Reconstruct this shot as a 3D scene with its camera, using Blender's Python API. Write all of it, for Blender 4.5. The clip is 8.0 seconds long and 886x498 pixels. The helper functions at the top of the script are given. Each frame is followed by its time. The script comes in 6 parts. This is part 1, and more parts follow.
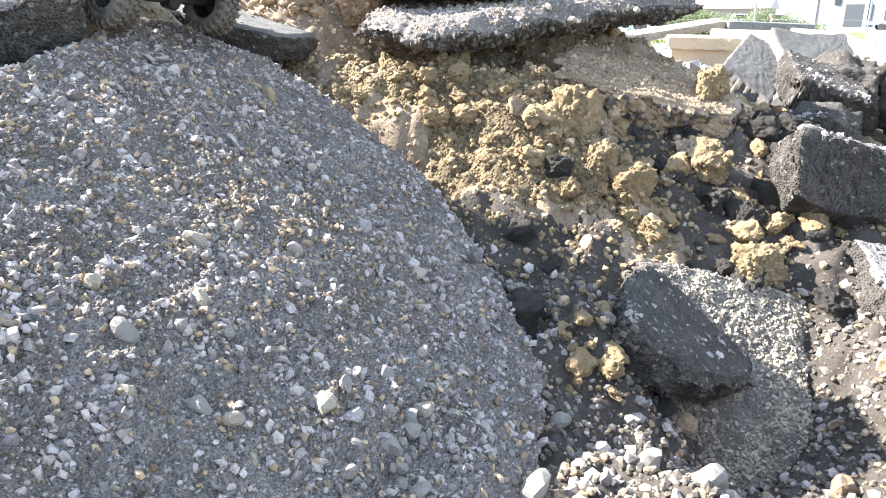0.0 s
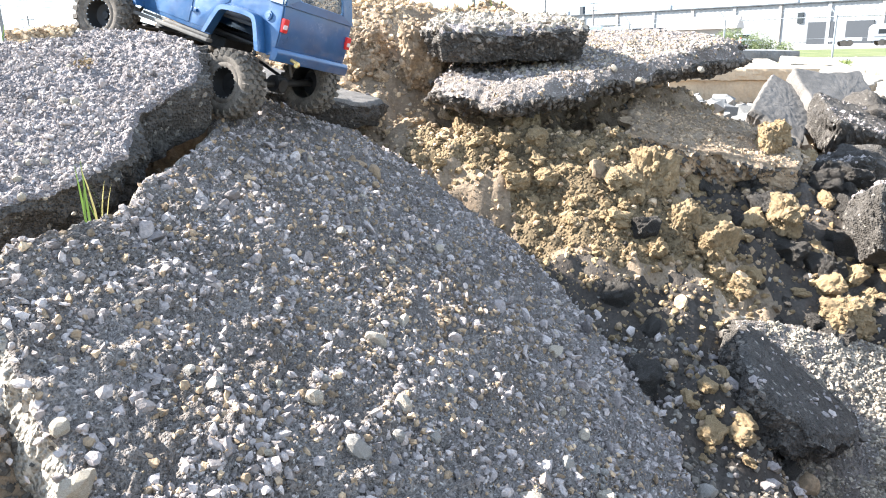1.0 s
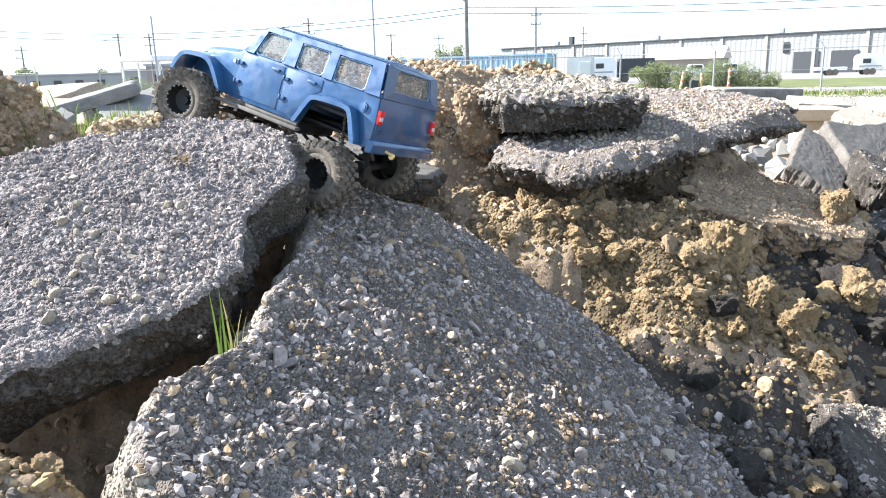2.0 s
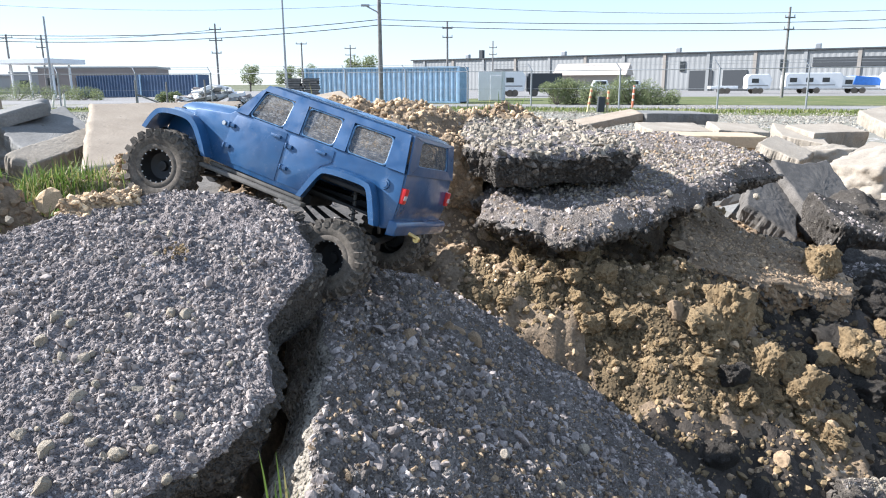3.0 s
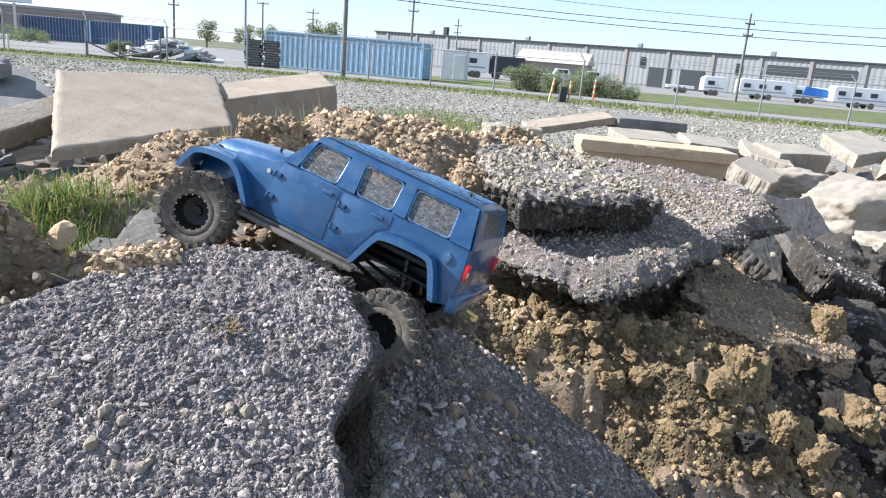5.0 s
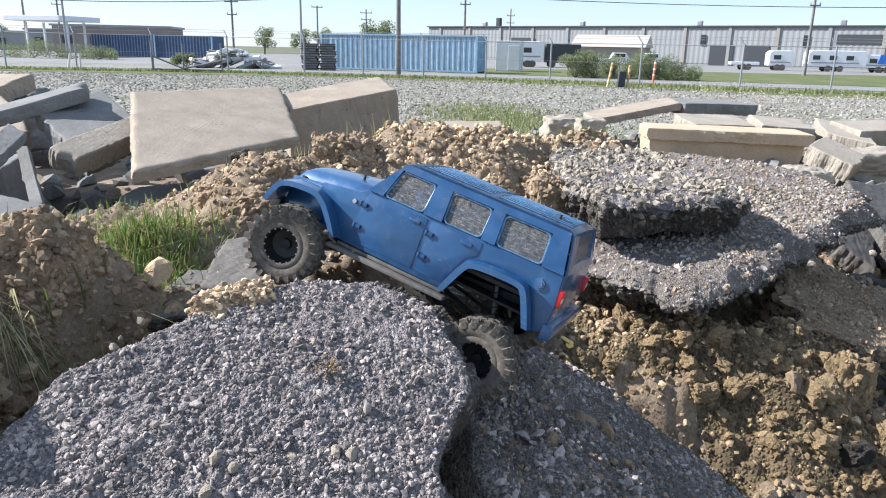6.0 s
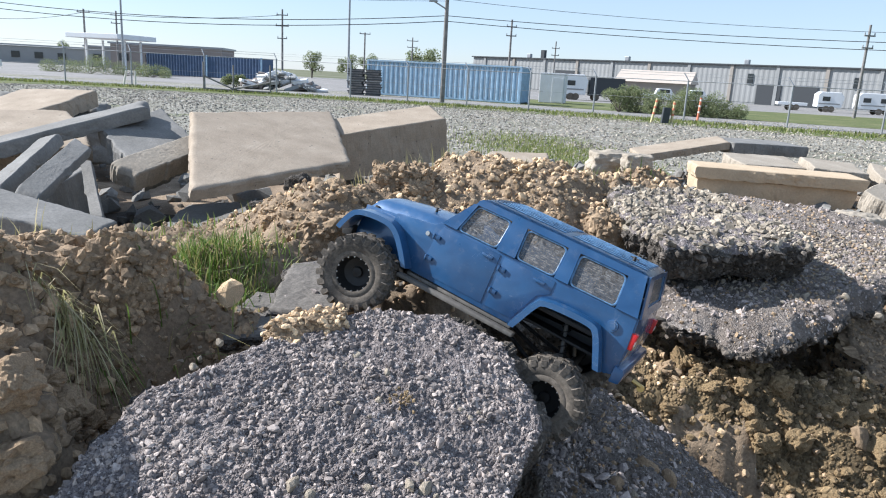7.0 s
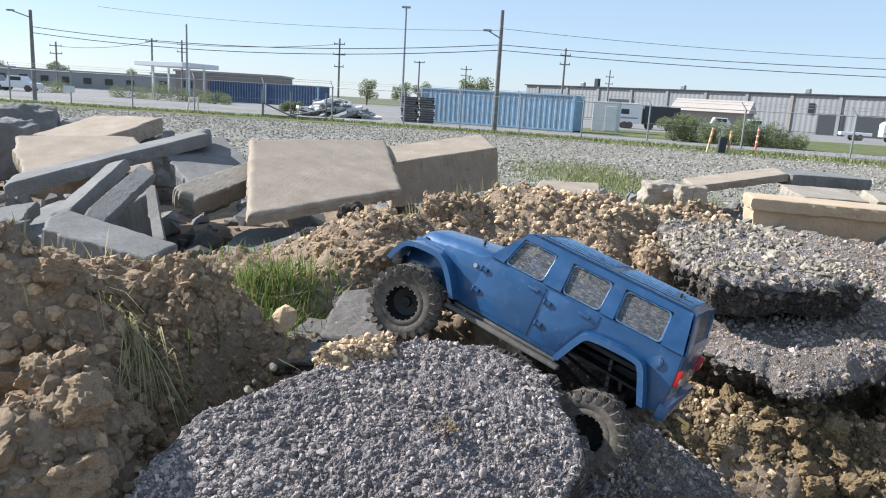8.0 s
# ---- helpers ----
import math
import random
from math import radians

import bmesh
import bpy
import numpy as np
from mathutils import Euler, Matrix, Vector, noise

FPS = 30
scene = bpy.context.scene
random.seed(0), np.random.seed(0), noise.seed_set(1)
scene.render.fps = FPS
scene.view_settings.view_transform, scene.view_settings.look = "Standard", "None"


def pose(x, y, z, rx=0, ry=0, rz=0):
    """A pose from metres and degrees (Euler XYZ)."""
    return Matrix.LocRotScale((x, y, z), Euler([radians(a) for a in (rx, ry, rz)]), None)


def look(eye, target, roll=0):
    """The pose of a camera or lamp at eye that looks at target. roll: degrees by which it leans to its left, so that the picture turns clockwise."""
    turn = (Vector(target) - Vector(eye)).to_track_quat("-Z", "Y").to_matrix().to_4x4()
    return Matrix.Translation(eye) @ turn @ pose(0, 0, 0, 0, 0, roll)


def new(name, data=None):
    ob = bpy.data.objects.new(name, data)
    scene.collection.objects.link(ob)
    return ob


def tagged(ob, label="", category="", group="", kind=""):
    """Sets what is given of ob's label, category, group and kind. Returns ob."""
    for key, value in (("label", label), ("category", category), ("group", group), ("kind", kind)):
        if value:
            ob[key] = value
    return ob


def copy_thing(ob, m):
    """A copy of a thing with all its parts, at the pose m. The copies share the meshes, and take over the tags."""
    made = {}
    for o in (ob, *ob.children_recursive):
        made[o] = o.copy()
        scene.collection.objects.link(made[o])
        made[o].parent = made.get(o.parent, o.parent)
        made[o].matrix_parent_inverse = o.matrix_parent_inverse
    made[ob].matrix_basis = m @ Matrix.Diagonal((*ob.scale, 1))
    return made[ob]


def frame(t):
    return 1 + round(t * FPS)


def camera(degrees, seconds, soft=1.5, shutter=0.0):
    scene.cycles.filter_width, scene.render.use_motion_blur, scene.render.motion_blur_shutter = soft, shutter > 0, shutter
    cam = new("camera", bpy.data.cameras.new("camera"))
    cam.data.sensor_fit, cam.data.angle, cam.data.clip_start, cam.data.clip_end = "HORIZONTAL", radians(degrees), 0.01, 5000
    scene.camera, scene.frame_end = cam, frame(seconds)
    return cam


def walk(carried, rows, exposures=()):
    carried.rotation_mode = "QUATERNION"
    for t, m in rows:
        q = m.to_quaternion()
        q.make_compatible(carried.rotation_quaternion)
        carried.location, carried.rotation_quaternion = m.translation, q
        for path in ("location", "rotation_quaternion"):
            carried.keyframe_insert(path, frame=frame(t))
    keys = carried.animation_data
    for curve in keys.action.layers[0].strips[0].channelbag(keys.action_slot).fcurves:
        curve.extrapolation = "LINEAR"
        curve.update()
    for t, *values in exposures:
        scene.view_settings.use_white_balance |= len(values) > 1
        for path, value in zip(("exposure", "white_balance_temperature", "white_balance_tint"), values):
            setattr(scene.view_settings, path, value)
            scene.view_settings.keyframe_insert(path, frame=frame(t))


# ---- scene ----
cam = camera(63.7, 8.0, 1.1)
METRES, EYE, TILT, LEAN, TURN = 1.08, 1.15, -0.47, 0.8, 0.0
ROWS = [
    (0.0, 0.0, 0.0, 0.0, 0.27, -17.45, -0.87),
    (0.5, -0.0801, -0.0182, 0.0521, -0.66, -15.2, 0.47),
    (1.0, -0.2142, 0.0032, 0.0795, -1.9, -15.44, 0.65),
    (1.5, -0.3249, 0.0333, 0.1337, -0.11, -14.5, 1.05),
    (1.7, -0.3413, 0.0383, 0.1478, -0.78, -13.35, 1.22),
    (2.8, -0.4769, 0.1775, 0.2366, -8.29, -13.09, -1.0),
    (3.0, -0.5124, 0.2089, 0.251, -9.59, -12.49, -0.41),
    (3.5, -0.5854, 0.2762, 0.2947, -12.53, -12.72, -1.66),
    (4.0, -0.6176, 0.3142, 0.3282, -14.08, -14.3, -3.69),
    (4.2, -0.6154, 0.3103, 0.3458, -14.71, -14.29, -5.29),
    (5.3, -0.6462, 0.3189, 0.3608, -11.65, -14.11, -4.32),
    (5.5, -0.6476, 0.3231, 0.3703, -11.06, -13.75, -3.08),
    (6.0, -0.6711, 0.3458, 0.3878, -8.45, -15.03, -1.88),
    (6.5, -0.696, 0.3496, 0.3953, -6.48, -14.1, -2.86),
    (7.0, -0.7183, 0.3483, 0.3959, -5.07, -13.02, -3.83),
    (7.5, -0.7291, 0.3436, 0.4032, -3.25, -12.06, -4.0),
    (8.0, -0.718, 0.3274, 0.408, -0.92, -11.19, -4.15),
]
walk(cam, [(t, pose(0, 0, EYE, TILT, LEAN, TURN) @ pose(METRES * x, METRES * y, METRES * z, 90 + pitch, roll, yaw)) for t, x, y, z, yaw, pitch, roll in ROWS],
     exposures=[(0.0, 2.75, 6200, 11), (0.5, 3.0, 6200, 11), (1.0, 2.55, 6250, 11), (1.5, 2.38, 6300, 11), (3.0, 1.4, 6000, 12), (5.5, 1.25, 5960, 12), (8.0, 0.95, 6000, 11)])

# ---- light ----
world = bpy.data.worlds.new("world")
scene.world = world
world.use_nodes = True
wn = world.node_tree
SUN_EL, SUN_AZ = radians(36), Vector((-0.96, 0.29)).normalized()
sky = wn.nodes.new("ShaderNodeTexSky")
sky.sky_type, sky.sun_disc = "NISHITA", False
sky.sun_elevation, sky.sun_rotation = SUN_EL, math.atan2(SUN_AZ.x, SUN_AZ.y)
sky.air_density, sky.dust_density, sky.ozone_density = 1.0, 0.2, 2.0
# A hazy day: thin haze evens the clear sky out.
haze = wn.nodes.new("ShaderNodeMix")
haze.data_type = "RGBA"
haze.inputs[0].default_value = 0.68
haze.inputs[7].default_value = (2.2, 2.68, 3.3, 1.0)
wn.links.new(sky.outputs[0], haze.inputs[6])
wn.links.new(haze.outputs[2], wn.nodes["Background"].inputs[0])
wn.nodes["Background"].inputs[1].default_value = 0.113
sun = new("sun", bpy.data.lights.new("sun", "SUN"))
sun.data.energy, sun.data.angle, sun.data.color = 4.7, radians(0.6), (1.0, 0.955, 0.89)
sun.matrix_world = look((0, 0, 0), (-SUN_AZ.x * math.cos(SUN_EL), -SUN_AZ.y * math.cos(SUN_EL), -math.sin(SUN_EL)))

# ---- materials ----


def shader(name, rough=0.9, metal=0.0, spec=0.3):
    """A material with its node tree, its main shader and a texture coordinate node."""
    m = bpy.data.materials.new(name)
    m.use_nodes = True
    nt = m.node_tree
    b = nt.nodes["Principled BSDF"]
    b.inputs["Roughness"].default_value, b.inputs["Metallic"].default_value = rough, metal
    b.inputs["Specular IOR Level"].default_value = spec
    tc = nt.nodes.new("ShaderNodeTexCoord")
    return m, nt, b, tc


def rgba(c):
    return (*c, 1.0)


def ramp_node(nt, fac, stops):
    r = nt.nodes.new("ShaderNodeValToRGB")
    while len(r.color_ramp.elements) < len(stops):
        r.color_ramp.elements.new(0.5)
    for e, (p, c) in zip(r.color_ramp.elements, stops):
        e.position, e.color = p, rgba(c)
    nt.links.new(fac, r.inputs[0])
    return r.outputs[0]


def noise_node(nt, co, scale, detail=6, rough=0.6):
    n = nt.nodes.new("ShaderNodeTexNoise")
    n.inputs["Scale"].default_value, n.inputs["Detail"].default_value, n.inputs["Roughness"].default_value = scale, detail, rough
    nt.links.new(co, n.inputs["Vector"])
    return n.outputs[0]


def cells_node(nt, co, scale, feature="F1"):
    n = nt.nodes.new("ShaderNodeTexVoronoi")
    n.feature = feature
    n.inputs["Scale"].default_value = scale
    nt.links.new(co, n.inputs["Vector"])
    return n


def mix_node(nt, fac, a, b, mode="MIX"):
    n = nt.nodes.new("ShaderNodeMix")
    n.data_type, n.blend_type = "RGBA", mode
    for k, v in ((0, fac), (6, a), (7, b)):
        if isinstance(v, bpy.types.NodeSocket):
            nt.links.new(v, n.inputs[k])
        else:
            n.inputs[k].default_value = v if k == 0 else rgba(v)
    return n.outputs[2]


def bump_node(nt, b, height, strength, dist, chain=None):
    n = nt.nodes.new("ShaderNodeBump")
    n.inputs["Strength"].default_value, n.inputs["Distance"].default_value = strength, dist
    nt.links.new(height, n.inputs["Height"])
    if chain:
        nt.links.new(chain, n.inputs["Normal"])
    nt.links.new(n.outputs[0], b.inputs["Normal"])
    return n.outputs[0]


def grainy(name, stops, big=6.0, small=120.0, rough=0.92, relief=0.004, spots=None, per_piece=0.0, metal=0.0, spec=0.25, packed=0, fine_range=(0.55, 1.35)):
    """Mineral surface: broad stains times fine grain, with relief; spots: (scale, colour, share) of a paler aggregate."""
    m, nt, b, tc = shader(name, rough, metal, spec)
    co = tc.outputs["Object"]
    broad = ramp_node(nt, noise_node(nt, co, big, 5), stops)
    fine = ramp_node(nt, noise_node(nt, co, small, 4, 0.7), [(0.25, (fine_range[0],) * 3), (0.75, (fine_range[1], fine_range[1] * 0.985, fine_range[1] * 0.965))])
    col = mix_node(nt, 1.0, broad, fine, "MULTIPLY")
    if spots:
        cn = cells_node(nt, co, spots[0])
        pick = ramp_node(nt, cn.outputs["Color"], [(1 - spots[2], (0, 0, 0)), (min(1, 1.02 - spots[2]), (1, 1, 1))])
        col = mix_node(nt, pick, col, spots[1])
    if per_piece:
        g = nt.nodes.new("ShaderNodeNewGeometry")
        tone = ramp_node(nt, g.outputs["Random Per Island"], [(0.0, (1 - per_piece,) * 3), (1.0, (1 + per_piece, 1 + per_piece * 0.95, 1 + per_piece * 0.85))])
        col = mix_node(nt, 1.0, col, tone, "MULTIPLY")
    nt.links.new(col, b.inputs["Base Color"])
    ch = bump_node(nt, b, noise_node(nt, co, small * 0.6, 6, 0.7), 0.8, relief)
    if packed:
        cn = cells_node(nt, co, packed)
        inv = ramp_node(nt, cn.outputs["Distance"], [(0.0, (1, 1, 1)), (0.6, (0, 0, 0))])
        bump_node(nt, b, inv, 1.0, 1.1 / packed, ch)
    return m


def plain(name, colour, rough=0.6, metal=0.0, spec=0.4, wear=0.15, scale=30.0, relief=0.0):
    """Paint, rubber, metal: one colour with soft uneven wear."""
    m, nt, b, tc = shader(name, rough, metal, spec)
    co = tc.outputs["Object"]
    n = noise_node(nt, co, scale, 5, 0.65)
    tone = ramp_node(nt, n, [(0.3, (1 - wear,) * 3), (0.7, (1 + wear,) * 3)])
    col = mix_node(nt, 1.0, colour, tone, "MULTIPLY")
    nt.links.new(col, b.inputs["Base Color"])
    if relief:
        bump_node(nt, b, n, 0.6, relief)
    return m


M_ASPHALT = grainy("asphalt_aggregate", [(0.3, (0.175, 0.152, 0.147)), (0.55, (0.245, 0.216, 0.208)), (0.75, (0.335, 0.297, 0.282))], 9, 420, relief=0.003, spots=(380, (0.46, 0.42, 0.40), 0.2), packed=400)
M_DIRTY = grainy("dirty_asphalt", [(0.3, (0.145, 0.12, 0.10)), (0.5, (0.205, 0.178, 0.156)), (0.75, (0.30, 0.267, 0.238))], 8, 380, relief=0.003, spots=(330, (0.42, 0.38, 0.34), 0.16), packed=380)
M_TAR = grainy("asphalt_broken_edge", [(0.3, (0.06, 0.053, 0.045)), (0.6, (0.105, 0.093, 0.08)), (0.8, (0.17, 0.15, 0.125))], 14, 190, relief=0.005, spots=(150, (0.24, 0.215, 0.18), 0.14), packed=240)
M_EDGE_STONE = grainy("broken_edge_stones", [(0.3, (0.08, 0.07, 0.06)), (0.7, (0.17, 0.15, 0.13))], 12, 240, relief=0.002, per_piece=0.5)
M_SMOOTH = grainy("worn_asphalt_face", [(0.3, (0.10, 0.092, 0.082)), (0.7, (0.17, 0.155, 0.138))], 8, 220, relief=0.0015)
M_PEBBLE = grainy("asphalt_pebbles", [(0.3, (0.255, 0.223, 0.212)), (0.7, (0.385, 0.34, 0.316))], 12, 260, relief=0.002, per_piece=0.48)
M_PALE = grainy("bleached_pebbles", [(0.3, (0.23, 0.20, 0.16)), (0.7, (0.38, 0.335, 0.272))], 12, 220, relief=0.002, per_piece=0.5)
M_STONE = grainy("pale_limestone", [(0.3, (0.20, 0.185, 0.165)), (0.7, (0.31, 0.29, 0.26))], 20, 140, relief=0.002, per_piece=0.3)
M_DIRT = grainy("brown_dirt", [(0.3, (0.16, 0.117, 0.079)), (0.55, (0.245, 0.185, 0.126)), (0.78, (0.355, 0.275, 0.19))], 6, 150, relief=0.006, spots=(110, (0.38, 0.33, 0.26), 0.09))
M_OCHRE_DIRT = grainy("ochre_dirt", [(0.3, (0.10, 0.075, 0.045)), (0.7, (0.22, 0.16, 0.088))], 6, 130, relief=0.006, packed=130)
M_CLOD = grainy("dry_earth_clods", [(0.3, (0.232, 0.17, 0.111)), (0.7, (0.427, 0.317, 0.208))], 15, 170, relief=0.004, per_piece=0.4)
M_OCHRE = grainy("ochre_clay", [(0.3, (0.18, 0.128, 0.07)), (0.7, (0.305, 0.226, 0.13))], 15, 150, relief=0.004, per_piece=0.35)
M_DARKSTONE = grainy("dark_gravel", [(0.3, (0.10, 0.088, 0.075)), (0.7, (0.19, 0.168, 0.14))], 12, 260, relief=0.002, per_piece=0.5)
# Tan cut edge, lightened further for the sun that strikes it.
M_CUT = grainy("sunlit_pale_cut_edge", [(0.3, (0.24, 0.21, 0.17)), (0.55, (0.36, 0.32, 0.26)), (0.75, (0.46, 0.41, 0.34))], 14, 190, relief=0.005, packed=200)
M_TAN = grainy("tan_pebbles", [(0.3, (0.415, 0.3, 0.189)), (0.7, (0.659, 0.504, 0.33))], 15, 150, relief=0.003, per_piece=0.5)
M_CONCRETE = grainy("weathered_concrete", [(0.3, (0.151, 0.149, 0.139)), (0.55, (0.21, 0.206, 0.194)), (0.75, (0.286, 0.279, 0.263))], 4, 90, relief=0.002, spots=(70, (0.13, 0.12, 0.105), 0.05), fine_range=(0.75, 1.2))
M_PINK = grainy("pinkish_concrete", [(0.3, (0.275, 0.225, 0.17)), (0.55, (0.34, 0.283, 0.218)), (0.75, (0.405, 0.342, 0.27))], 5, 110, relief=0.002, spots=(110, (0.18, 0.152, 0.122), 0.08), fine_range=(0.78, 1.18))
M_PALECON = grainy("cream_broken_concrete", [(0.3, (0.28, 0.244, 0.195)), (0.55, (0.345, 0.304, 0.247)), (0.75, (0.42, 0.375, 0.31))], 4, 90, relief=0.003, spots=(50, (0.26, 0.23, 0.19), 0.05), fine_range=(0.78, 1.18))
# Crushed asphalt soil, darkened further to hold the shade of the hollows.
M_RUBBLE = grainy("shade_darkened_asphalt_soil", [(0.3, (0.042, 0.035, 0.029)), (0.55, (0.068, 0.057, 0.047)), (0.78, (0.11, 0.095, 0.08))], 7, 160, relief=0.006, spots=(120, (0.3, 0.275, 0.24), 0.08))
M_SCRUB = grainy("far_scrub_ground", [(0.3, (0.09, 0.105, 0.055)), (0.55, (0.14, 0.145, 0.085)), (0.75, (0.2, 0.19, 0.14))], 0.03, 0.6, relief=0.02)
M_GRAVEL_STONE = grainy("pale_gravel_stones", [(0.3, (0.22, 0.205, 0.175)), (0.7, (0.34, 0.315, 0.275))], 3, 60, relief=0.003, per_piece=0.5)
M_GRAVEL = grainy("pale_gravel", [(0.32, (0.13, 0.14, 0.075)), (0.45, (0.19, 0.185, 0.15)), (0.7, (0.265, 0.25, 0.215))], 0.35, 9, relief=0.02, spots=(9, (0.42, 0.40, 0.37), 0.2))

# ---- geometry helpers ----


def hash01(*a):
    """Repeatable random numbers 0..1 from whole-number arrays."""
    h = np.zeros_like(np.asarray(a[0], dtype=np.int64)).astype(np.uint64)
    for k, v in enumerate(a):
        h = h * np.uint64(6364136223846793005) + (np.asarray(v, dtype=np.int64).astype(np.uint64) + np.uint64(k * 7919 + 17)) * np.uint64(1442695040888963407)
        h ^= h >> np.uint64(29)
    h = h * np.uint64(0xBF58476D1CE4E5B9)
    h ^= h >> np.uint64(32)
    return (h & np.uint64(0xFFFFFF)).astype(float) / float(0x1000000)


def soft_noise(p, scale, seed=0):
    """Smooth 3D value noise, -1..1, for an array of points."""
    q = np.asarray(p, float) * scale
    i = np.floor(q).astype(np.int64)
    f = q - i
    f = f * f * (3 - 2 * f)
    out = np.zeros(len(q))
    for dx in (0, 1):
        for dy in (0, 1):
            for dz in (0, 1):
                w = (f[:, 0] if dx else 1 - f[:, 0]) * (f[:, 1] if dy else 1 - f[:, 1]) * (f[:, 2] if dz else 1 - f[:, 2])
                out += w * hash01(i[:, 0] + dx, i[:, 1] + dy, i[:, 2] + dz, np.full(len(q), seed))
    return out * 2 - 1


def fractal(p, scale, octaves=4, seed=0, gain=0.5):
    out, a = np.zeros(len(p)), 1.0
    for k in range(octaves):
        out += a * soft_noise(p, scale * 2 ** k, seed + k)
        a *= gain
    return out


def lumps(p, scale, seed=0):
    """Rounded bumps like packed stones: 1 at a stone's middle, 0 in the joints."""
    q = np.asarray(p, float) * scale
    i = np.floor(q).astype(np.int64)
    best = np.full(len(q), 9.0)
    for dx in (-1, 0, 1):
        for dy in (-1, 0, 1):
            for dz in (-1, 0, 1):
                c = i + (dx, dy, dz)
                o = np.stack([hash01(c[:, 0], c[:, 1], c[:, 2], np.full(len(q), seed + k)) for k in range(3)], 1)
                best = np.minimum(best, ((c + o - q) ** 2).sum(1))
    return np.clip(1 - best / 0.55, 0, 1)


def mesh_from(name, verts, faces, mats, idx=None, smooth=True):
    me = bpy.data.meshes.new(name)
    me.from_pydata(verts.tolist() if hasattr(verts, "tolist") else verts, [], faces.tolist() if hasattr(faces, "tolist") else faces)
    for m in mats:
        me.materials.append(m)
    if idx is not None:
        me.polygons.foreach_set("material_index", np.asarray(idx, dtype=np.int32))
    if smooth:
        me.polygons.foreach_set("use_smooth", np.ones(len(me.polygons), dtype=bool))
    me.update()
    return me


def child(name, me, parent, label="", kind=""):
    ob = new(name, me)
    ob.parent = parent
    return tagged(ob, label, kind=kind)


def part(name, bm, material, parent, label=""):
    me = bpy.data.meshes.new(name)
    bm.to_mesh(me)
    bm.free()
    me.materials.append(material)
    return child(name, me, parent, label)


def thing(name, label, category, m=None, group="", kind=""):
    ob = new(name)
    if m is not None:
        ob.matrix_world = m
    return tagged(ob, label, category, group, kind)


def boundary(corners, n, jag, seed):
    """n points along a closed outline, jagged; returns n x 2."""
    c = np.array(corners, float)
    seg = np.linalg.norm(np.roll(c, -1, 0) - c, axis=1)
    at = np.r_[0, np.cumsum(seg)]
    s = np.linspace(0, at[-1], n, endpoint=False)
    cc = np.vstack([c, c[:1]])
    pts = np.stack([np.interp(s, at, cc[:, k]) for k in (0, 1)], 1)
    mid = pts.mean(0)
    p3 = np.c_[pts * 1.0, np.full(n, seed * 3.7)]
    out = (pts - mid) / np.linalg.norm(pts - mid, axis=1)[:, None]
    return pts + out * (jag * (fractal(p3, 9, 5, seed, 0.68)))[:, None]


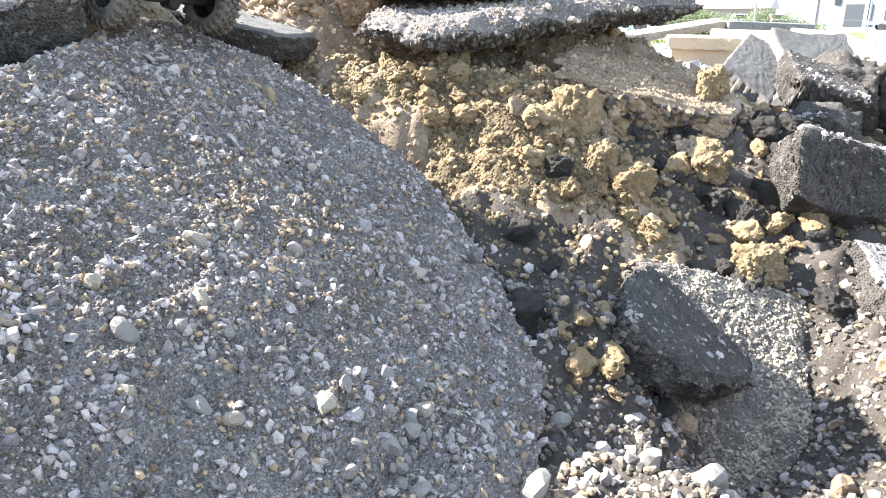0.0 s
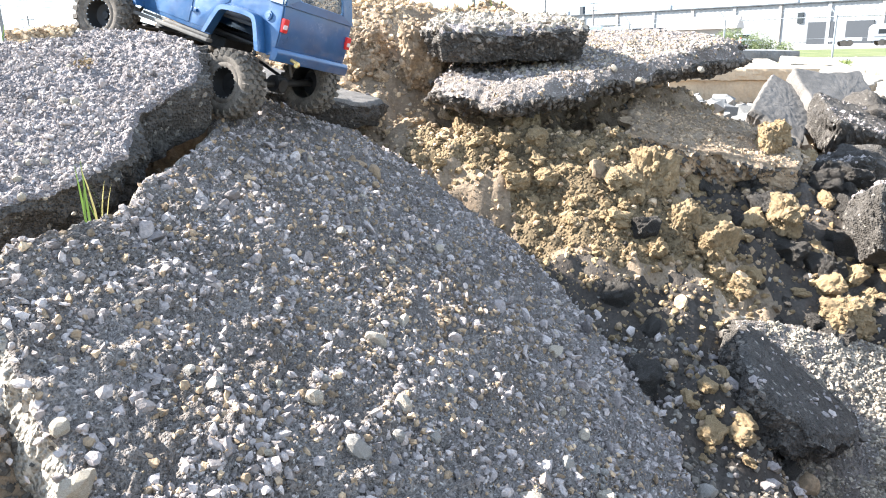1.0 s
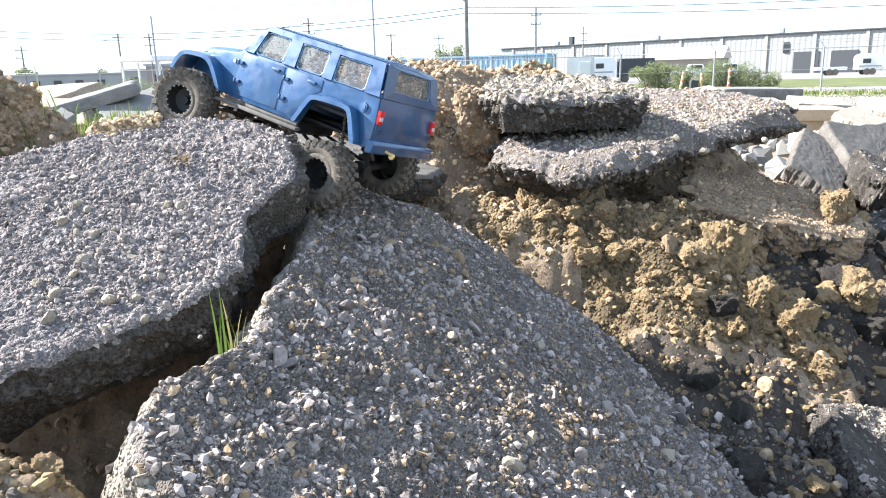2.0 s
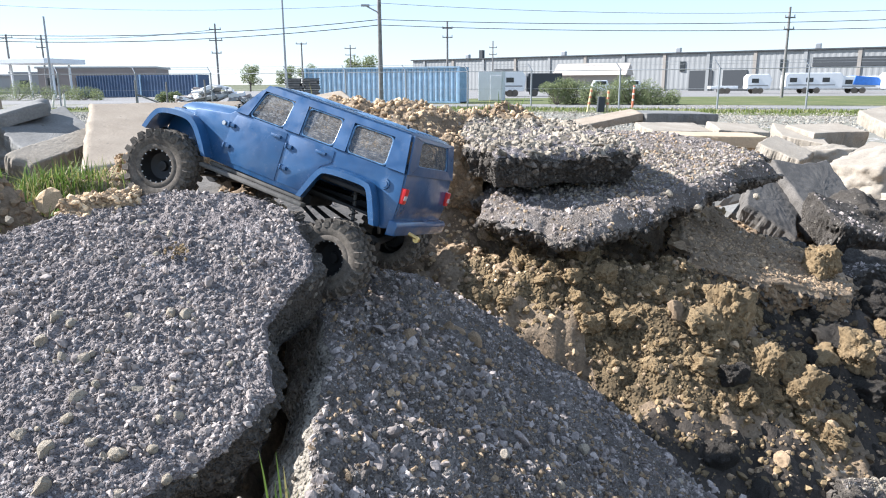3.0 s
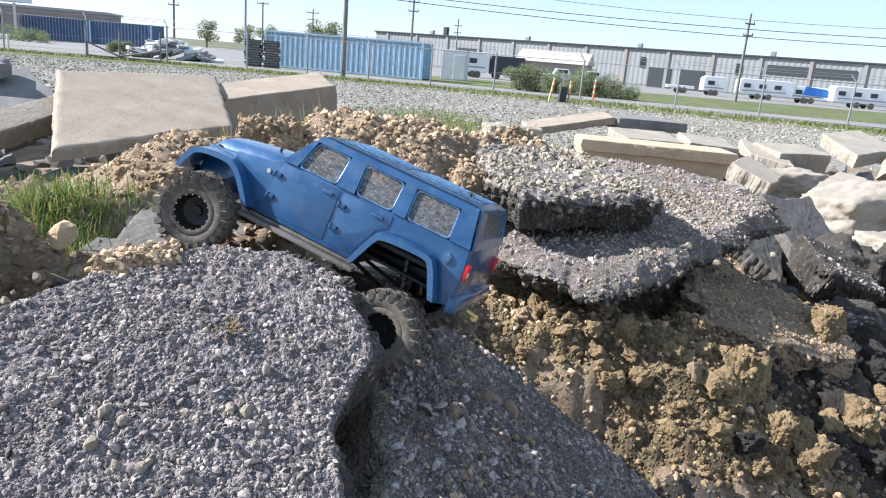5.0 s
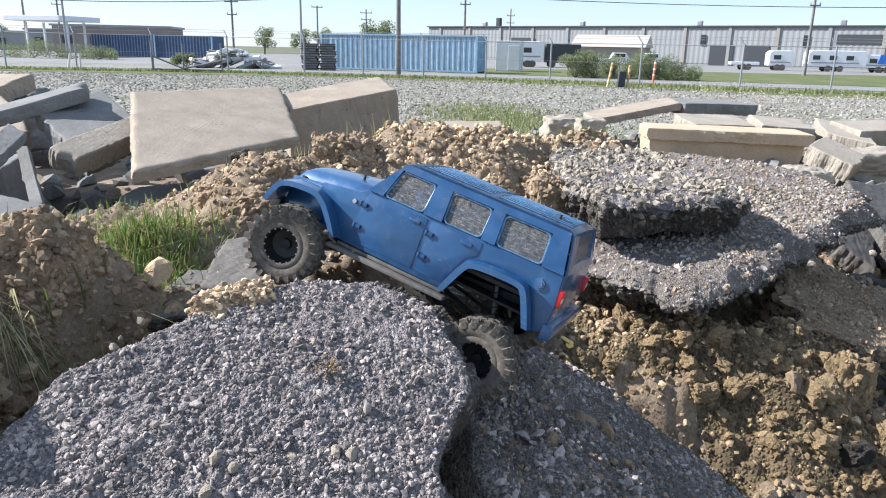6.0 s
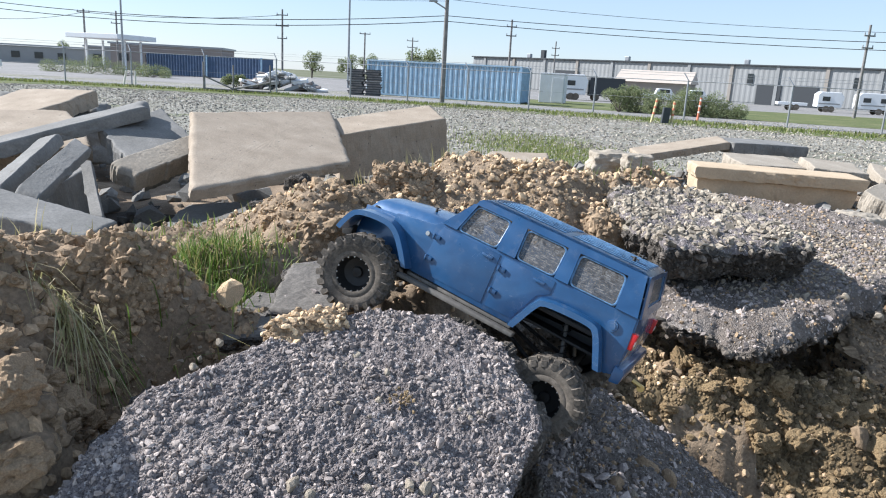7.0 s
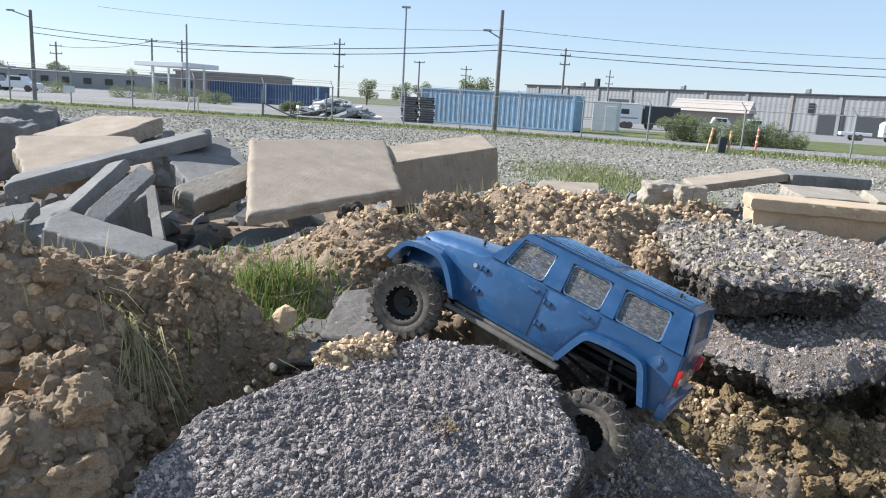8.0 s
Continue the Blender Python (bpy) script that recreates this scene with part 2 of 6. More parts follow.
def slab_mesh(name, corners, thick, seed, top, side, n=460, rings=130, walls=14, dome=0.0, jag=0.012, bump=0.0036, cell=230, wall_bump=0.012, lean_in=0.25, edge_fall=(0.010, 0.006)):
    """A broken slab: top dense and bumpy, ragged walls, flat underside. Local z = 0 is its top. Returns the mesh and the top points with normals up."""
    rim = boundary(corners, n, jag, seed)
    mid = rim.mean(0)
    size = np.abs(rim - mid).max()
    rs = np.linspace(0.02, 1.0, rings) ** 0.75
    V, F, I = [], [], []
    topv = mid + rs[:, None, None] * (rim - mid)[None]
    topv = topv.reshape(-1, 2)
    p3 = np.c_[topv, np.full(len(topv), seed * 1.3)]
    r2 = ((topv - mid) ** 2).sum(1) / size ** 2
    broad = np.clip(fractal(p3, 7, 3, seed + 2) * 0.8 + 0.6, 0.15, 1.4)
    z = -dome * r2 + fractal(p3, 5, 4, seed) * bump * 1.5 + fractal(p3, 34, 3, seed + 1, 0.6) * bump * 0.5 + lumps(p3, cell, seed) * bump * 0.45 + lumps(p3, cell * 0.45, seed + 5) * bump * 0.4 * broad + fractal(p3, 90, 3, seed + 6, 0.7) * bump * 0.5 + soft_noise(p3, cell * 1.6, seed) * bump * 0.2
    edge = np.repeat(rs, n)
    soft = max(min(0.035, 0.010 / size), edge_fall[0] / size) if edge_fall[0] > 0.02 else min(0.035, 0.010 / size)
    z -= np.clip((edge - 1 + soft) / soft, 0, 1) ** 1.7 * edge_fall[1] * (1 + 0.5 * fractal(p3, 12, 3, seed + 20))
    V.append(np.c_[topv, z])
    a = np.arange((rings - 1) * n).reshape(rings - 1, n)
    b = np.roll(a, -1, 1)
    F.append(np.stack([a, a + n, b + n, b], -1).reshape(-1, 4))
    I.append(np.zeros((rings - 1) * n))
    zrim = z.reshape(rings, n)[-1]
    base = len(topv)
    prev = (rings - 1) * n + np.arange(n)
    out = (rim - mid) / np.linalg.norm(rim - mid, axis=1)[:, None]
    for k in range(1, walls + 1):
        f = k / walls
        p = np.c_[rim, np.full(n, -thick * f)]
        push = wall_bump * (fractal(p + seed, 18, 5, seed + 9, 0.62) + 0.35 * lumps(p, 40, seed + 3) + 0.4 * lumps(p, 95, seed + 4)) - lean_in * thick * f ** 2
        ring = np.c_[rim + out * push[:, None], zrim * (1 - f) - (thick + dome * 0.7) * f + 0.006 * soft_noise(p, 30, seed)]
        V.append(ring)
        cur = base + np.arange(n)
        base += n
        F.append(np.stack([prev, cur, np.roll(cur, -1), np.roll(prev, -1)], -1))
        I.append(np.ones(n))
        prev = cur
    last = np.array(V[-1])
    V.append(np.array([[*last[:, :2].mean(0), last[:, 2].mean() - 0.01]]))
    quads = np.vstack(F)
    tris = np.stack([prev, np.full(n, base), np.roll(prev, -1)], -1)
    first = np.arange(n)
    V.append(np.array([[*mid, z[:n].mean()]]))
    cap = np.stack([np.full(n, base + 1), first, np.roll(first, -1)], -1)
    faces = quads.tolist() + tris.tolist() + cap.tolist()
    idx = np.r_[np.concatenate(I), np.ones(n), np.zeros(n)]
    me = mesh_from(name, np.vstack(V), faces, [top, side], idx)
    me.polygons.foreach_set("use_smooth", idx < 0.5)
    return me, np.c_[topv, z], np.vstack(V[1:1 + walls])


ICO = bmesh.new()
bmesh.ops.create_icosphere(ICO, subdivisions=1, radius=1)
ICO_V = np.array([v.co[:] for v in ICO.verts])
ICO_F = np.array([[v.index for v in f.verts] for f in ICO.faces])
ICO.free()
ICO = bmesh.new()
bmesh.ops.create_icosphere(ICO, subdivisions=2, radius=1)
ICO2_V = np.array([v.co[:] for v in ICO.verts])
ICO2_F = np.array([[v.index for v in f.verts] for f in ICO.faces])
ICO.free()


OCTA_V = np.array([(1, 0, 0), (-1, 0, 0), (0, 1, 0), (0, -1, 0), (0, 0, 1), (0, 0, -1)], float)
OCTA_F = np.array([(0, 2, 4), (2, 1, 4), (1, 3, 4), (3, 0, 4), (2, 0, 5), (1, 2, 5), (3, 1, 5), (0, 3, 5)])


def stone_set(at, sizes, g, bv, bf, facets, angular, flat):
    """Corners and faces of stones of one make, each shaped and turned by chance."""
    n, k = len(at), len(bv)
    q = g.normal(size=(n, 4))
    q /= np.linalg.norm(q, axis=1)[:, None]
    w, x, y, z = q.T
    R = np.stack([np.stack([1 - 2 * (y * y + z * z), 2 * (x * y - z * w), 2 * (x * z + y * w)], -1), np.stack([2 * (x * y + z * w), 1 - 2 * (x * x + z * z), 2 * (y * z - x * w)], -1), np.stack([2 * (x * z - y * w), 2 * (y * z + x * w), 1 - 2 * (x * x + y * y)], -1)], 1)
    body = np.repeat(bv[None], n, 0)
    jit = 1 + angular * (0.25 if facets else 1.0) * g.uniform(-1, 1, (n, k, 1))
    for _ in range(facets):
        cut = g.normal(size=(n, 3))
        cut /= np.linalg.norm(cut, axis=1)[:, None]
        over = np.clip(np.einsum("nkj,nj->nk", body, cut) - g.uniform(0.5, 0.85, n)[:, None], 0, None)
        body = body - over[:, :, None] * cut[:, None, :]
    sc = sizes[:, None, None] * np.stack([g.uniform(0.8, 1.25, n), g.uniform(0.8, 1.1, n), g.uniform(flat - 0.15, flat + 0.15, n)], 1)[:, None, :]
    v = np.einsum("nij,nkj->nki", R, body * jit * sc) + at[:, None, :]
    return v.reshape(-1, 3), (bf[None] + (np.arange(n) * k)[:, None, None]).reshape(-1, 3)


def many_stones(name, at, sizes, mat, seed, fine=False, angular=0.28, flat=0.72, small=0.65):
    """One mesh of loose stones at the given places; that share of them which is smallest has fewer faces."""
    g = np.random.RandomState(seed)
    at, sizes = np.asarray(at, float), np.asarray(sizes, float)
    if fine:
        v, f = stone_set(at, sizes, g, ICO2_V, ICO2_F, 7, angular, flat)
        return mesh_from(name, v, f, [mat], smooth=False)
    tiny = sizes <= np.quantile(sizes, small)
    v1, f1 = stone_set(at[tiny], sizes[tiny] * 1.15, g, OCTA_V, OCTA_F, 0, angular, flat)
    v2, f2 = stone_set(at[~tiny], sizes[~tiny], g, ICO_V, ICO_F, 0, angular, flat)
    return mesh_from(name, np.vstack([v1, v2]), np.vstack([f1, f2 + len(v1)]), [mat], smooth=False)


# ---- ground ----
# Mounds and hollows of the heap: middle, half widths, height.
# The last number makes a flat top.
MOUNDS = [(-0.76, 0.61, 0.25, 0.15, 0.27, 1), (-0.6, 0.5, 0.07, 0.09, 0.12, 1), (-0.3, 2.25, 0.95, 0.36, 0.64, 1), (-1.5, 1.38, 0.46, 0.22, 0.54, 3), (-0.93, 1.95, 0.22, 0.24, 0.235, 1), (0.42, 1.0, 0.34, 0.4, -0.15, 1), (-0.15, 1.68, 0.22, 0.15, 0.2, 1), (0.22, 1.5, 0.25, 0.16, 0.16, 1),
          (0.0, 0.7, 0.3, 0.4, -0.12, 1), (0.7, 1.75, 0.3, 0.3, 0.17, 1), (-1.25, 1.08, 0.2, 0.18, 0.46, 2), (-0.72, 1.56, 0.3, 0.26, 0.43, 1), (-1.12, 1.7, 0.2, 0.18, 0.29, 1), (-1.6, 2.2, 0.5, 0.5, 0.22, 1),
          (-0.95, 0.6, 0.3, 0.25, 0.07, 1), (-0.85, 1.15, 0.2, 0.2, 0.39, 1), (-0.8, 1.38, 0.2, 0.16, 0.11, 1), (-0.42, 1.45, 0.22, 0.2, 0.16, 1), (0.1, 3.0, 1.6, 0.5, 0.28, 1), (-1.03, 1.42, 0.12, 0.14, 0.2, 1), (-2.05, 3.6, 0.62, 0.55, -0.55, 1),
          (0.2, 1.75, 0.3, 0.2, 0.13, 1), (-0.38, 1.92, 0.25, 0.18, 0.18, 1), (-0.3, 2.2, 0.28, 0.3, -0.045, 1), (-1.0, 1.29, 0.075, 0.1, -0.15, 1), (0.06, 1.6, 0.2, 0.1, 0.08, 1), (0.53, 1.08, 0.16, 0.15, -0.15, 1), (-1.11, 1.22, 0.1, 0.1, 0.13, 1), (-1.14, 1.06, 0.1, 0.08, 0.08, 1), (0.25, 1.04, 0.08, 0.09, 0.09, 1), (0.2, 1.655, 0.2, 0.07, 0.07, 1), (0.52, 0.8, 0.22, 0.28, -0.15, 1)]


def smooth01(x):
    x = np.clip(x, 0, 1)
    return x * x * (3 - 2 * x)


def ground_height(x, y):
    """The lie of the land: a heap of rubble and earth on a flat yard."""
    x, y = np.asarray(x, float), np.asarray(y, float)
    plateau = smooth01((11.0 - y) / 4.0) * smooth01((y + 2.5) / 2.0) * smooth01((x + 8) / 3.0) * smooth01((9 - x) / 3.5)
    z = 0.74 * plateau
    for cx, cy, rx, ry, h, flat in MOUNDS:
        z = z + h * np.exp(-(((x - cx) / rx) ** 2 + ((y - cy) / ry) ** 2) ** flat)
    p = np.c_[x.ravel(), y.ravel(), np.zeros(x.size)]
    near = np.clip(plateau, 0, 1)
    close = (smooth01((p[:, 0] + 2.2) / 0.7) * smooth01((2.0 - p[:, 0]) / 0.7) * smooth01((p[:, 1] + 0.2) / 0.6) * smooth01((3.4 - p[:, 1]) / 0.8))
    rough = (fractal(p, 1.7, 3, 3) * 0.05 + (fractal(p, 9, 4, 7, 0.6) * 0.022 + fractal(p, 45, 3, 9, 0.6) * 0.006 + lumps(p, 28, 4) * 0.008 + fractal(p, 24, 3, 12, 0.65) * 0.007) * close).reshape(x.shape)
    return z + rough * near


def spaced(lo, hi, fine_lo, fine_hi, fine, grow):
    a = list(np.arange(fine_lo, fine_hi, fine))
    s = fine
    while a[-1] < hi:
        s *= grow
        a.append(a[-1] + s)
    s = fine
    while a[0] > lo:
        s *= grow
        a.insert(0, a[0] - s)
    return np.array(a)


gx, gy = spaced(-900, 900, -1.6, 1.35, 0.008, 1.06), spaced(-300, 1800, 0.35, 2.65, 0.008, 1.06)
GX, GY = np.meshgrid(gx, gy)
GZ = ground_height(GX, GY)
nx, ny = len(gx), len(gy)
a = np.arange(nx * ny).reshape(ny, nx)[:-1, :-1].ravel()
ground_faces = np.stack([a, a + 1, a + nx + 1, a + nx], -1)
cxy = np.stack([GX.ravel()[a], GY.ravel()[a]], 1)
sway = fractal(np.c_[cxy, np.zeros(len(cxy))], 0.8, 5, 33, 0.6) * 0.55
far = ((cxy[:, 1] + sway > 8.2) | (np.abs(cxy[:, 0]) + sway > 6.5) | (cxy[:, 1] + sway < -2)).astype(int)
band = (cxy - (-0.14, 1.70)) @ np.array((0.51, -0.27)) / 0.577
across = (cxy - (-0.14, 1.70)) @ np.array((0.27, 0.51)) / 0.577
wob = fractal(np.c_[cxy, np.zeros(len(cxy))], 7, 4, 31) * 0.07
far = np.where((band + wob > -0.12) & (band + wob < 0.62) & (np.abs(across + wob) < 0.12), 2, far)
# The hollow gets the soil whose colour includes its shade.
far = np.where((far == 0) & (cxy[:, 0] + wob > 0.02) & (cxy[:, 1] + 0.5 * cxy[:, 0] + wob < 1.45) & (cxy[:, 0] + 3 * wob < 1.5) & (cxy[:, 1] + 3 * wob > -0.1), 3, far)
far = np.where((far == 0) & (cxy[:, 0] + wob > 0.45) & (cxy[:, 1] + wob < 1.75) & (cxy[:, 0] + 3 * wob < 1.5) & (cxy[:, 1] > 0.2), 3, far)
# Under the slab pile the dark soil stands for shade.
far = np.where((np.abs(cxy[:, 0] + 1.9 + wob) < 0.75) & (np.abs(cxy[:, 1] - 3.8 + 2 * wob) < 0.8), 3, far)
far = np.where((cxy[:, 1] > 125) | (cxy[:, 0] < -70) | (cxy[:, 0] > 140), 4, far)
clay = np.exp(-((((GX - 0.1) * 0.88 - (GY - 1.56) * 0.47) / 0.42) ** 2) - (((GX - 0.1) * 0.47 + (GY - 1.56) * 0.88) / 0.13) ** 2)
bank = np.exp(-(((GX + 1.22) / 0.26) ** 4) - ((GY - 1.22) / 0.36) ** 4)
gp = np.c_[GX.ravel(), GY.ravel(), GZ.ravel()]
GZ = GZ + clay * (0.012 * lumps(gp, 24, 51) + 0.011 * lumps(gp, 48, 52) + 0.006 * lumps(gp, 90, 55) - 0.012).reshape(GX.shape) + bank * (0.016 * lumps(gp, 17, 53) + 0.011 * lumps(gp, 40, 54) + 0.005 * lumps(gp, 85, 56) - 0.012).reshape(GX.shape)
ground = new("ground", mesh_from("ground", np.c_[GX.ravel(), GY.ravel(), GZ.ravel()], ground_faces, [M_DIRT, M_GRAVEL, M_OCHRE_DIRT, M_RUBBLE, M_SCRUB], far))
tagged(ground, "brown dirt heap running out into a flat pale gravel yard", "ground", kind="structure")

# ---- broken asphalt slabs of the heap ----


def slab_thing(name, label, m, corners, thick, seed, pebbles=900, pebble=(0.003, 0.009), power=4.0, top=None, side=None, pebble_mat=None, category="asphalt chunk", crumbs=0, wall_pebbles=0, **kw):
    """A slab lying at pose m with its loose pebbles as a part."""
    t = thing(name, label, category, m, "broken asphalt chunks")
    me, pts, wall = slab_mesh("slab", corners, thick, seed, top or M_ASPHALT, side or M_TAR, **kw)
    child("slab", me, t)
    if pebbles:
        g = np.random.RandomState(seed)
        # Area-even places, in clusters with bare matrix between.
        mid = pts[:, :2].mean(0)
        pick = pts[g.randint(0, len(pts), pebbles * 6)]
        reach = np.linalg.norm(pick[:, :2] - mid, axis=1) / np.linalg.norm(pts[:, :2] - mid, axis=1).max()
        clump = np.clip(0.5 + 0.9 * fractal(pick, 26, 3, seed + 40), 0.06, 1)
        pick = pick[g.uniform(0, 1, len(pick)) < clump * np.clip(reach * 1.6, 0.1, 1)][:pebbles]
        pebbles = len(pick)
        size = pebble[0] + (pebble[1] - pebble[0]) * g.uniform(0, 1, pebbles) ** power
        if crumbs:
            dust = pts[g.randint(0, len(pts), crumbs)]
            grit = 0.0012 + 0.0045 * g.uniform(0, 1, crumbs) ** 4
            child("crumb_layer", many_stones("crumb_layer", dust, grit, M_CLOD, seed + 1, angular=0.45), t, "brown earth crumbs strewn over the asphalt", "stuff")
        child("gravel_layer", many_stones("gravel_layer", pick - np.c_[np.zeros((pebbles, 2)), size * 0.1], size, pebble_mat or M_PEBBLE, seed, angular=0.5, flat=0.6), t, "grey pebbles set in the worn surface", "stuff")
    if wall_pebbles:
        g = np.random.RandomState(seed + 500)
        pick = wall[(len(wall) * g.uniform(0, 1, wall_pebbles) ** 1.4).astype(int)]
        size = 0.0018 + 0.0075 * g.uniform(0, 1, wall_pebbles) ** 4
        child("edge_gravel", many_stones("edge_gravel", pick, size, M_EDGE_STONE, seed + 7, angular=0.5, flat=0.7), t, "grey stones showing in the broken edge", "stuff")
    return t


def plane_pose(x, y, z, dzdx, dzdy, turn=0.0):
    """A pose at a place whose local z is the normal of a plane with those slopes, and whose x lies along the world's x, turned."""
    n = Vector((-dzdx, -dzdy, 1)).normalized()
    u = Vector((1, 0, dzdx)).normalized()
    v = n.cross(u)
    m = Matrix((u, v, n)).transposed().to_4x4()
    return Matrix.Translation((x, y, z)) @ m @ pose(0, 0, 0, 0, 0, turn)


large = slab_thing("asphalt_chunk", "large rough grey asphalt slab sloping down over the dirt", plane_pose(-0.35, 0.86, 0.955, -0.62, 0.22),
           [(-0.281, -0.254), (-0.24, -0.285), (-0.205, -0.318), (-0.152, -0.36), (-0.09, -0.4), (-0.03, -0.55), (0.4, -0.58), (0.56, -0.2), (0.6, 0.1), (0.53, 0.2), (0.37, 0.51), (0.22, 0.64), (-0.05, 0.66), (-0.25, 0.6), (-0.285, 0.42), (-0.265, 0.3), (-0.25, 0.2), (-0.264, 0.048), (-0.257, -0.059), (-0.287, -0.138), (-0.296, -0.205)], 0.10, 11, 22000, (0.0012, 0.0072), power=5, top=M_DIRTY, crumbs=9000, side=M_CUT, wall_pebbles=300, dome=0.04, lean_in=0.05, wall_bump=0.006, n=640, rings=210, bump=0.0075)
crest = slab_thing("asphalt_chunk", "rough grey asphalt slab tilted up at the crest of the heap", plane_pose(-0.85, 1.02, 1.18, -0.03, 0.47),
           [(-0.2, -0.36), (0.0, -0.3), (0.1, -0.245), (0.18, -0.19), (0.248, -0.11), (0.225, -0.005), (0.284, 0.1), (0.276, 0.17), (0.26, 0.24), (0.185, 0.29), (0.076, 0.293), (-0.043, 0.215), (-0.173, 0.12), (-0.21, 0.01), (-0.28, -0.15)], 0.10, 12, 20000, (0.0010, 0.0048), power=5, dome=0.02, jag=0.007, n=600, rings=200, bump=0.004, cell=280)
wide = slab_thing("asphalt_chunk", "wide asphalt slab lying level with a ragged dark edge", plane_pose(0.2, 1.95, 1.2, 0.05, 0.12),
           [(-0.40, -0.18), (-0.36, -0.31), (-0.26, -0.38), (-0.1, -0.31), (0.0, -0.25), (0.33, -0.04), (0.45, 0.0), (0.47, 0.25), (0.35, 0.5), (0.1, 0.62), (-0.28, 0.45), (-0.36, 0.1)], 0.085, 13, 8000, (0.0014, 0.0075), power=5, crumbs=4000, top=M_DIRTY, jag=0.02, wall_bump=0.012, n=560, rings=170, walls=20, lean_in=1.5, wall_pebbles=6000, edge_fall=(0.06, 0.030))
block = slab_thing("asphalt_chunk", "thick asphalt block resting on a wider slab", plane_pose(0.0, 1.99, 1.3, -0.02, 0.08),
           [(-0.21, -0.12), (-0.17, -0.23), (-0.05, -0.24), (0.1, -0.215), (0.19, -0.19), (0.18, -0.03), (0.14, 0.28), (-0.05, 0.33), (-0.17, 0.18)], 0.085, 14, 5000, (0.0015, 0.012), power=4.5, jag=0.016, wall_bump=0.012, pebble_mat=M_PALE, wall_pebbles=1200, edge_fall=(0.03, 0.016))
slab_thing("asphalt_chunk", "smooth worn asphalt plate lying flat in the dirt", plane_pose(-0.55, 1.70, 1.165, -0.26, 0.1),
           [(-0.22, -0.14), (0.2, -0.02), (0.24, 0.1), (-0.1, 0.2), (-0.25, 0.1)], 0.06, 15, 60, top=M_SMOOTH, bump=0.0015, n=180, rings=30)


def top_of(slab, u, v):
    """The height of a slab's uneven top, in its own plane, by the nearest of its points."""
    me = slab.children[0].data
    co = np.zeros(len(me.vertices) * 3, np.float32)
    me.vertices.foreach_get("co", co)
    co = co.reshape(-1, 3)
    co = co[co[:, 2] > -0.075]
    return np.array([co[np.argmin((co[:, 0] - a) ** 2 + (co[:, 1] - b) ** 2), 2] for a, b in zip(np.atleast_1d(u), np.atleast_1d(v))])


for t, box, n, seed in ((large, (-0.22, 0.5, -0.5, 0.4), 700, 33), (crest, (-0.15, 0.22, -0.26, 0.2), 240, 34), (wide, (-0.2, 0.42, -0.22, 0.2), 1500, 31), (block, (-0.15, 0.15, -0.2, 0.22), 500, 32)):
    g = np.random.RandomState(seed)
    u, v = g.uniform(*box[:2], n), g.uniform(*box[2:], n)
    keep = (v > 0.56 * u - 0.22) if t is wide else (v > -0.2) if t is block else (fractal(np.c_[u, v, u * 0], 6, 3, 88) > (0.05 if t is large else v * 2.0))
    u, v, s = u[keep], v[keep], 0.003 + (0.011 if t is large else 0.0055 if t is crest else 0.0045) * g.uniform(0, 1, keep.sum()) ** 2.5
    child("stone_layer", many_stones("stone_layer", np.c_[u, v, top_of(t, u, v) + s * 0.15], s, M_PEBBLE if t in (crest, large) else M_PALE, seed, True, flat=0.45), t, "cream and grey chips lying on the asphalt", "stuff")

# ---- single stones that can be told apart ----
STONE_MESH = {}
for key, m in (("pale", M_STONE), ("grey", M_PALE), ("tan", M_TAN), ("earth", M_CLOD)):
    STONE_MESH[key] = [many_stones("stone", np.zeros((1, 3)), [1.0], m, 900 + k, True, flat=0.75) for k in range(6)]
STONE_LABEL = {"pale": "pale chipped limestone pebble", "grey": "grey chipped stone loose on the rough asphalt", "tan": "tan stone lying on the dirt heap", "earth": "brown earth-coated stone on the heap"}


def loose_stone(key, at, size, g):
    ob = new("stone", STONE_MESH[key][g.randrange(6)])
    ob.matrix_world = Matrix.Translation(at) @ pose(0, 0, 0, g.uniform(0, 360), g.uniform(0, 360), g.uniform(0, 360)) @ Matrix.Scale(size, 4)
    return tagged(ob, STONE_LABEL[key], "stone", key + " loose stones")


def stones_on_slab(key, slab, box, n, size, seed, lift=0.2):
    """Loose stones on a slab's top, in its own plane."""
    g = random.Random(seed)
    for _ in range(n):
        s = size[0] + (size[1] - size[0]) * g.random() ** 2.5
        u, v = g.uniform(*box[:2]), g.uniform(*box[2:])
        loose_stone(key, slab.matrix_world @ Vector((u, v, float(top_of(slab, u, v)[0]) + s * lift)), s, g)


def single_stones(key, box, n, size, seed, lift=0.35):
    g = random.Random(seed)
    for _ in range(n):
        x, y, s = g.uniform(*box[:2]), g.uniform(*box[2:]), size[0] + (size[1] - size[0]) * g.random() ** 2.5
        loose_stone(key, (x, y, float(ground_height([x], [y])[0]) + s * lift), s, g)


stones_on_slab("grey", large, (-0.2, 0.42, -0.5, 0.35), 60, (0.005, 0.016), 1, 0.0)
stones_on_slab("pale", large, (-0.15, 0.2, -0.3, -0.05), 12, (0.006, 0.014), 2, 0.1)
stones_on_slab("pale", large, (0.33, 0.46, -0.28, -0.08), 45, (0.005, 0.016), 3, 0.1)
stones_on_slab("grey", crest, (-0.15, 0.22, -0.25, 0.22), 45, (0.003, 0.008), 4, 0.0)
stones_on_slab("grey", crest, (0.0, 0.2, -0.22, 0.02), 26, (0.006, 0.013), 5, 0.05)
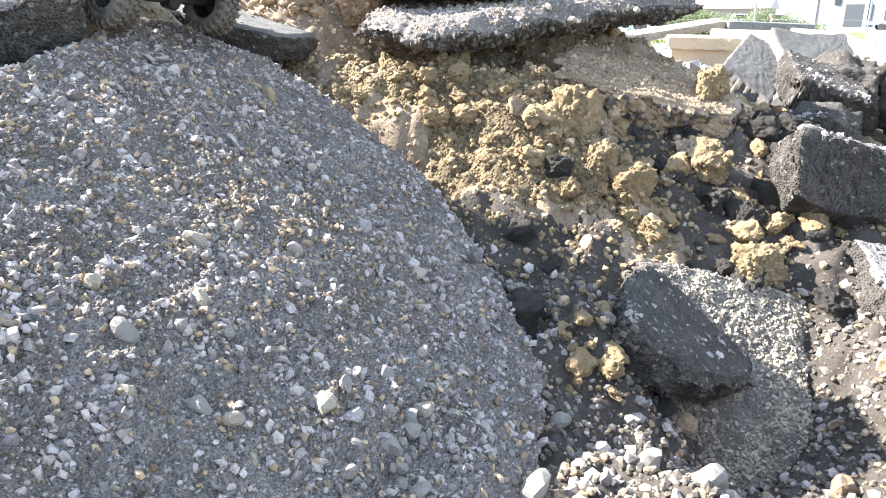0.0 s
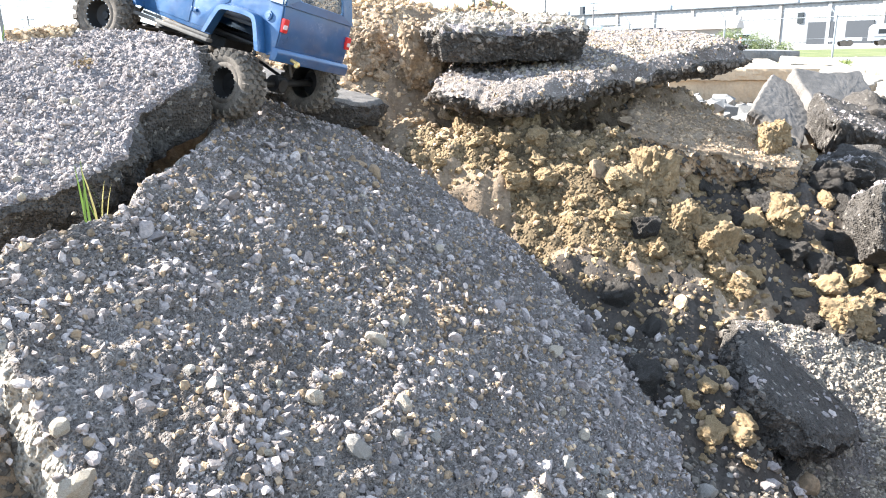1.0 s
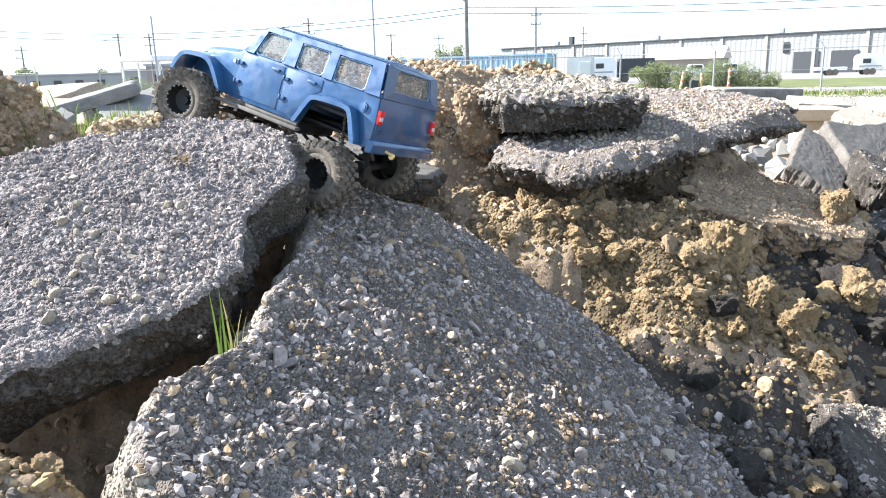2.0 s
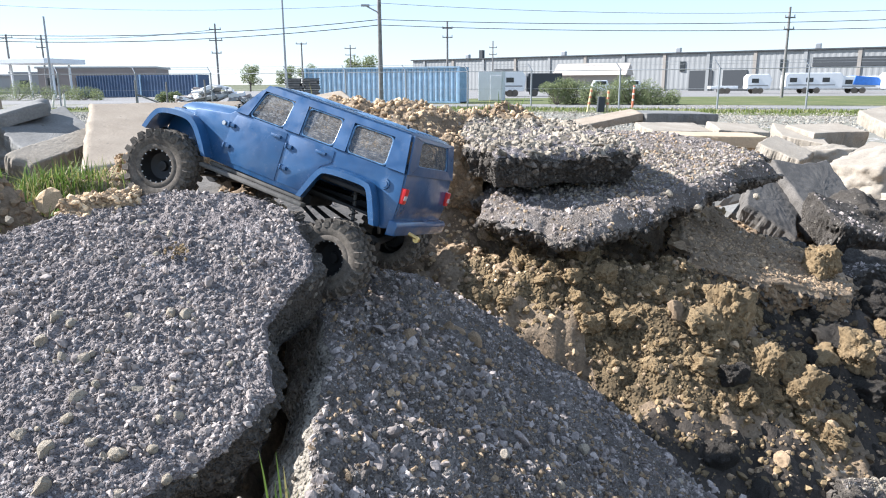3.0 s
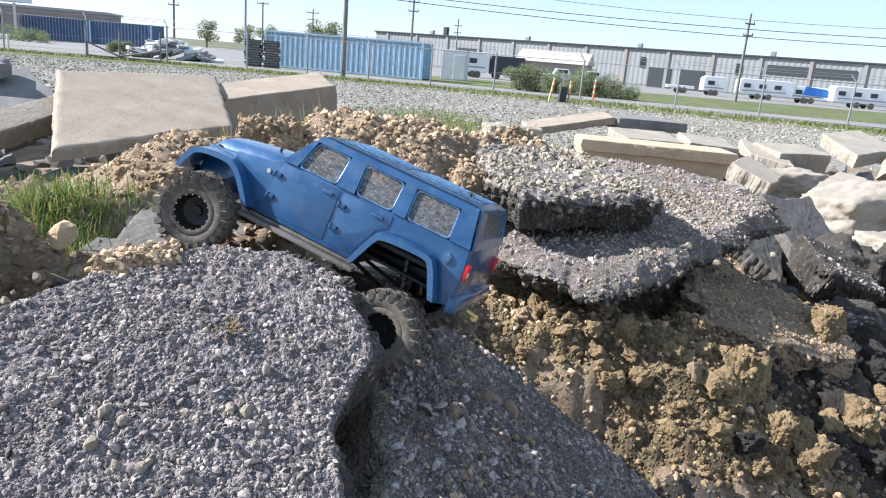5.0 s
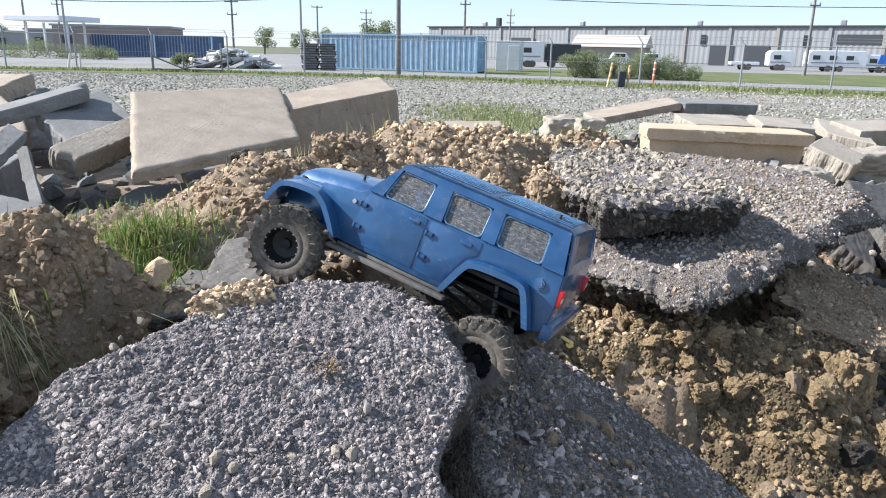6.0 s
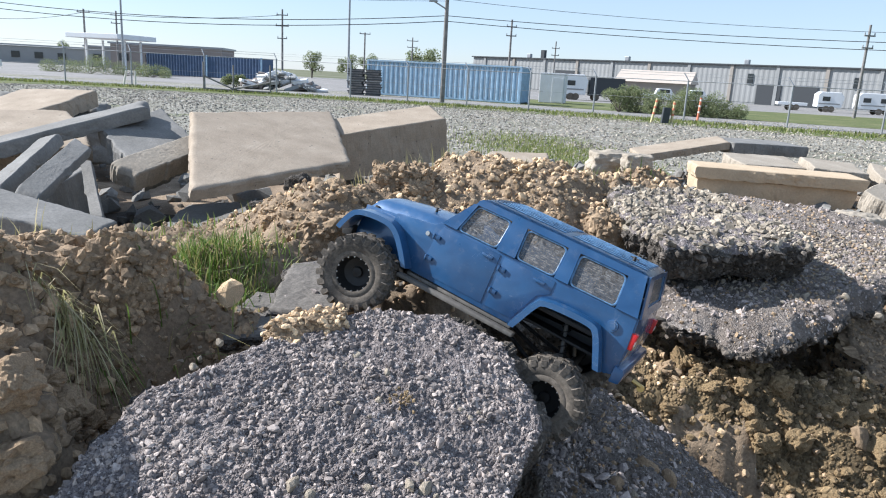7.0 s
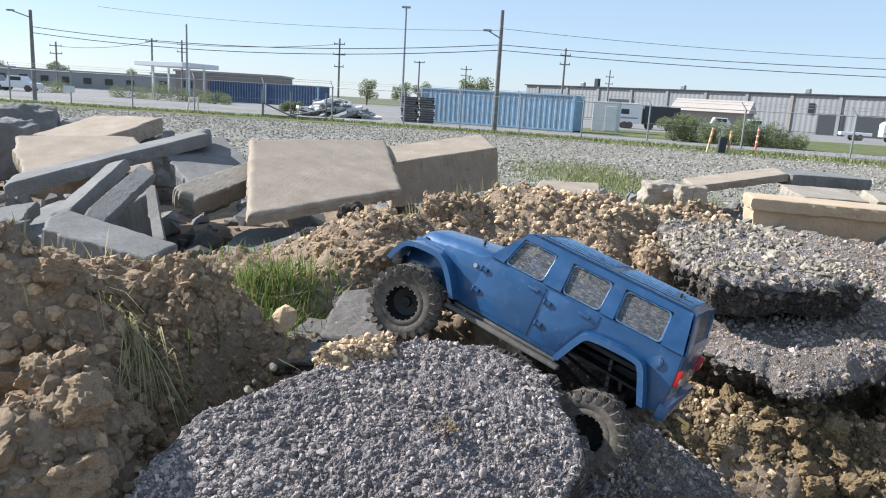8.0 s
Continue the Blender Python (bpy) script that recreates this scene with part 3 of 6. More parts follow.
stones_on_slab("grey", wide, (-0.3, 0.25, -0.25, 0.3), 30, (0.006, 0.014), 6, 0.1)
stones_on_slab("tan", block, (-0.15, 0.12, -0.2, 0.2), 25, (0.006, 0.013), 7, 0.1)
stones_on_slab("earth", large, (-0.15, 0.05, 0.3, 0.52), 14, (0.006, 0.02), 8, 0.1)
single_stones("pale", (0.0, 0.7, 0.6, 0.95), 22, (0.008, 0.024), 9)
single_stones("tan", (-0.75, 0.1, 1.95, 2.4), 24, (0.006, 0.015), 10)
single_stones("earth", (-1.5, -1.0, 1.0, 1.6), 14, (0.006, 0.014), 11)
loose_stone("tan", (-0.985, 1.445, 1.245), 0.024, random.Random(3))

# ---- yard beyond ----


def box_bm(sx, sy, sz, bevel=0.0, at=(0, 0, 0)):
    bm = bmesh.new()
    bmesh.ops.create_cube(bm, size=1, matrix=Matrix.Translation(at) @ Matrix.Diagonal((sx, sy, sz, 1)))
    if bevel:
        bmesh.ops.bevel(bm, geom=bm.edges[:], offset=bevel, segments=2, affect="EDGES", profile=0.6)
    return bm


# ---- loose rocks and chunks of the heap ----
ICO = bmesh.new()
bmesh.ops.create_icosphere(ICO, subdivisions=5, radius=1)
ICO4_V = np.array([v.co[:] for v in ICO.verts])
ICO4_F = np.array([[v.index for v in f.verts] for f in ICO.faces])
ICO.free()
ICO = bmesh.new()
bmesh.ops.create_icosphere(ICO, subdivisions=5, radius=1)
ICO3_V = np.array([v.co[:] for v in ICO.verts])
ICO3_F = np.array([[v.index for v in f.verts] for f in ICO.faces])
ICO.free()
ICO = bmesh.new()
bmesh.ops.create_icosphere(ICO, subdivisions=4, radius=1)
ICO_MID_V = np.array([v.co[:] for v in ICO.verts])
ICO_MID_F = np.array([[v.index for v in f.verts] for f in ICO.faces])
ICO.free()


def rock_mesh(name, size, seed, mat, square=0.35, rough=0.16, grain=0.05, cell=5.0, coarse=False, level=0):
    """A lump between a ball and a block, broken and grainy."""
    bv, bf = (ICO_MID_V, ICO_MID_F) if level else (ICO3_V, ICO3_F) if coarse else (ICO4_V, ICO4_F)
    v = bv.copy()
    box = v / np.abs(v).max(1)[:, None]
    v = v * (1 - square) + box * square * 0.8
    p = v + seed * 11.3
    fineness = grain * 0.6 * (fractal(p, 22, 3, seed + 8, 0.6) + lumps(p, 17, seed + 6))
    v = v * (1 + fineness + rough * fractal(p, 1.3, 4, seed, 0.55) + grain * 1.6 * fractal(p, 5, 5, seed + 12, 0.6) + grain * lumps(p, cell, seed) + grain * 0.7 * lumps(p, cell * 2.2, seed + 4) + grain * 0.5 * soft_noise(p, 14, seed))[:, None]
    return mesh_from(name, v * np.array(size), bf, [mat], smooth=coarse)


def crumbs_on(ob, n, size, mat, seed):
    """Small crumbs sitting on the upper side of a lump."""
    co = np.zeros(len(ob.data.vertices) * 3)
    ob.data.vertices.foreach_get("co", co)
    co = co.reshape(-1, 3)
    g = np.random.RandomState(seed)
    at = co[g.randint(0, len(co), n)]
    s = size[0] + (size[1] - size[0]) * g.uniform(0, 1, n) ** 3
    child("crumb_layer", many_stones("crumb_layer", at, s, mat, seed), ob, "loose crumbs stuck to the lump", "stuff")


def rock(name, label, category, at, size, turn, seed, mat, group="", **kw):
    ob = new(name, rock_mesh(name, size, seed, mat, **kw))
    ob.matrix_world = pose(*at, *turn)
    return tagged(ob, label, category, group)


OCHRE = "crumbly ochre clay lump lying in the hollow between slabs"
for at, size, turn, seed in [
        ((0.27, 1.53, 0.955), (0.06, 0.05, 0.085), (0, 20, 30), 21), ((0.31, 1.455, 0.855), (0.05, 0.045, 0.07), (10, 5, 60), 22), ((0.375, 1.42, 0.82), (0.055, 0.05, 0.06), (0, 0, 10), 23),
        ((0.56, 1.50, 0.86), (0.045, 0.05, 0.055), (0, 15, 0), 26), ((0.60, 1.30, 0.70), (0.06, 0.05, 0.05), (0, 0, 20), 27), ((0.02, 1.72, 1.05), (0.045, 0.04, 0.04), (0, 0, 0), 28),
        ((0.62, 1.72, 1.0), (0.04, 0.05, 0.055), (0, 0, 0), 30), ((0.72, 0.93, 0.56), (0.07, 0.06, 0.07), (0, 0, 0), 32), ((0.52, 2.2, 1.02), (0.06, 0.05, 0.045), (0, 0, 0), 34), ((0.66, 2.3, 1.0), (0.05, 0.06, 0.05), (0, 0, 30), 35)]:
    lump = rock("clay_lump", OCHRE, "clay lump", at, tuple(0.8 * v for v in size), turn, seed, M_OCHRE, "ochre clay lumps", rough=0.32, grain=0.035, square=0.55, cell=7)
    crumbs_on(lump, 220, (0.0015, 0.008), M_OCHRE, seed)

EARTH = "brown dried earth clod full of small stones"
for at, size, turn, seed in [
        ((-1.20, 1.40, 1.27), (0.11, 0.08, 0.07), (0, 8, 20), 41), ((-1.11, 1.37, 1.27), (0.06, 0.05, 0.07), (0, 0, 70), 42), ((-1.18, 1.06, 1.10), (0.09, 0.07, 0.07), (0, 0, 0), 43),
        ((-1.42, 1.36, 1.27), (0.13, 0.1, 0.06), (0, 0, 10), 44), ((-0.88, 1.97, 1.22), (0.10, 0.09, 0.06), (0, 0, 30), 45), ((-1.24, 1.24, 1.17), (0.07, 0.06, 0.08), (0, 0, 40), 46),
        ((-0.7, 2.2, 1.31), (0.08, 0.08, 0.06), (0, 0, 0), 47), ((-0.22, 1.95, 1.2), (0.06, 0.06, 0.09), (0, 0, 0), 49), ((-0.38, 1.97, 1.22), (0.07, 0.06, 0.07), (0, 0, 70), 50)]:
    clod = rock("earth_clod", EARTH, "earth clod", at, size, turn, seed, M_CLOD, "earth clods on the heap", rough=0.3, grain=0.035, cell=7, square=0.5)
    crumbs_on(clod, 1100, (0.0015, 0.010), M_CLOD, seed)

TANLUMP = "tan crumbling earth lump at the edge of the slab"
for at, size, seed in [((-0.875, 1.245, 1.262), (0.032, 0.025, 0.022), 51), ((-0.83, 1.26, 1.268), (0.036, 0.025, 0.018), 52)]:
    lump = rock("earth_clod", TANLUMP, "earth clod", at, size, (0, 0, 20), seed, M_CLOD, "tan earth lumps", rough=0.3, grain=0.035, cell=7, square=0.4)
    crumbs_on(lump, 260, (0.0015, 0.007), M_TAN, seed)
for at, size, seed in [((-1.105, 1.055, 1.20), (0.026, 0.022, 0.02), 53), ((-1.12, 1.10, 1.225), (0.025, 0.02, 0.017), 54), ((-1.19, 1.09, 1.235), (0.02, 0.02, 0.014), 55)]:
    rock("boulder", "rounded earth-coated stone at the foot of the mound", "stone", at, size, (0, 0, 20), seed, M_DIRT, "earth-coated stones", rough=0.14, grain=0.01, square=0.2, coarse=True)

for at, size, seed in [((1.34, 2.42, 0.92), (0.12, 0.09, 0.12), 56), ((1.12, 2.1, 0.83), (0.10, 0.08, 0.08), 57), ((1.5, 2.35, 0.9), (0.10, 0.1, 0.13), 58), ((0.86, 2.22, 0.88), (0.08, 0.07, 0.06), 59), ((-1.0, 2.75, 1.185), (0.065, 0.05, 0.06), 60)]:
    rock("asphalt_lump", "dark crumbling asphalt lump among pale rubble", "asphalt lump", at, size, (10, 5, 25 * seed), seed, M_TAR, "dark asphalt lumps", rough=0.3, grain=0.03, square=0.5, cell=7, coarse=True)

def clod_field(name, label, category, group, mat, n, place, size, seed, sink=0.3, square=0.5):
    """Many broken clods strewn by place(g), half sunk in the ground; twelve shapes, each clod a thing of its own."""
    shapes = [rock_mesh(name, (1, 0.85, 0.75), seed + k, mat, rough=0.34, grain=0.05, square=square, cell=4, level=1) for k in range(12)]
    g = random.Random(seed)
    for _ in range(n):
        x, y = place(g)
        r = size[0] + (size[1] - size[0]) * g.random() ** 2.2
        z = float(ground_height([x], [y])[0]) + r * (0.6 - sink)
        ob = new(name, shapes[g.randrange(12)])
        ob.matrix_world = pose(x, y, z, g.uniform(-40, 40), g.uniform(-40, 40), g.uniform(0, 360)) @ Matrix.Diagonal((r, r * g.uniform(0.75, 1.1), r * g.uniform(0.7, 1.0), 1))
        tagged(ob, label, category, group)


def along(a, b, wide):
    """Places scattered along a line from a to b."""
    def place(g):
        f = g.random()
        return a[0] + (b[0] - a[0]) * f + g.gauss(0, wide), a[1] + (b[1] - a[1]) * f + g.gauss(0, wide)
    return place


clod_field("clay_lump", "small crumbly ochre clay lump on the slope under the slab", "clay lump", "clay lumps on the slope", M_OCHRE, 130, along((-0.16, 1.68), (0.48, 1.36), 0.05), (0.007, 0.03), 700)
clod_field("clay_lump", "small crumbly ochre clay lump among the rubble", "clay lump", "clay lumps in the rubble", M_OCHRE, 60, along((0.35, 1.5), (0.85, 1.35), 0.09), (0.008, 0.035), 720)
clod_field("clay_lump", "small crumbly ochre clay lump beside the dark bar", "clay lump", "clay lumps beside the bar", M_OCHRE, 34, along((0.2, 0.95), (0.33, 1.22), 0.03), (0.006, 0.024), 820)
clod_field("clay_lump", "crumbly brown clay lump behind the broken chunk", "clay lump", "clay lumps behind the chunk", M_OCHRE, 40, along((0.5, 1.93), (0.88, 2.06), 0.05), (0.01, 0.035), 840, sink=0.1)
clod_field("earth_clod", "yellowish earth clod below the tilted slab", "earth clod", "clods below the tilted slab", M_OCHRE, 60, along((-1.0, 0.68), (-0.64, 0.63), 0.03), (0.004, 0.016), 860)
clod_field("earth_clod", "greyish brown earth clod stuck on the mound", "earth clod", "clods on the earth mound", M_CLOD, 90, along((-1.42, 1.38), (-1.1, 1.1), 0.06), (0.008, 0.028), 740, sink=0.45)
clod_field("earth_clod", "brown earth clod on the low bank beside the slab", "earth clod", "clods on the low bank", M_CLOD, 60, along((-1.3, 1.02), (-1.06, 1.1), 0.05), (0.008, 0.03), 760, sink=0.4)
clod_field("earth_clod", "tan earth clod on the crest of the heap", "earth clod", "clods on the crest", M_CLOD, 110, along((-0.95, 1.95), (0.0, 1.95), 0.09), (0.008, 0.03), 780, sink=0.4)
clod_field("rubble_lump", "dark brown lump of soil and asphalt in the hollow", "rubble lump", "lumps in the hollow", M_TAR, 90, along((0.3, 1.2), (1.05, 1.7), 0.14), (0.008, 0.045), 800, sink=0.35)

ASPH = "broken asphalt chunk with ochre clay stuck to its side"
slab_thing("asphalt_chunk", ASPH, plane_pose(0.46, 1.74, 1.02, -0.24, 0.32), [(-0.22, -0.1), (-0.05, -0.13), (0.2, -0.12), (0.27, 0.02), (0.15, 0.16), (-0.15, 0.15)], 0.10, 61, 500, pebble_mat=M_CLOD, top=M_DIRT, crumbs=2500, side=M_CLOD, wall_pebbles=900, jag=0.015, n=200, rings=45, wall_bump=0.02)
slab_thing("asphalt_chunk", "asphalt chunk with a bright pebbly face in the sun", plane_pose(0.5, 1.15, 0.594, -0.14, 0.909), [(-0.156, 0.162), (-0.078, 0.159), (0.009, 0.144), (0.108, 0.134), (0.163, 0.12), (0.15, 0.055), (0.142, -0.012), (0.135, -0.09), (0.131, -0.154), (0.13, -0.218), (0.0, -0.238), (-0.1, -0.212), (-0.136, -0.122), (-0.165, -0.023)], 0.13, 62, 9000, (0.0016, 0.0062), power=2.5, top=M_DIRTY, pebble_mat=M_PALE, wall_pebbles=900, jag=0.006, n=260, rings=80, walls=10)
# The bar's face turns from the sun; that shade is in its colour.
slab_thing("asphalt_chunk", "flat-faced asphalt bar, darkened for its shade, against a pebbly chunk", plane_pose(0.42, 1.1, 0.648, -0.706, 0.283), [(-0.085, 0.15), (0.024, 0.14), (0.101, 0.118), (0.162, 0.085), (0.122, -0.012), (0.057, -0.078), (-0.03, -0.135), (-0.092, -0.12), (-0.151, -0.1), (-0.148, -0.038), (-0.121, 0.057)], 0.075, 71, 60, top=M_TAR, bump=0.0014, jag=0.005, n=200, rings=40, wall_pebbles=300)
slab_thing("asphalt_chunk", "asphalt chunk on edge in the hollow", plane_pose(0.8, 1.47, 0.88, -0.3, -0.5), [(-0.13, -0.1), (0.1, -0.12), (0.16, 0.1), (-0.06, 0.14)], 0.14, 64, 500, jag=0.014, n=180, rings=35)
slab_thing("asphalt_chunk", "asphalt chunk half sunk in dirt", plane_pose(0.86, 1.15, 0.70, -0.2, 0.3), [(-0.12, -0.15), (0.2, -0.15), (0.22, 0.15), (-0.1, 0.14)], 0.1, 65, 500, pebble_mat=M_STONE, n=140, rings=30)
# These two take the dark edge tone on top to stand for shade.
slab_thing("asphalt_chunk", "asphalt chunk coloured dark for its shade", plane_pose(1.2, 2.3, 0.98, -0.3, 0.4), [(-0.12, -0.1), (0.1, -0.12), (0.16, 0.12), (-0.1, 0.14)], 0.12, 66, 200, top=M_TAR, n=120, rings=25)
slab_thing("asphalt_chunk", "asphalt chunk coloured dark for its shade", plane_pose(0.95, 2.1, 0.87, 0.2, -0.1), [(-0.14, -0.1), (0.12, -0.12), (0.13, 0.12), (-0.1, 0.1)], 0.1, 67, 200, top=M_TAR, n=120, rings=25)
slab_thing("asphalt_chunk", "cracked grey asphalt plate beside the grass", plane_pose(-0.83, 1.55, 1.235, 0.05, 0.1), [(-0.1, -0.1), (0.06, -0.12), (0.13, 0.02), (0.05, 0.12), (-0.08, 0.1)], 0.05, 68, 20, top=M_SMOOTH, bump=0.0015, n=120, rings=20)
slab_thing("asphalt_chunk", "cracked grey asphalt plate beside the grass", plane_pose(-0.94, 1.46, 1.21, 0.12, 0.1), [(-0.07, -0.07), (0.05, -0.08), (0.09, 0.04), (-0.02, 0.09)], 0.05, 69, 10, top=M_SMOOTH, bump=0.0015, n=120, rings=20)
slab_thing("asphalt_chunk", "dark asphalt scrap standing behind the dirt ridge", plane_pose(-1.0, 2.75, 1.12, 0.1, -0.9), [(-0.16, -0.1), (0.14, -0.1), (0.16, 0.1), (-0.12, 0.08)], 0.08, 70, 40, top=M_TAR, n=100, rings=16)

# ---- slabs of broken concrete ----


def slab3(name, label, p0, p1, p2, thick, seed, mat=None, category="concrete block", group="broken concrete blocks", jag=0.012, skew=0.06, corner=None, **kw):
    """A slab whose top has a corner p0 and two edges that end at p1 and p2."""
    p0, e1, e2 = Vector(p0), Vector(p1) - Vector(p0), Vector(p2) - Vector(p0)
    n = e1.cross(e2).normalized()
    if n.z < 0:
        e1, e2, n = e2, e1, -n
    u = e1.normalized()
    v = n.cross(u)
    m = Matrix.Translation(p0) @ Matrix((u, v, n)).transposed().to_4x4()
    a, b, c = e1.length, e2.dot(u), e2.dot(v)
    g = random.Random(seed)
    k = [g.uniform(-skew, skew) * min(a, c) for _ in range(8)]
    out = [(0, 0), (a * 0.5 + k[0], k[1]), (a, 0), (a + b * 0.5 + k[2], c * 0.5), (a + b + k[4], c + k[5]), (b + a * 0.45, c + k[6]), (b, c), (b * 0.5 + k[7], c * 0.5)]
    if corner:
        q = m.inverted() @ Vector(corner)
        out = [(0, 0), (a * 0.5, k[1]), (a, 0), ((a + q.x) / 2, q.y / 2), (q.x, q.y), ((b + q.x) / 2, (c + q.y) / 2), (b, c), (b * 0.5, c * 0.5)]
    t = thing(name, label, category, m, group)
    opts = dict(n=160, rings=22, walls=5, bump=0.0009, cell=60, wall_bump=0.006, lean_in=0.1, dome=0.0)
    opts.update(kw)
    me = slab_mesh("slab", out, thick, seed, mat or M_CONCRETE, mat or M_CONCRETE, jag=jag, **opts)[0]
    child("slab", me, t)
    return t


M_YCON = grainy("yellowish_concrete", [(0.3, (0.42, 0.325, 0.22)), (0.7, (0.54, 0.43, 0.30))], 3, 60, relief=0.002, fine_range=(0.85, 1.12))
CON = "weathered tan concrete slab lying on the rubble"
slab3("concrete_block", "large square pale concrete slab tilted towards the heap", (-1.77, 4.41, 1.33), (-1.08, 5.40, 1.32), (-1.49, 3.24, 1.10), 0.055, 81, mat=M_PINK, corner=(-0.90, 4.25, 1.15), jag=0.008, skew=0.02)
slab3("concrete_block", "thick concrete slab with a broad front face in shade", (-0.99, 4.93, 1.2), (-0.3, 5.34, 1.31), (-1.08, 5.28, 1.27), 0.3, 82, mat=M_PINK, jag=0.006, skew=0.02, lean_in=-0.1)
slab3("concrete_block", "small tan concrete slab flat on the dirt", (-0.03, 5.3, 1.0), (0.48, 5.4, 0.99), (0.12, 5.9, 1.05), 0.1, 83, mat=M_PINK)
slab3("concrete_block", "long narrow concrete slab resting across others", (-2.9, 3.95, 1.06), (-2.06, 4.62, 1.34), (-2.98, 4.15, 1.08), 0.075, 84, jag=0.008, edge_fall=(0.04, 0.02))
slab3("concrete_block", "narrow concrete slab leaning on the pile", (-2.08, 3.1, 1.11), (-2.12, 3.75, 1.235), (-1.99, 3.06, 1.075), 0.05, 85, jag=0.005, skew=0.02, edge_fall=(0.03, 0.02))
slab3("concrete_block", "narrow concrete slab leaning on the pile", (-2.28, 3.2, 1.06), (-2.38, 4.0, 1.2), (-2.19, 3.2, 1.09), 0.06, 86, jag=0.009, skew=0.02, edge_fall=(0.03, 0.02))
slab3("concrete_block", CON, (-3.4, 5.0, 1.23), (-2.75, 5.25, 1.25), (-2.98, 4.3, 1.08), 0.12, 87, mat=M_PINK)
slab3("concrete_block", CON, (-3.62, 5.6, 1.2), (-3.02, 5.35, 1.22), (-3.45, 6.2, 1.33), 0.12, 88, mat=M_PINK)
slab3("concrete_block", "thick concrete block with rounded worn edges", (-1.99, 3.8, 1.13), (-1.76, 4.3, 1.22), (-1.86, 3.76, 1.08), 0.1, 89, mat=M_PALECON, dome=0.008, edge_fall=(0.022, 0.012))
slab3("concrete_block", "concrete slab in shade under the pile", (-2.29, 4.5, 1.22), (-2.1, 5.0, 1.31), (-1.9, 4.0, 1.04), 0.1, 90)
slab3("concrete_block", "concrete slab with a pale top and dark side", (-2.16, 3.1, 1.11), (-1.68, 2.95, 1.03), (-2.12, 2.85, 1.08), 0.16, 91, jag=0.009, corner=(-1.71, 2.75, 1.01))
slab3("concrete_block", "thin concrete strip leaning inside the pile", (-2.13, 3.8, 1.13), (-1.94, 3.4, 0.95), (-2.07, 3.78, 1.13), 0.04, 108, jag=0.005)
slab3("concrete_block", CON, (-2.58, 3.4, 1.05), (-2.47, 3.5, 1.07), (-2.52, 3.1, 1.0), 0.06, 92)
# Backing added under the leaning slabs to keep sun out of the void.
slab3("concrete_block", "hidden concrete backing added low in the pile to block sun", (-2.62, 3.15, 0.94), (-2.2, 3.2, 0.98), (-2.65, 4.2, 1.0), 0.4, 93, lean_in=0.0)
slab3("concrete_block", "concrete slab low in the pile, in shade", (-1.75, 3.4, 0.83), (-1.2, 3.5, 0.85), (-1.7, 4.0, 0.9), 0.12, 94)
slab3("concrete_block", "thin tan concrete plank lying on rubble", (1.59, 6.6, 1.0), (2.58, 6.95, 1.13), (1.62, 6.98, 1.03), 0.07, 95, mat=M_PINK, jag=0.008)
slab3("concrete_block", "grey concrete plank end lying on rubble", (2.6, 6.9, 1.13), (3.54, 7.2, 1.1), (2.6, 7.5, 1.14), 0.11, 96)
slab3("concrete_block", CON, (2.25, 6.0, 1.02), (2.88, 6.1, 1.0), (2.3, 6.5, 1.07), 0.12, 97, mat=M_PALECON)
slab3("concrete_block", "thick yellowish concrete plank with a clean front face", (1.72, 5.72, 1.02), (2.95, 5.42, 1.0), (1.78, 6.05, 1.03), 0.09, 98, mat=M_YCON, jag=0.006, skew=0.02)
slab3("concrete_block", "yellowish concrete plank under another of the same kind", (1.76, 5.76, 0.93), (2.9, 5.48, 0.91), (1.8, 6.05, 0.94), 0.17, 109, mat=M_YCON, jag=0.005, skew=0.02)
slab3("concrete_block", CON, (2.8, 5.9, 1.03), (3.25, 5.85, 1.0), (2.9, 6.3, 1.08), 0.14, 99, mat=M_PALECON)
slab3("concrete_block", "concrete slab tilted down into the hollow", (2.32, 4.6, 1.03), (2.46, 4.35, 0.93), (2.6, 4.85, 1.06), 0.12, 100, mat=M_PALECON)
slab3("concrete_block", CON, (3.32, 5.8, 0.98), (3.55, 5.5, 0.92), (3.55, 6.3, 1.06), 0.18, 101, mat=M_PALECON)
slab3("concrete_block", CON, (3.55, 6.1, 1.05), (4.15, 6.2, 1.05), (3.55, 5.7, 1.0), 0.2, 102, mat=M_PALECON)
slab3("concrete_block", "narrow concrete block tilted on the rubble", (2.27, 3.85, 0.94), (2.87, 4.25, 1.06), (2.36, 3.7, 0.92), 0.13, 103, mat=M_PALECON)
slab3("concrete_block", CON, (4.15, 5.5, 1.04), (4.8, 5.75, 1.08), (4.28, 6.1, 1.17), 0.12, 104, mat=M_PALECON)
slab3("concrete_block", "upright concrete slab at the end of the pile", (2.72, 3.75, 1.12), (2.95, 3.85, 1.5), (3.3, 3.5, 1.1), 0.14, 105, mat=M_PALECON)
slab3("concrete_block", "grey asphalt-topped plate tilted up in the sun", (0.95, 2.56, 0.99), (1.1, 2.45, 0.88), (1.16, 2.85, 1.1), 0.07, 106, mat=M_SMOOTH, bump=0.0015)
slab3("concrete_block", "grey asphalt-topped plate tilted up in the sun", (1.24, 2.85, 1.12), (1.22, 2.5, 0.92), (1.6, 3.0, 1.1), 0.08, 107, mat=M_SMOOTH, bump=0.0015)
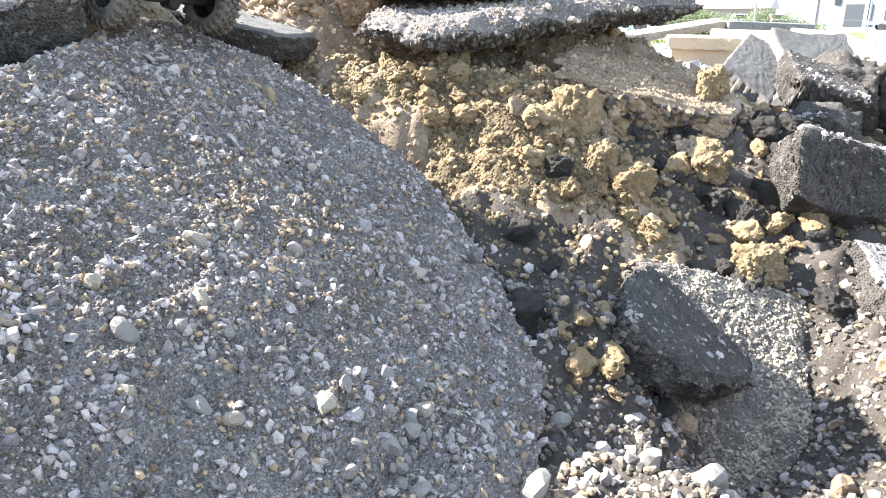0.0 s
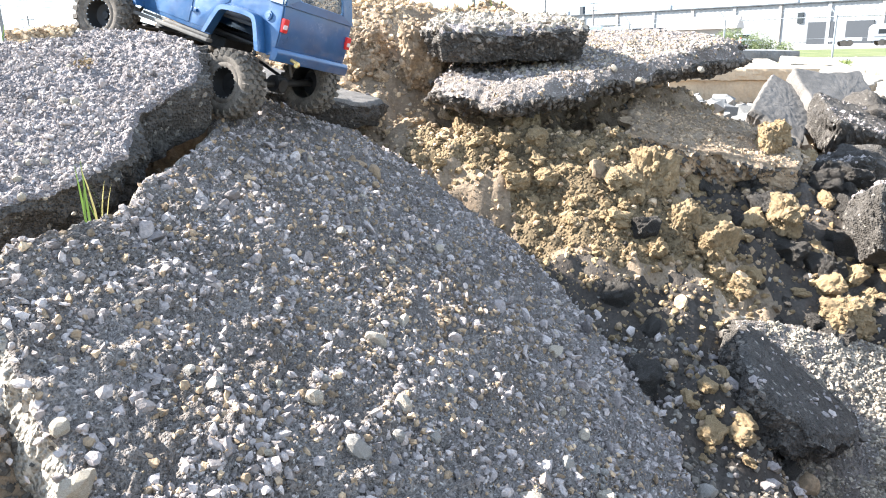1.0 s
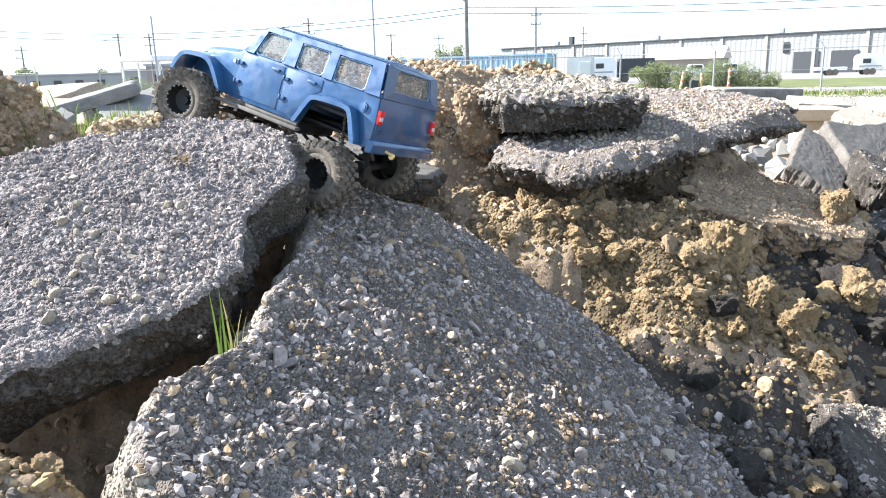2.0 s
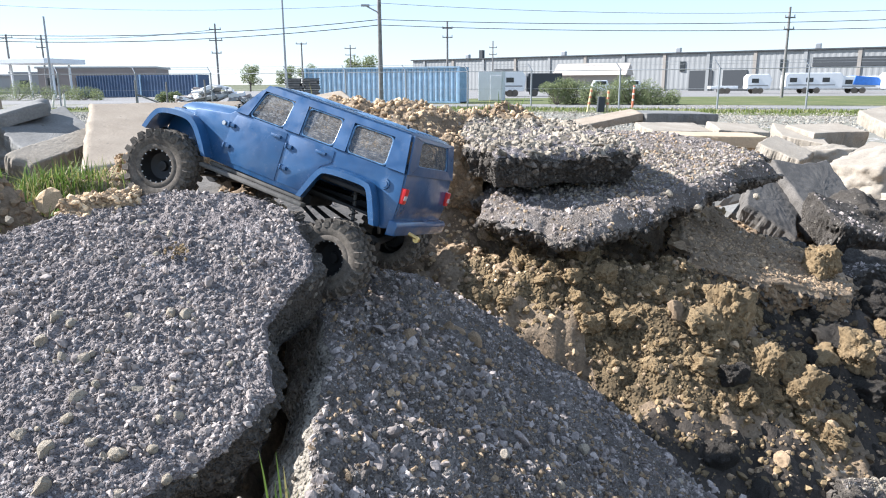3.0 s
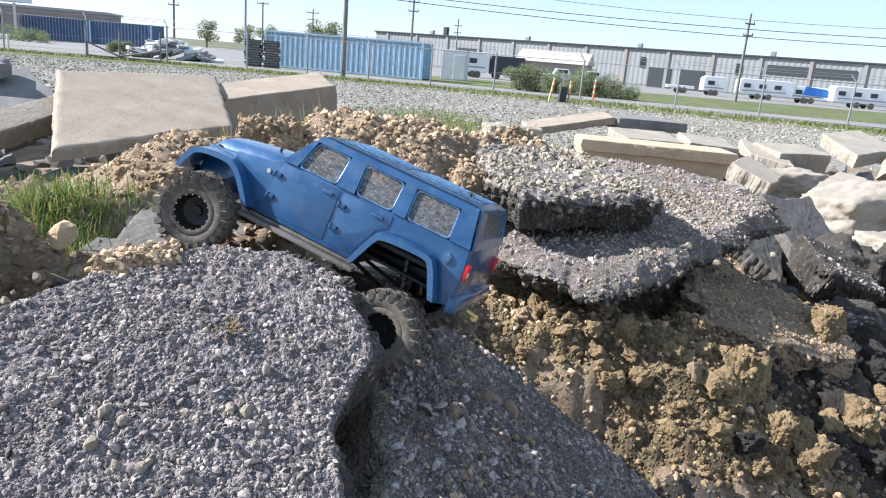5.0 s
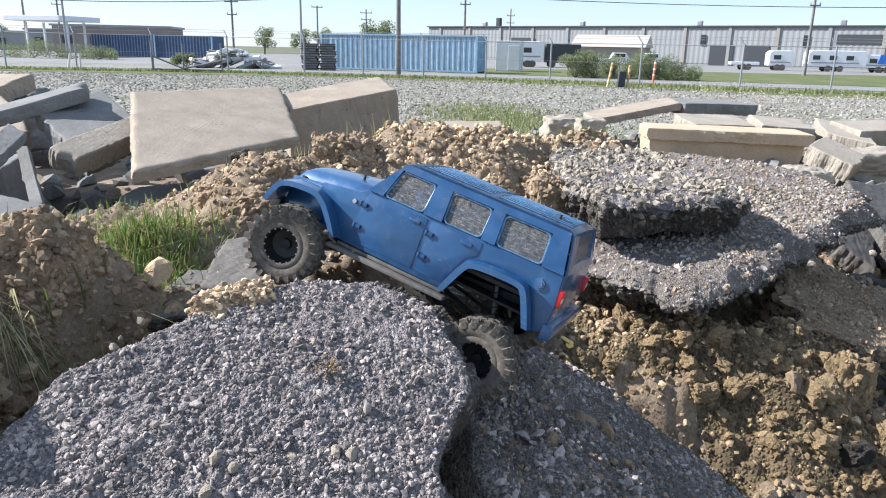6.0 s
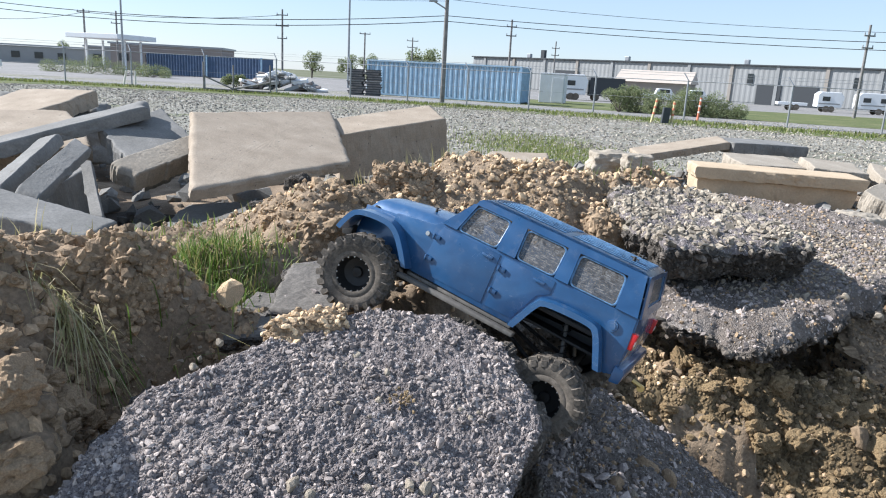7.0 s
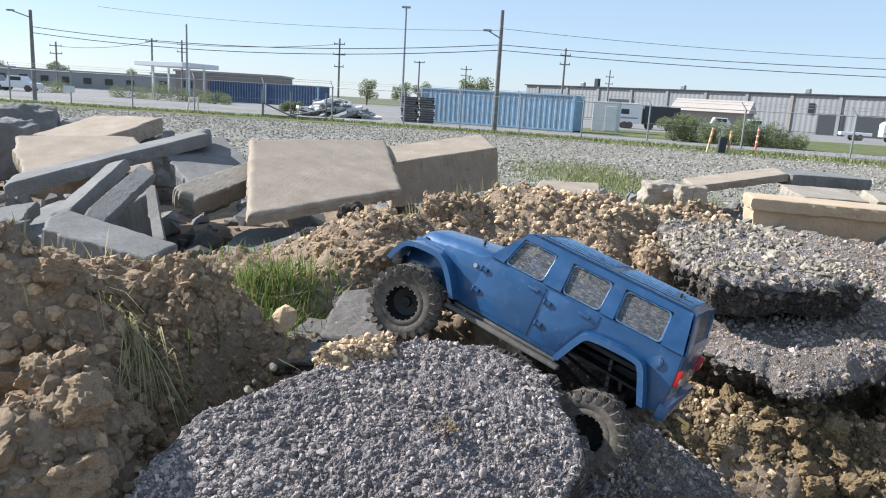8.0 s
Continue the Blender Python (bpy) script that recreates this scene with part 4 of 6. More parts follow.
for at, size, turn, seed in [((2.35, 3.5, 0.92), (0.34, 0.2, 0.16), (0, -8, 15), 111), ((2.2, 3.0, 0.83), (0.24, 0.16, 0.11), (0, 0, 10), 112), ((1.7, 2.75, 0.8), (0.2, 0.15, 0.13), (0, 0, 30), 113), ((2.0, 4.2, 0.85), (0.16, 0.14, 0.12), (0, 0, 0), 114),
                             ((3.0, 4.9, 0.85), (0.3, 0.2, 0.13), (0, 0, 0), 115), ((1.45, 6.3, 0.95), (0.14, 0.12, 0.1), (0, 0, 0), 116), ((1.3, 6.6, 0.93), (0.2, 0.14, 0.11), (0, 0, 0), 117), ((-3.1, 6.2, 1.05), (0.3, 0.2, 0.22), (0, 0, 0), 118),
                             ((-4.1, 6.4, 1.1), (0.25, 0.2, 0.3), (0, 0, 30), 119), ((-4.0, 5.9, 1.05), (0.22, 0.2, 0.25), (0, 0, 60), 120), ((-3.6, 6.6, 1.05), (0.3, 0.25, 0.25), (0, 0, 10), 121), ((-2.8, 5.9, 1.0), (0.3, 0.2, 0.2), (0, 0, 40), 122),
                             ((-2.45, 3.1, 0.95), (0.14, 0.12, 0.12), (0, 0, 0), 123), ((-1.0, 5.6, 1.0), (0.2, 0.14, 0.12), (0, 0, 0), 124)]:
    rock("concrete_boulder", "broken pale concrete boulder on the rubble", "concrete boulder", at, size, turn, seed, M_PALECON if at[0] > 0 else M_CONCRETE, "broken concrete boulders", square=0.75, rough=0.16, grain=0.025, coarse=True)

# ---- loose stones ----


def stones_on_ground(name, label, n, box, size, mat, seed, power=3.0, fine=False, drop=0.25, mounds=None):
    """Loose stones strewn over a stretch of the ground, one sheet of stuff."""
    g = np.random.RandomState(seed)
    x, y = g.uniform(box[0], box[1], n), g.uniform(box[2], box[3], n)
    s = size[0] + (size[1] - size[0]) * g.uniform(0, 1, n) ** power
    if mounds:
        keep = np.exp(-((x - mounds[0]) / mounds[2]) ** 2 - ((y - mounds[1]) / mounds[3]) ** 2) > g.uniform(0, 1, n)
        x, y, s = x[keep], y[keep], s[keep]
    z = ground_height(x, y) + s * drop
    return tagged(new(name, many_stones(name, np.c_[x, y, z], s, mat, seed, fine)), label, "stones", kind="stuff")


stones_on_ground("gravel_stones", "small brown stones and earth crumbs over the heap", 30000, (-1.6, 1.3, 0.3, 2.8), (0.0015, 0.009), M_CLOD, 201, power=4.0)
stones_on_ground("gravel_stones", "tan pebbles on the crest of the dirt ridge", 32000, (-1.3, 0.9, 1.5, 3.0), (0.002, 0.011), M_TAN, 202, mounds=(-0.35, 2.15, 0.6, 0.38), power=3.5)
stones_on_ground("gravel_stones", "larger tan stones on the dirt ridge", 1500, (-1.2, 0.9, 1.6, 3.0), (0.004, 0.013), M_TAN, 209, mounds=(-0.3, 2.15, 0.55, 0.36), power=3, fine=True)
stones_on_ground("gravel_stones", "ochre crumbs down the slope of the hollow", 18000, (-0.4, 0.9, 1.0, 1.95), (0.0018, 0.010), M_OCHRE, 203, mounds=(0.15, 1.55, 0.38, 0.26), power=4)
stones_on_ground("gravel_stones", "grey and pale gravel at the bottom of the hollow", 2500, (0.05, 1.0, 0.45, 1.25), (0.002, 0.012), M_PEBBLE, 204, power=3, drop=0.3)
stones_on_ground("gravel_stones", "darker gravel at the bottom of the hollow", 8000, (0.05, 1.0, 0.45, 1.25), (0.0015, 0.009), M_DARKSTONE, 213, power=3, drop=0.3)
stones_on_ground("gravel_stones", "earth lumps on the heap", 380, (-1.7, 1.4, 0.3, 2.9), (0.007, 0.026), M_CLOD, 205, power=3.5, fine=True)
stones_on_ground("gravel_stones", "crumbs and small stones down the earth mound", 9000, (-1.65, -0.95, 0.9, 1.5), (0.002, 0.013), M_CLOD, 208, power=3.5)
stones_on_ground("earth_crumbs", "yellowish earth crumbs below the tilted slab", 2200, (-1.05, -0.6, 0.58, 0.76), (0.0015, 0.009), M_OCHRE, 212, power=3)
stones_on_ground("gravel_stones", "grey gravel at the foot of the tilted slab", 9000, (-0.95, -0.5, 0.42, 0.6), (0.0012, 0.006), M_DARKSTONE, 211, power=3)
stones_on_ground("gravel_stones", "broken stones around the slabs", 2500, (-4.5, 5.0, 2.6, 9.0), (0.02, 0.11), M_CONCRETE, 206, power=3, fine=False)
stones_on_ground("gravel_stones", "pale gravel lying on the yard", 26000, (-9, 12, 7.5, 20), (0.010, 0.045), M_GRAVEL_STONE, 207, power=3, drop=0.0)
stones_on_ground("gravel_stones", "pale gravel spread over the far yard", 40000, (-28, 24, 18, 42), (0.02, 0.07), M_GRAVEL_STONE, 210, power=2.5, drop=-0.1)

# ---- grass ----


def grass_material(name, green, dry):
    m, nt, b, tc = shader(name, 0.6, 0.0, 0.3)
    g = nt.nodes.new("ShaderNodeNewGeometry")
    nt.links.new(ramp_node(nt, g.outputs["Random Per Island"], [(0.0, green), (0.6, tuple(c * 1.5 for c in green)), (0.85, dry), (1.0, dry)]), b.inputs["Base Color"])
    leaf = nt.nodes.new("ShaderNodeBsdfTranslucent")
    mx = nt.nodes.new("ShaderNodeMixShader")
    mx.inputs[0].default_value = 0.4
    nt.links.new(b.inputs["Base Color"].links[0].from_socket, leaf.inputs[0])
    nt.links.new(b.outputs[0], mx.inputs[1])
    nt.links.new(leaf.outputs[0], mx.inputs[2])
    nt.links.new(mx.outputs[0], nt.nodes["Material Output"].inputs[0])
    return m


M_GRASS = grass_material("grass_blades", (0.095, 0.15, 0.03), (0.34, 0.30, 0.12))
M_DRY = grass_material("dry_grass_blades", (0.27, 0.25, 0.115), (0.50, 0.44, 0.27))
M_MEADOW = grass_material("far_grass", (0.13, 0.16, 0.045), (0.28, 0.27, 0.12))


def blades(name, label, roots, height, mat, seed, width=0.003, droop=0.6, push=(0, 0), hang=0.0, category="grass"):
    """Tapered, bent blades, four segments each, in one sheet of stuff."""
    g = np.random.RandomState(seed)
    n = len(roots)
    h = height * g.uniform(0.45, 1.1, n)
    ang = g.uniform(0, 2 * np.pi, n)
    d = np.stack([np.cos(ang), np.sin(ang)], 1) * g.uniform(0.1, droop, n)[:, None] + np.array(push)
    side = np.stack([-np.sin(ang), np.cos(ang), np.zeros(n)], 1)
    V = []
    for k, w in ((0, 1.0), (0.35, 0.9), (0.7, 0.6), (1.0, 0.08)):
        c = np.c_[roots[:, :2] + d * (h * k ** 1.7)[:, None], roots[:, 2] + h * (k - 0.35 * k * k * np.linalg.norm(d, axis=1) - hang * k * k)]
        for s in (-1, 1):
            V.append(c + side * (s * width * w * 0.5))
    V = np.stack(V, 1)
    f = np.array([[0, 1, 3, 2], [2, 3, 5, 4], [4, 5, 7, 6]])
    F = (f[None] + (np.arange(n) * 8)[:, None, None]).reshape(-1, 4)
    return tagged(new(name, mesh_from(name, V.reshape(-1, 3), F, [mat])), label, category, kind="stuff")


def tuft(name, label, cx, cy, rx, ry, n, height, mat, seed, **kw):
    g = np.random.RandomState(seed)
    x, y = cx + rx * g.normal(size=n) * 0.5, cy + ry * g.normal(size=n) * 0.5
    return blades(name, label, np.c_[x, y, ground_height(x, y) - 0.005], height, mat, seed, **kw)


tuft("grass", "bright green grass growing between the earth clods", -1.08, 1.66, 0.17, 0.18, 2200, 0.062, M_GRASS, 301, droop=1.0, width=0.0024)
tuft("grass", "long green grass blades hanging over a dark hollow", -1.06, 1.5, 0.12, 0.1, 90, 0.12, M_GRASS, 302, droop=1.1, hang=0.3)
gh = np.random.RandomState(303)
for hank in range(7):
    hx, hy = -1.225 + 0.016 * hank + 0.009 * gh.normal(size=46), 1.285 - 0.003 * hank + 0.014 * gh.normal(size=46)
    hz = np.maximum(1.252 - 0.006 * hank + 0.012 * gh.normal(size=46), ground_height(hx, hy) - 0.004)
    blades("grass", "long dry grass hanging down the side of the earth mound", np.c_[hx, hy, hz], 0.115, M_DRY, 320 + hank, width=0.0019, droop=0.9, push=(0.1 + 0.14 * (hank % 4), -0.62), hang=1.0 + 0.14 * (hank % 3))
hx, hy = -1.135 + 0.02 * gh.normal(size=60), 1.30 + 0.012 * gh.normal(size=60)
blades("grass", "green grass sprouting low on the earth mound", np.c_[hx, hy, 1.185 + 0.01 * gh.normal(size=60)], 0.11, M_GRASS, 311, width=0.0022, droop=0.5, push=(0.5, -0.35), hang=1.2)
tuft("grass", "long curved green blades over the hollow beside the mound", -1.03, 1.36, 0.07, 0.09, 34, 0.14, M_GRASS, 312, droop=1.3, width=0.0022, hang=0.25)
gs = np.random.RandomState(313)
gu = plane_pose(-0.85, 1.02, 1.18, -0.03, 0.47)
spot = np.array([gu @ Vector((0.12 + 0.007 * gs.normal(), 0.118 + 0.007 * gs.normal(), 0.002)) for _ in range(40)])
tagged(new("clay_crumbs", many_stones("clay_crumbs", spot, gs.uniform(0.001, 0.0026, 40), M_OCHRE, 313)), "small patch of ochre clay crumbs on the grey slab", "clay crumbs", kind="stuff")
tuft("grass", "dry grass on the earth mound", -1.3, 1.5, 0.3, 0.3, 500, 0.06, M_DRY, 304)
tuft("grass", "thin grass on the dirt ridge", -0.2, 2.45, 0.25, 0.15, 350, 0.05, M_GRASS, 305)
tuft("grass", "dry grass stalks on the dirt ridge", -0.75, 2.3, 0.15, 0.12, 160, 0.08, M_DRY, 306)
gx0 = np.random.RandomState(307)
blades("grass", "green blades growing in the gap between two slabs", np.c_[-0.59 + 0.006 * gx0.normal(size=9), 0.785 + 0.006 * gx0.normal(size=9), np.full(9, 1.045)], 0.085, M_GRASS, 307, droop=0.25, width=0.0028)
tuft("grass", "green grass behind the slabs of the heap", -1.5, 2.3, 0.4, 0.4, 900, 0.05, M_GRASS, 308)
tuft("grass", "grass patch at the edge of the gravel yard", 3.2, 17.0, 1.9, 5.0, 4500, 0.12, M_MEADOW, 309, width=0.02)
tuft("grass", "grass patch at the edge of the gravel yard", -4.5, 14, 4.0, 4.0, 1800, 0.1, M_MEADOW, 310, width=0.02)

# ---- the toy truck: x ahead, y to its left, z up, from the belt line ----


def truck_paint():
    m, nt, b, tc = shader("scuffed_blue_body_paint", 0.34, 0.15, 0.5)
    co = tc.outputs["Object"]
    base = ramp_node(nt, noise_node(nt, co, 18, 4), [(0.3, (0.008, 0.05, 0.135)), (0.7, (0.015, 0.085, 0.21))])
    dust = ramp_node(nt, noise_node(nt, co, 55, 8, 0.75), [(0.56, (0, 0, 0)), (0.82, (0.36, 0.36, 0.36))])
    col = mix_node(nt, dust, base, (0.26, 0.27, 0.28))
    scratch = cells_node(nt, co, 120, "DISTANCE_TO_EDGE")
    lines = ramp_node(nt, scratch.outputs[0], [(0.0, (0.35, 0.35, 0.35)), (0.03, (0, 0, 0))])
    pick = ramp_node(nt, noise_node(nt, co, 30, 3), [(0.62, (0, 0, 0)), (0.7, (1, 1, 1))])
    col = mix_node(nt, mix_node(nt, 1.0, lines, pick, "MULTIPLY"), col, (0.45, 0.5, 0.56))
    nt.links.new(col, b.inputs["Base Color"])
    b.inputs["Coat Weight"].default_value, b.inputs["Coat Roughness"].default_value = 0.8, 0.12
    nt.links.new(ramp_node(nt, noise_node(nt, co, 40, 6), [(0.3, (0.25, 0.25, 0.25)), (0.75, (0.6, 0.6, 0.6))]), b.inputs["Roughness"])
    return m


M_BLUE = truck_paint()
# Scuffed edge paint, paled to carry the highlights on lips and ribs.
M_LIP = plain("scuffed_highlight_blue_edge", (0.09, 0.19, 0.33), 0.3, wear=0.6, scale=120, spec=0.6)
M_TYRE = grainy("dusty_black_rubber", [(0.3, (0.08, 0.071, 0.06)), (0.7, (0.195, 0.168, 0.137))], 30, 260, rough=0.9, relief=0.0006)
M_RIM = plain("black_rim_plastic", (0.018, 0.017, 0.016), 0.5, wear=0.3)
M_BOLT = plain("bright_steel_screws", (0.55, 0.53, 0.5), 0.35, 0.9)
M_BLACK = plain("black_chassis_plastic", (0.022, 0.021, 0.02), 0.6, wear=0.4, scale=60)
M_DUSTY = plain("dust_grey_plastic", (0.13, 0.12, 0.105), 0.8, wear=0.35, scale=70)
M_BRASS = plain("brass_fitting", (0.6, 0.42, 0.16), 0.35, 0.9)
M_RED = plain("red_lamp_plastic", (0.55, 0.02, 0.02), 0.3, wear=0.1)
M_WHITE = plain("white_lamp_plastic", (0.6, 0.5, 0.48), 0.3, wear=0.1)


def dusty_pane():
    """Clear plastic, scratched and clouded with dust."""
    m, nt, b, tc = shader("dusty_clear_plastic", 0.25, 0.0, 0.5)
    co = tc.outputs["Object"]
    clear = nt.nodes.new("ShaderNodeBsdfTransparent")
    clear.inputs[0].default_value = (0.75, 0.76, 0.75, 1)
    nt.links.new(ramp_node(nt, noise_node(nt, co, 190, 6, 0.75), [(0.3, (0.14, 0.135, 0.13)), (0.75, (0.30, 0.295, 0.285))]), b.inputs["Base Color"])
    fac = ramp_node(nt, noise_node(nt, co, 220, 8, 0.85), [(0.4, (0.2, 0.2, 0.2)), (0.62, (0.75, 0.75, 0.75))])
    turn = nt.nodes.new("ShaderNodeMapping")
    turn.inputs["Rotation"].default_value = (0.3, 0.7, 0.2)
    turn.inputs["Scale"].default_value = (1.0, 1.0, 7.0)
    nt.links.new(co, turn.inputs["Vector"])
    streak = ramp_node(nt, noise_node(nt, turn.outputs[0], 110, 3, 0.6), [(0.56, (0, 0, 0)), (0.64, (0.6, 0.6, 0.6))])
    fac = mix_node(nt, 1.0, fac, streak, "ADD")
    mx = nt.nodes.new("ShaderNodeMixShader")
    nt.links.new(fac, mx.inputs[0])
    nt.links.new(clear.outputs[0], mx.inputs[1])
    nt.links.new(b.outputs[0], mx.inputs[2])
    nt.links.new(mx.outputs[0], nt.nodes["Material Output"].inputs[0])
    return m


M_PANE = dusty_pane()
TRUCK = Matrix(((-0.801, -0.5016, 0.3269, -0.4636), (0.5301, -0.8479, -0.0021, 1.211), (0.2782, 0.1717, 0.9451, 1.3144), (0, 0, 0, 1)))
truck = thing("toy_truck", "blue scale-model off-road truck with scuffed paint climbing over a slab", "toy truck", TRUCK)
MID = -0.09


def shade_smooth(bm, angle=40):
    for f in bm.faces:
        f.smooth = True
    for e in bm.edges:
        if len(e.link_faces) == 2 and e.calc_face_angle(0) > radians(angle):
            e.smooth = False


def tpart(name, bm, mat, parent=None, label=""):
    bmesh.ops.recalc_face_normals(bm, faces=bm.faces[:])
    shade_smooth(bm)
    return part(name, bm, mat, parent or truck, label)


def prism(profile, y0, y1, bevel=0.0):
    """A side profile of (x, z) pulled from y0 to y1."""
    bm = bmesh.new()
    f = bm.faces.new([bm.verts.new((x, y0, z)) for x, z in profile])
    r = bmesh.ops.extrude_face_region(bm, geom=[f])
    for v in r["geom"]:
        if isinstance(v, bmesh.types.BMVert):
            v.co.y = y1
    bmesh.ops.recalc_face_normals(bm, faces=bm.faces[:])
    if bevel:
        es = [e for e in bm.edges if len(e.link_faces) == 2 and e.calc_face_angle(0) > 0.6]
        bmesh.ops.bevel(bm, geom=es, offset=bevel, segments=2, affect="EDGES", profile=0.6)
    return bm


REAR_ARCH = [(0.111, -0.081), (0.093, -0.042), (0.083, -0.031), (0.016, -0.029), (0.006, -0.037), (-0.012, -0.080)]
FRONT_ARCH = [(0.408, -0.071), (0.399, -0.050), (0.386, -0.035), (0.336, -0.030), (0.318, -0.038), (0.302, -0.056), (0.286, -0.079)]


def side_panel(y, thick):
    """The lower body side with both wheel arches cut out."""
    prof = [(-0.033, -0.078), (-0.034, -0.04), (-0.03, 0.0), (0.264, 0.0), (0.272, -0.006), (0.334, -0.016), (0.336, -0.030), (0.318, -0.038), (0.302, -0.056), (0.286, -0.082), (0.113, -0.084)] + REAR_ARCH + [(-0.02, -0.082)]
    return prism(prof, y, y - thick, 0.0012)


for y, s in ((0.0, 1), (2 * MID, -1)):
    tpart("side_panel", side_panel(y, 0.004 * s), M_BLUE)
tpart("tailgate", prism([(-0.034, -0.07), (-0.036, -0.04), (-0.032, 0.0), (-0.027, 0.0), (-0.031, -0.07)], -0.003, 2 * MID + 0.003, 0.001), M_BLUE)
tpart("floor_pan", box_bm(0.28, 0.17, 0.006, 0.001, (0.12, MID, -0.045)), M_BLACK)


def pillar_quad(a, b, c, d, thick):
    """A four-cornered panel with thickness, pulled inwards."""
    n = (Vector(b) - Vector(a)).cross(Vector(c) - Vector(a)).normalized() * thick
    bm = bmesh.new()
    lo = [bm.verts.new(p) for p in (a, b, c, d)]
    hi = [bm.verts.new(Vector(p) + n) for p in (a, b, c, d)]
    bm.faces.new(lo)
    bm.faces.new(hi[::-1])
    for i in range(4):
        bm.faces.new((lo[i], lo[(i + 1) % 4], hi[(i + 1) % 4], hi[i]))
    return bm


def merge(*bms):
    out = bmesh.new()
    for b in bms:
        me = bpy.data.meshes.new("tmp")
        b.to_mesh(me)
        b.free()
        out.from_mesh(me)
        bpy.data.meshes.remove(me)
    return out


def upper_y(z, near):
    """Where the leaning cabin side stands at a height."""
    y = -0.22 * max(z, 0)
    return y if near else 2 * MID - y


WINDOWS = [(0.000, 0.067, 0.0035, 0.070), (0.0873, 0.146, 0.0873, 0.1485), (0.1746, 0.2385, 0.172, 0.226)]


def rounded(a, b, c, d, r, k=5):
    """A closed outline through four corners, rounded."""
    pts, cs = [], [Vector(p) for p in (a, b, c, d)]
    for i in range(4):
        p, q, n = cs[i], cs[i - 1], cs[(i + 1) % 4]
        u, v = p + (q - p).normalized() * r, p + (n - p).normalized() * r
        for j in range(k):
            t = j / (k - 1)
            pts.append(u * (1 - t) ** 2 + p * 2 * t * (1 - t) + v * t * t)
    return pts


def ring(outline, normal, width, proud):
    """A raised lip along a closed outline."""
    n = Vector(normal).normalized()
    mid = sum(outline, Vector()) / len(outline)
    bm = bmesh.new()
    rows = []
    for f, h in ((1 - width, -0.001), (1 - width, proud * 0.8), (1 - width * 0.4, proud), (1 + width * 0.6, proud * 0.7), (1 + width, -0.001)):
        rows.append([bm.verts.new(mid + (p - mid) * f + n * h) for p in outline])
    m = len(outline)
    for a, b in zip(rows, rows[1:]):
        for i in range(m):
            bm.faces.new((a[i], a[(i + 1) % m], b[(i + 1) % m], b[i]))
    return bm


def pane(outline, name, y_in):
    bm = bmesh.new()
    bm.faces.new([bm.verts.new(p + y_in) for p in outline])
    bmesh.ops.triangulate(bm, faces=bm.faces[:])
    ob = part(name, bm, M_PANE, truck, "scratched dusty clear plastic pane")
    return ob


ZT, ZR = 0.0425, 0.052
for near in (True, False):
    s = 1 if near else -1

    def P(x, z, near=near):
        return (x, upper_y(z, near), z)
    bits = []
    xs_b = [-0.030, 0.000, 0.067, 0.0873, 0.146, 0.1746, 0.2385, 0.262]
    xs_t = [-0.020, 0.0035, 0.070, 0.0873, 0.1485, 0.172, 0.226, 0.232]
    for i in (0, 2, 4, 6):
        q = (P(xs_b[i], 0), P(xs_b[i + 1], 0), P(xs_t[i + 1], ZT), P(xs_t[i], ZT))
        bits.append(pillar_quad(*q, 0.003 * (-s)))
    bits.append(pillar_quad(P(-0.020, ZT), P(0.230, ZT), P(0.224, ZR), P(-0.018, ZR), 0.003 * (-s)))
    tpart("cabin_side", merge(*bits), M_BLUE)
    for b0, b1, t0, t1 in WINDOWS:
        o = rounded(P(b0 + 0.001, 0.001), P(b1 - 0.001, 0.001), P(t1 - 0.001, ZT - 0.001), P(t0 + 0.001, ZT - 0.001), 0.008)
        tpart("window_lip", ring(o, (0, s, 0.22), 0.045, 0.0016), M_LIP, label="worn edge round a window, highlight painted pale")
        pane(o, "window_pane", Vector((0, -0.0012 * s, 0)))

# Windscreen and tailgate window.
F = [(0.262, -0.004, 0.0), (0.262, 2 * MID + 0.004, 0.0), (0.226, 2 * MID + 0.013, 0.05), (0.226, -0.013, 0.05)]
B = [(-0.032, -0.002, 0.0), (-0.032, 2 * MID + 0.002, 0.0), (-0.020, 2 * MID + 0.012, 0.052), (-0.020, -0.012, 0.052)]
for quad, nm, shrink, nrm in ((F, "windscreen_frame", 0.86, (0.8, 0, 0.5)), (B, "tailgate_frame", 0.66, (-1, 0, 0.2))):
    c = sum((Vector(p) for p in quad), Vector()) / 4
    inn = [c + (Vector(p) - c) * shrink for p in quad]
    if nm == "tailgate_frame":
        inn = [p + Vector((0, 0, 0.004)) for p in inn]
    bits = [pillar_quad(quad[i], quad[(i + 1) % 4], inn[(i + 1) % 4], inn[i], 0.0025) for i in range(4)]
    tpart(nm, merge(*bits), M_BLUE)
    o = rounded(*inn, 0.008)
    tpart("window_lip", ring(o, nrm, 0.04, 0.0014), M_LIP, label="worn edge round a window, highlight painted pale")
    pane(o, "window_pane", Vector((0, 0, 0)))

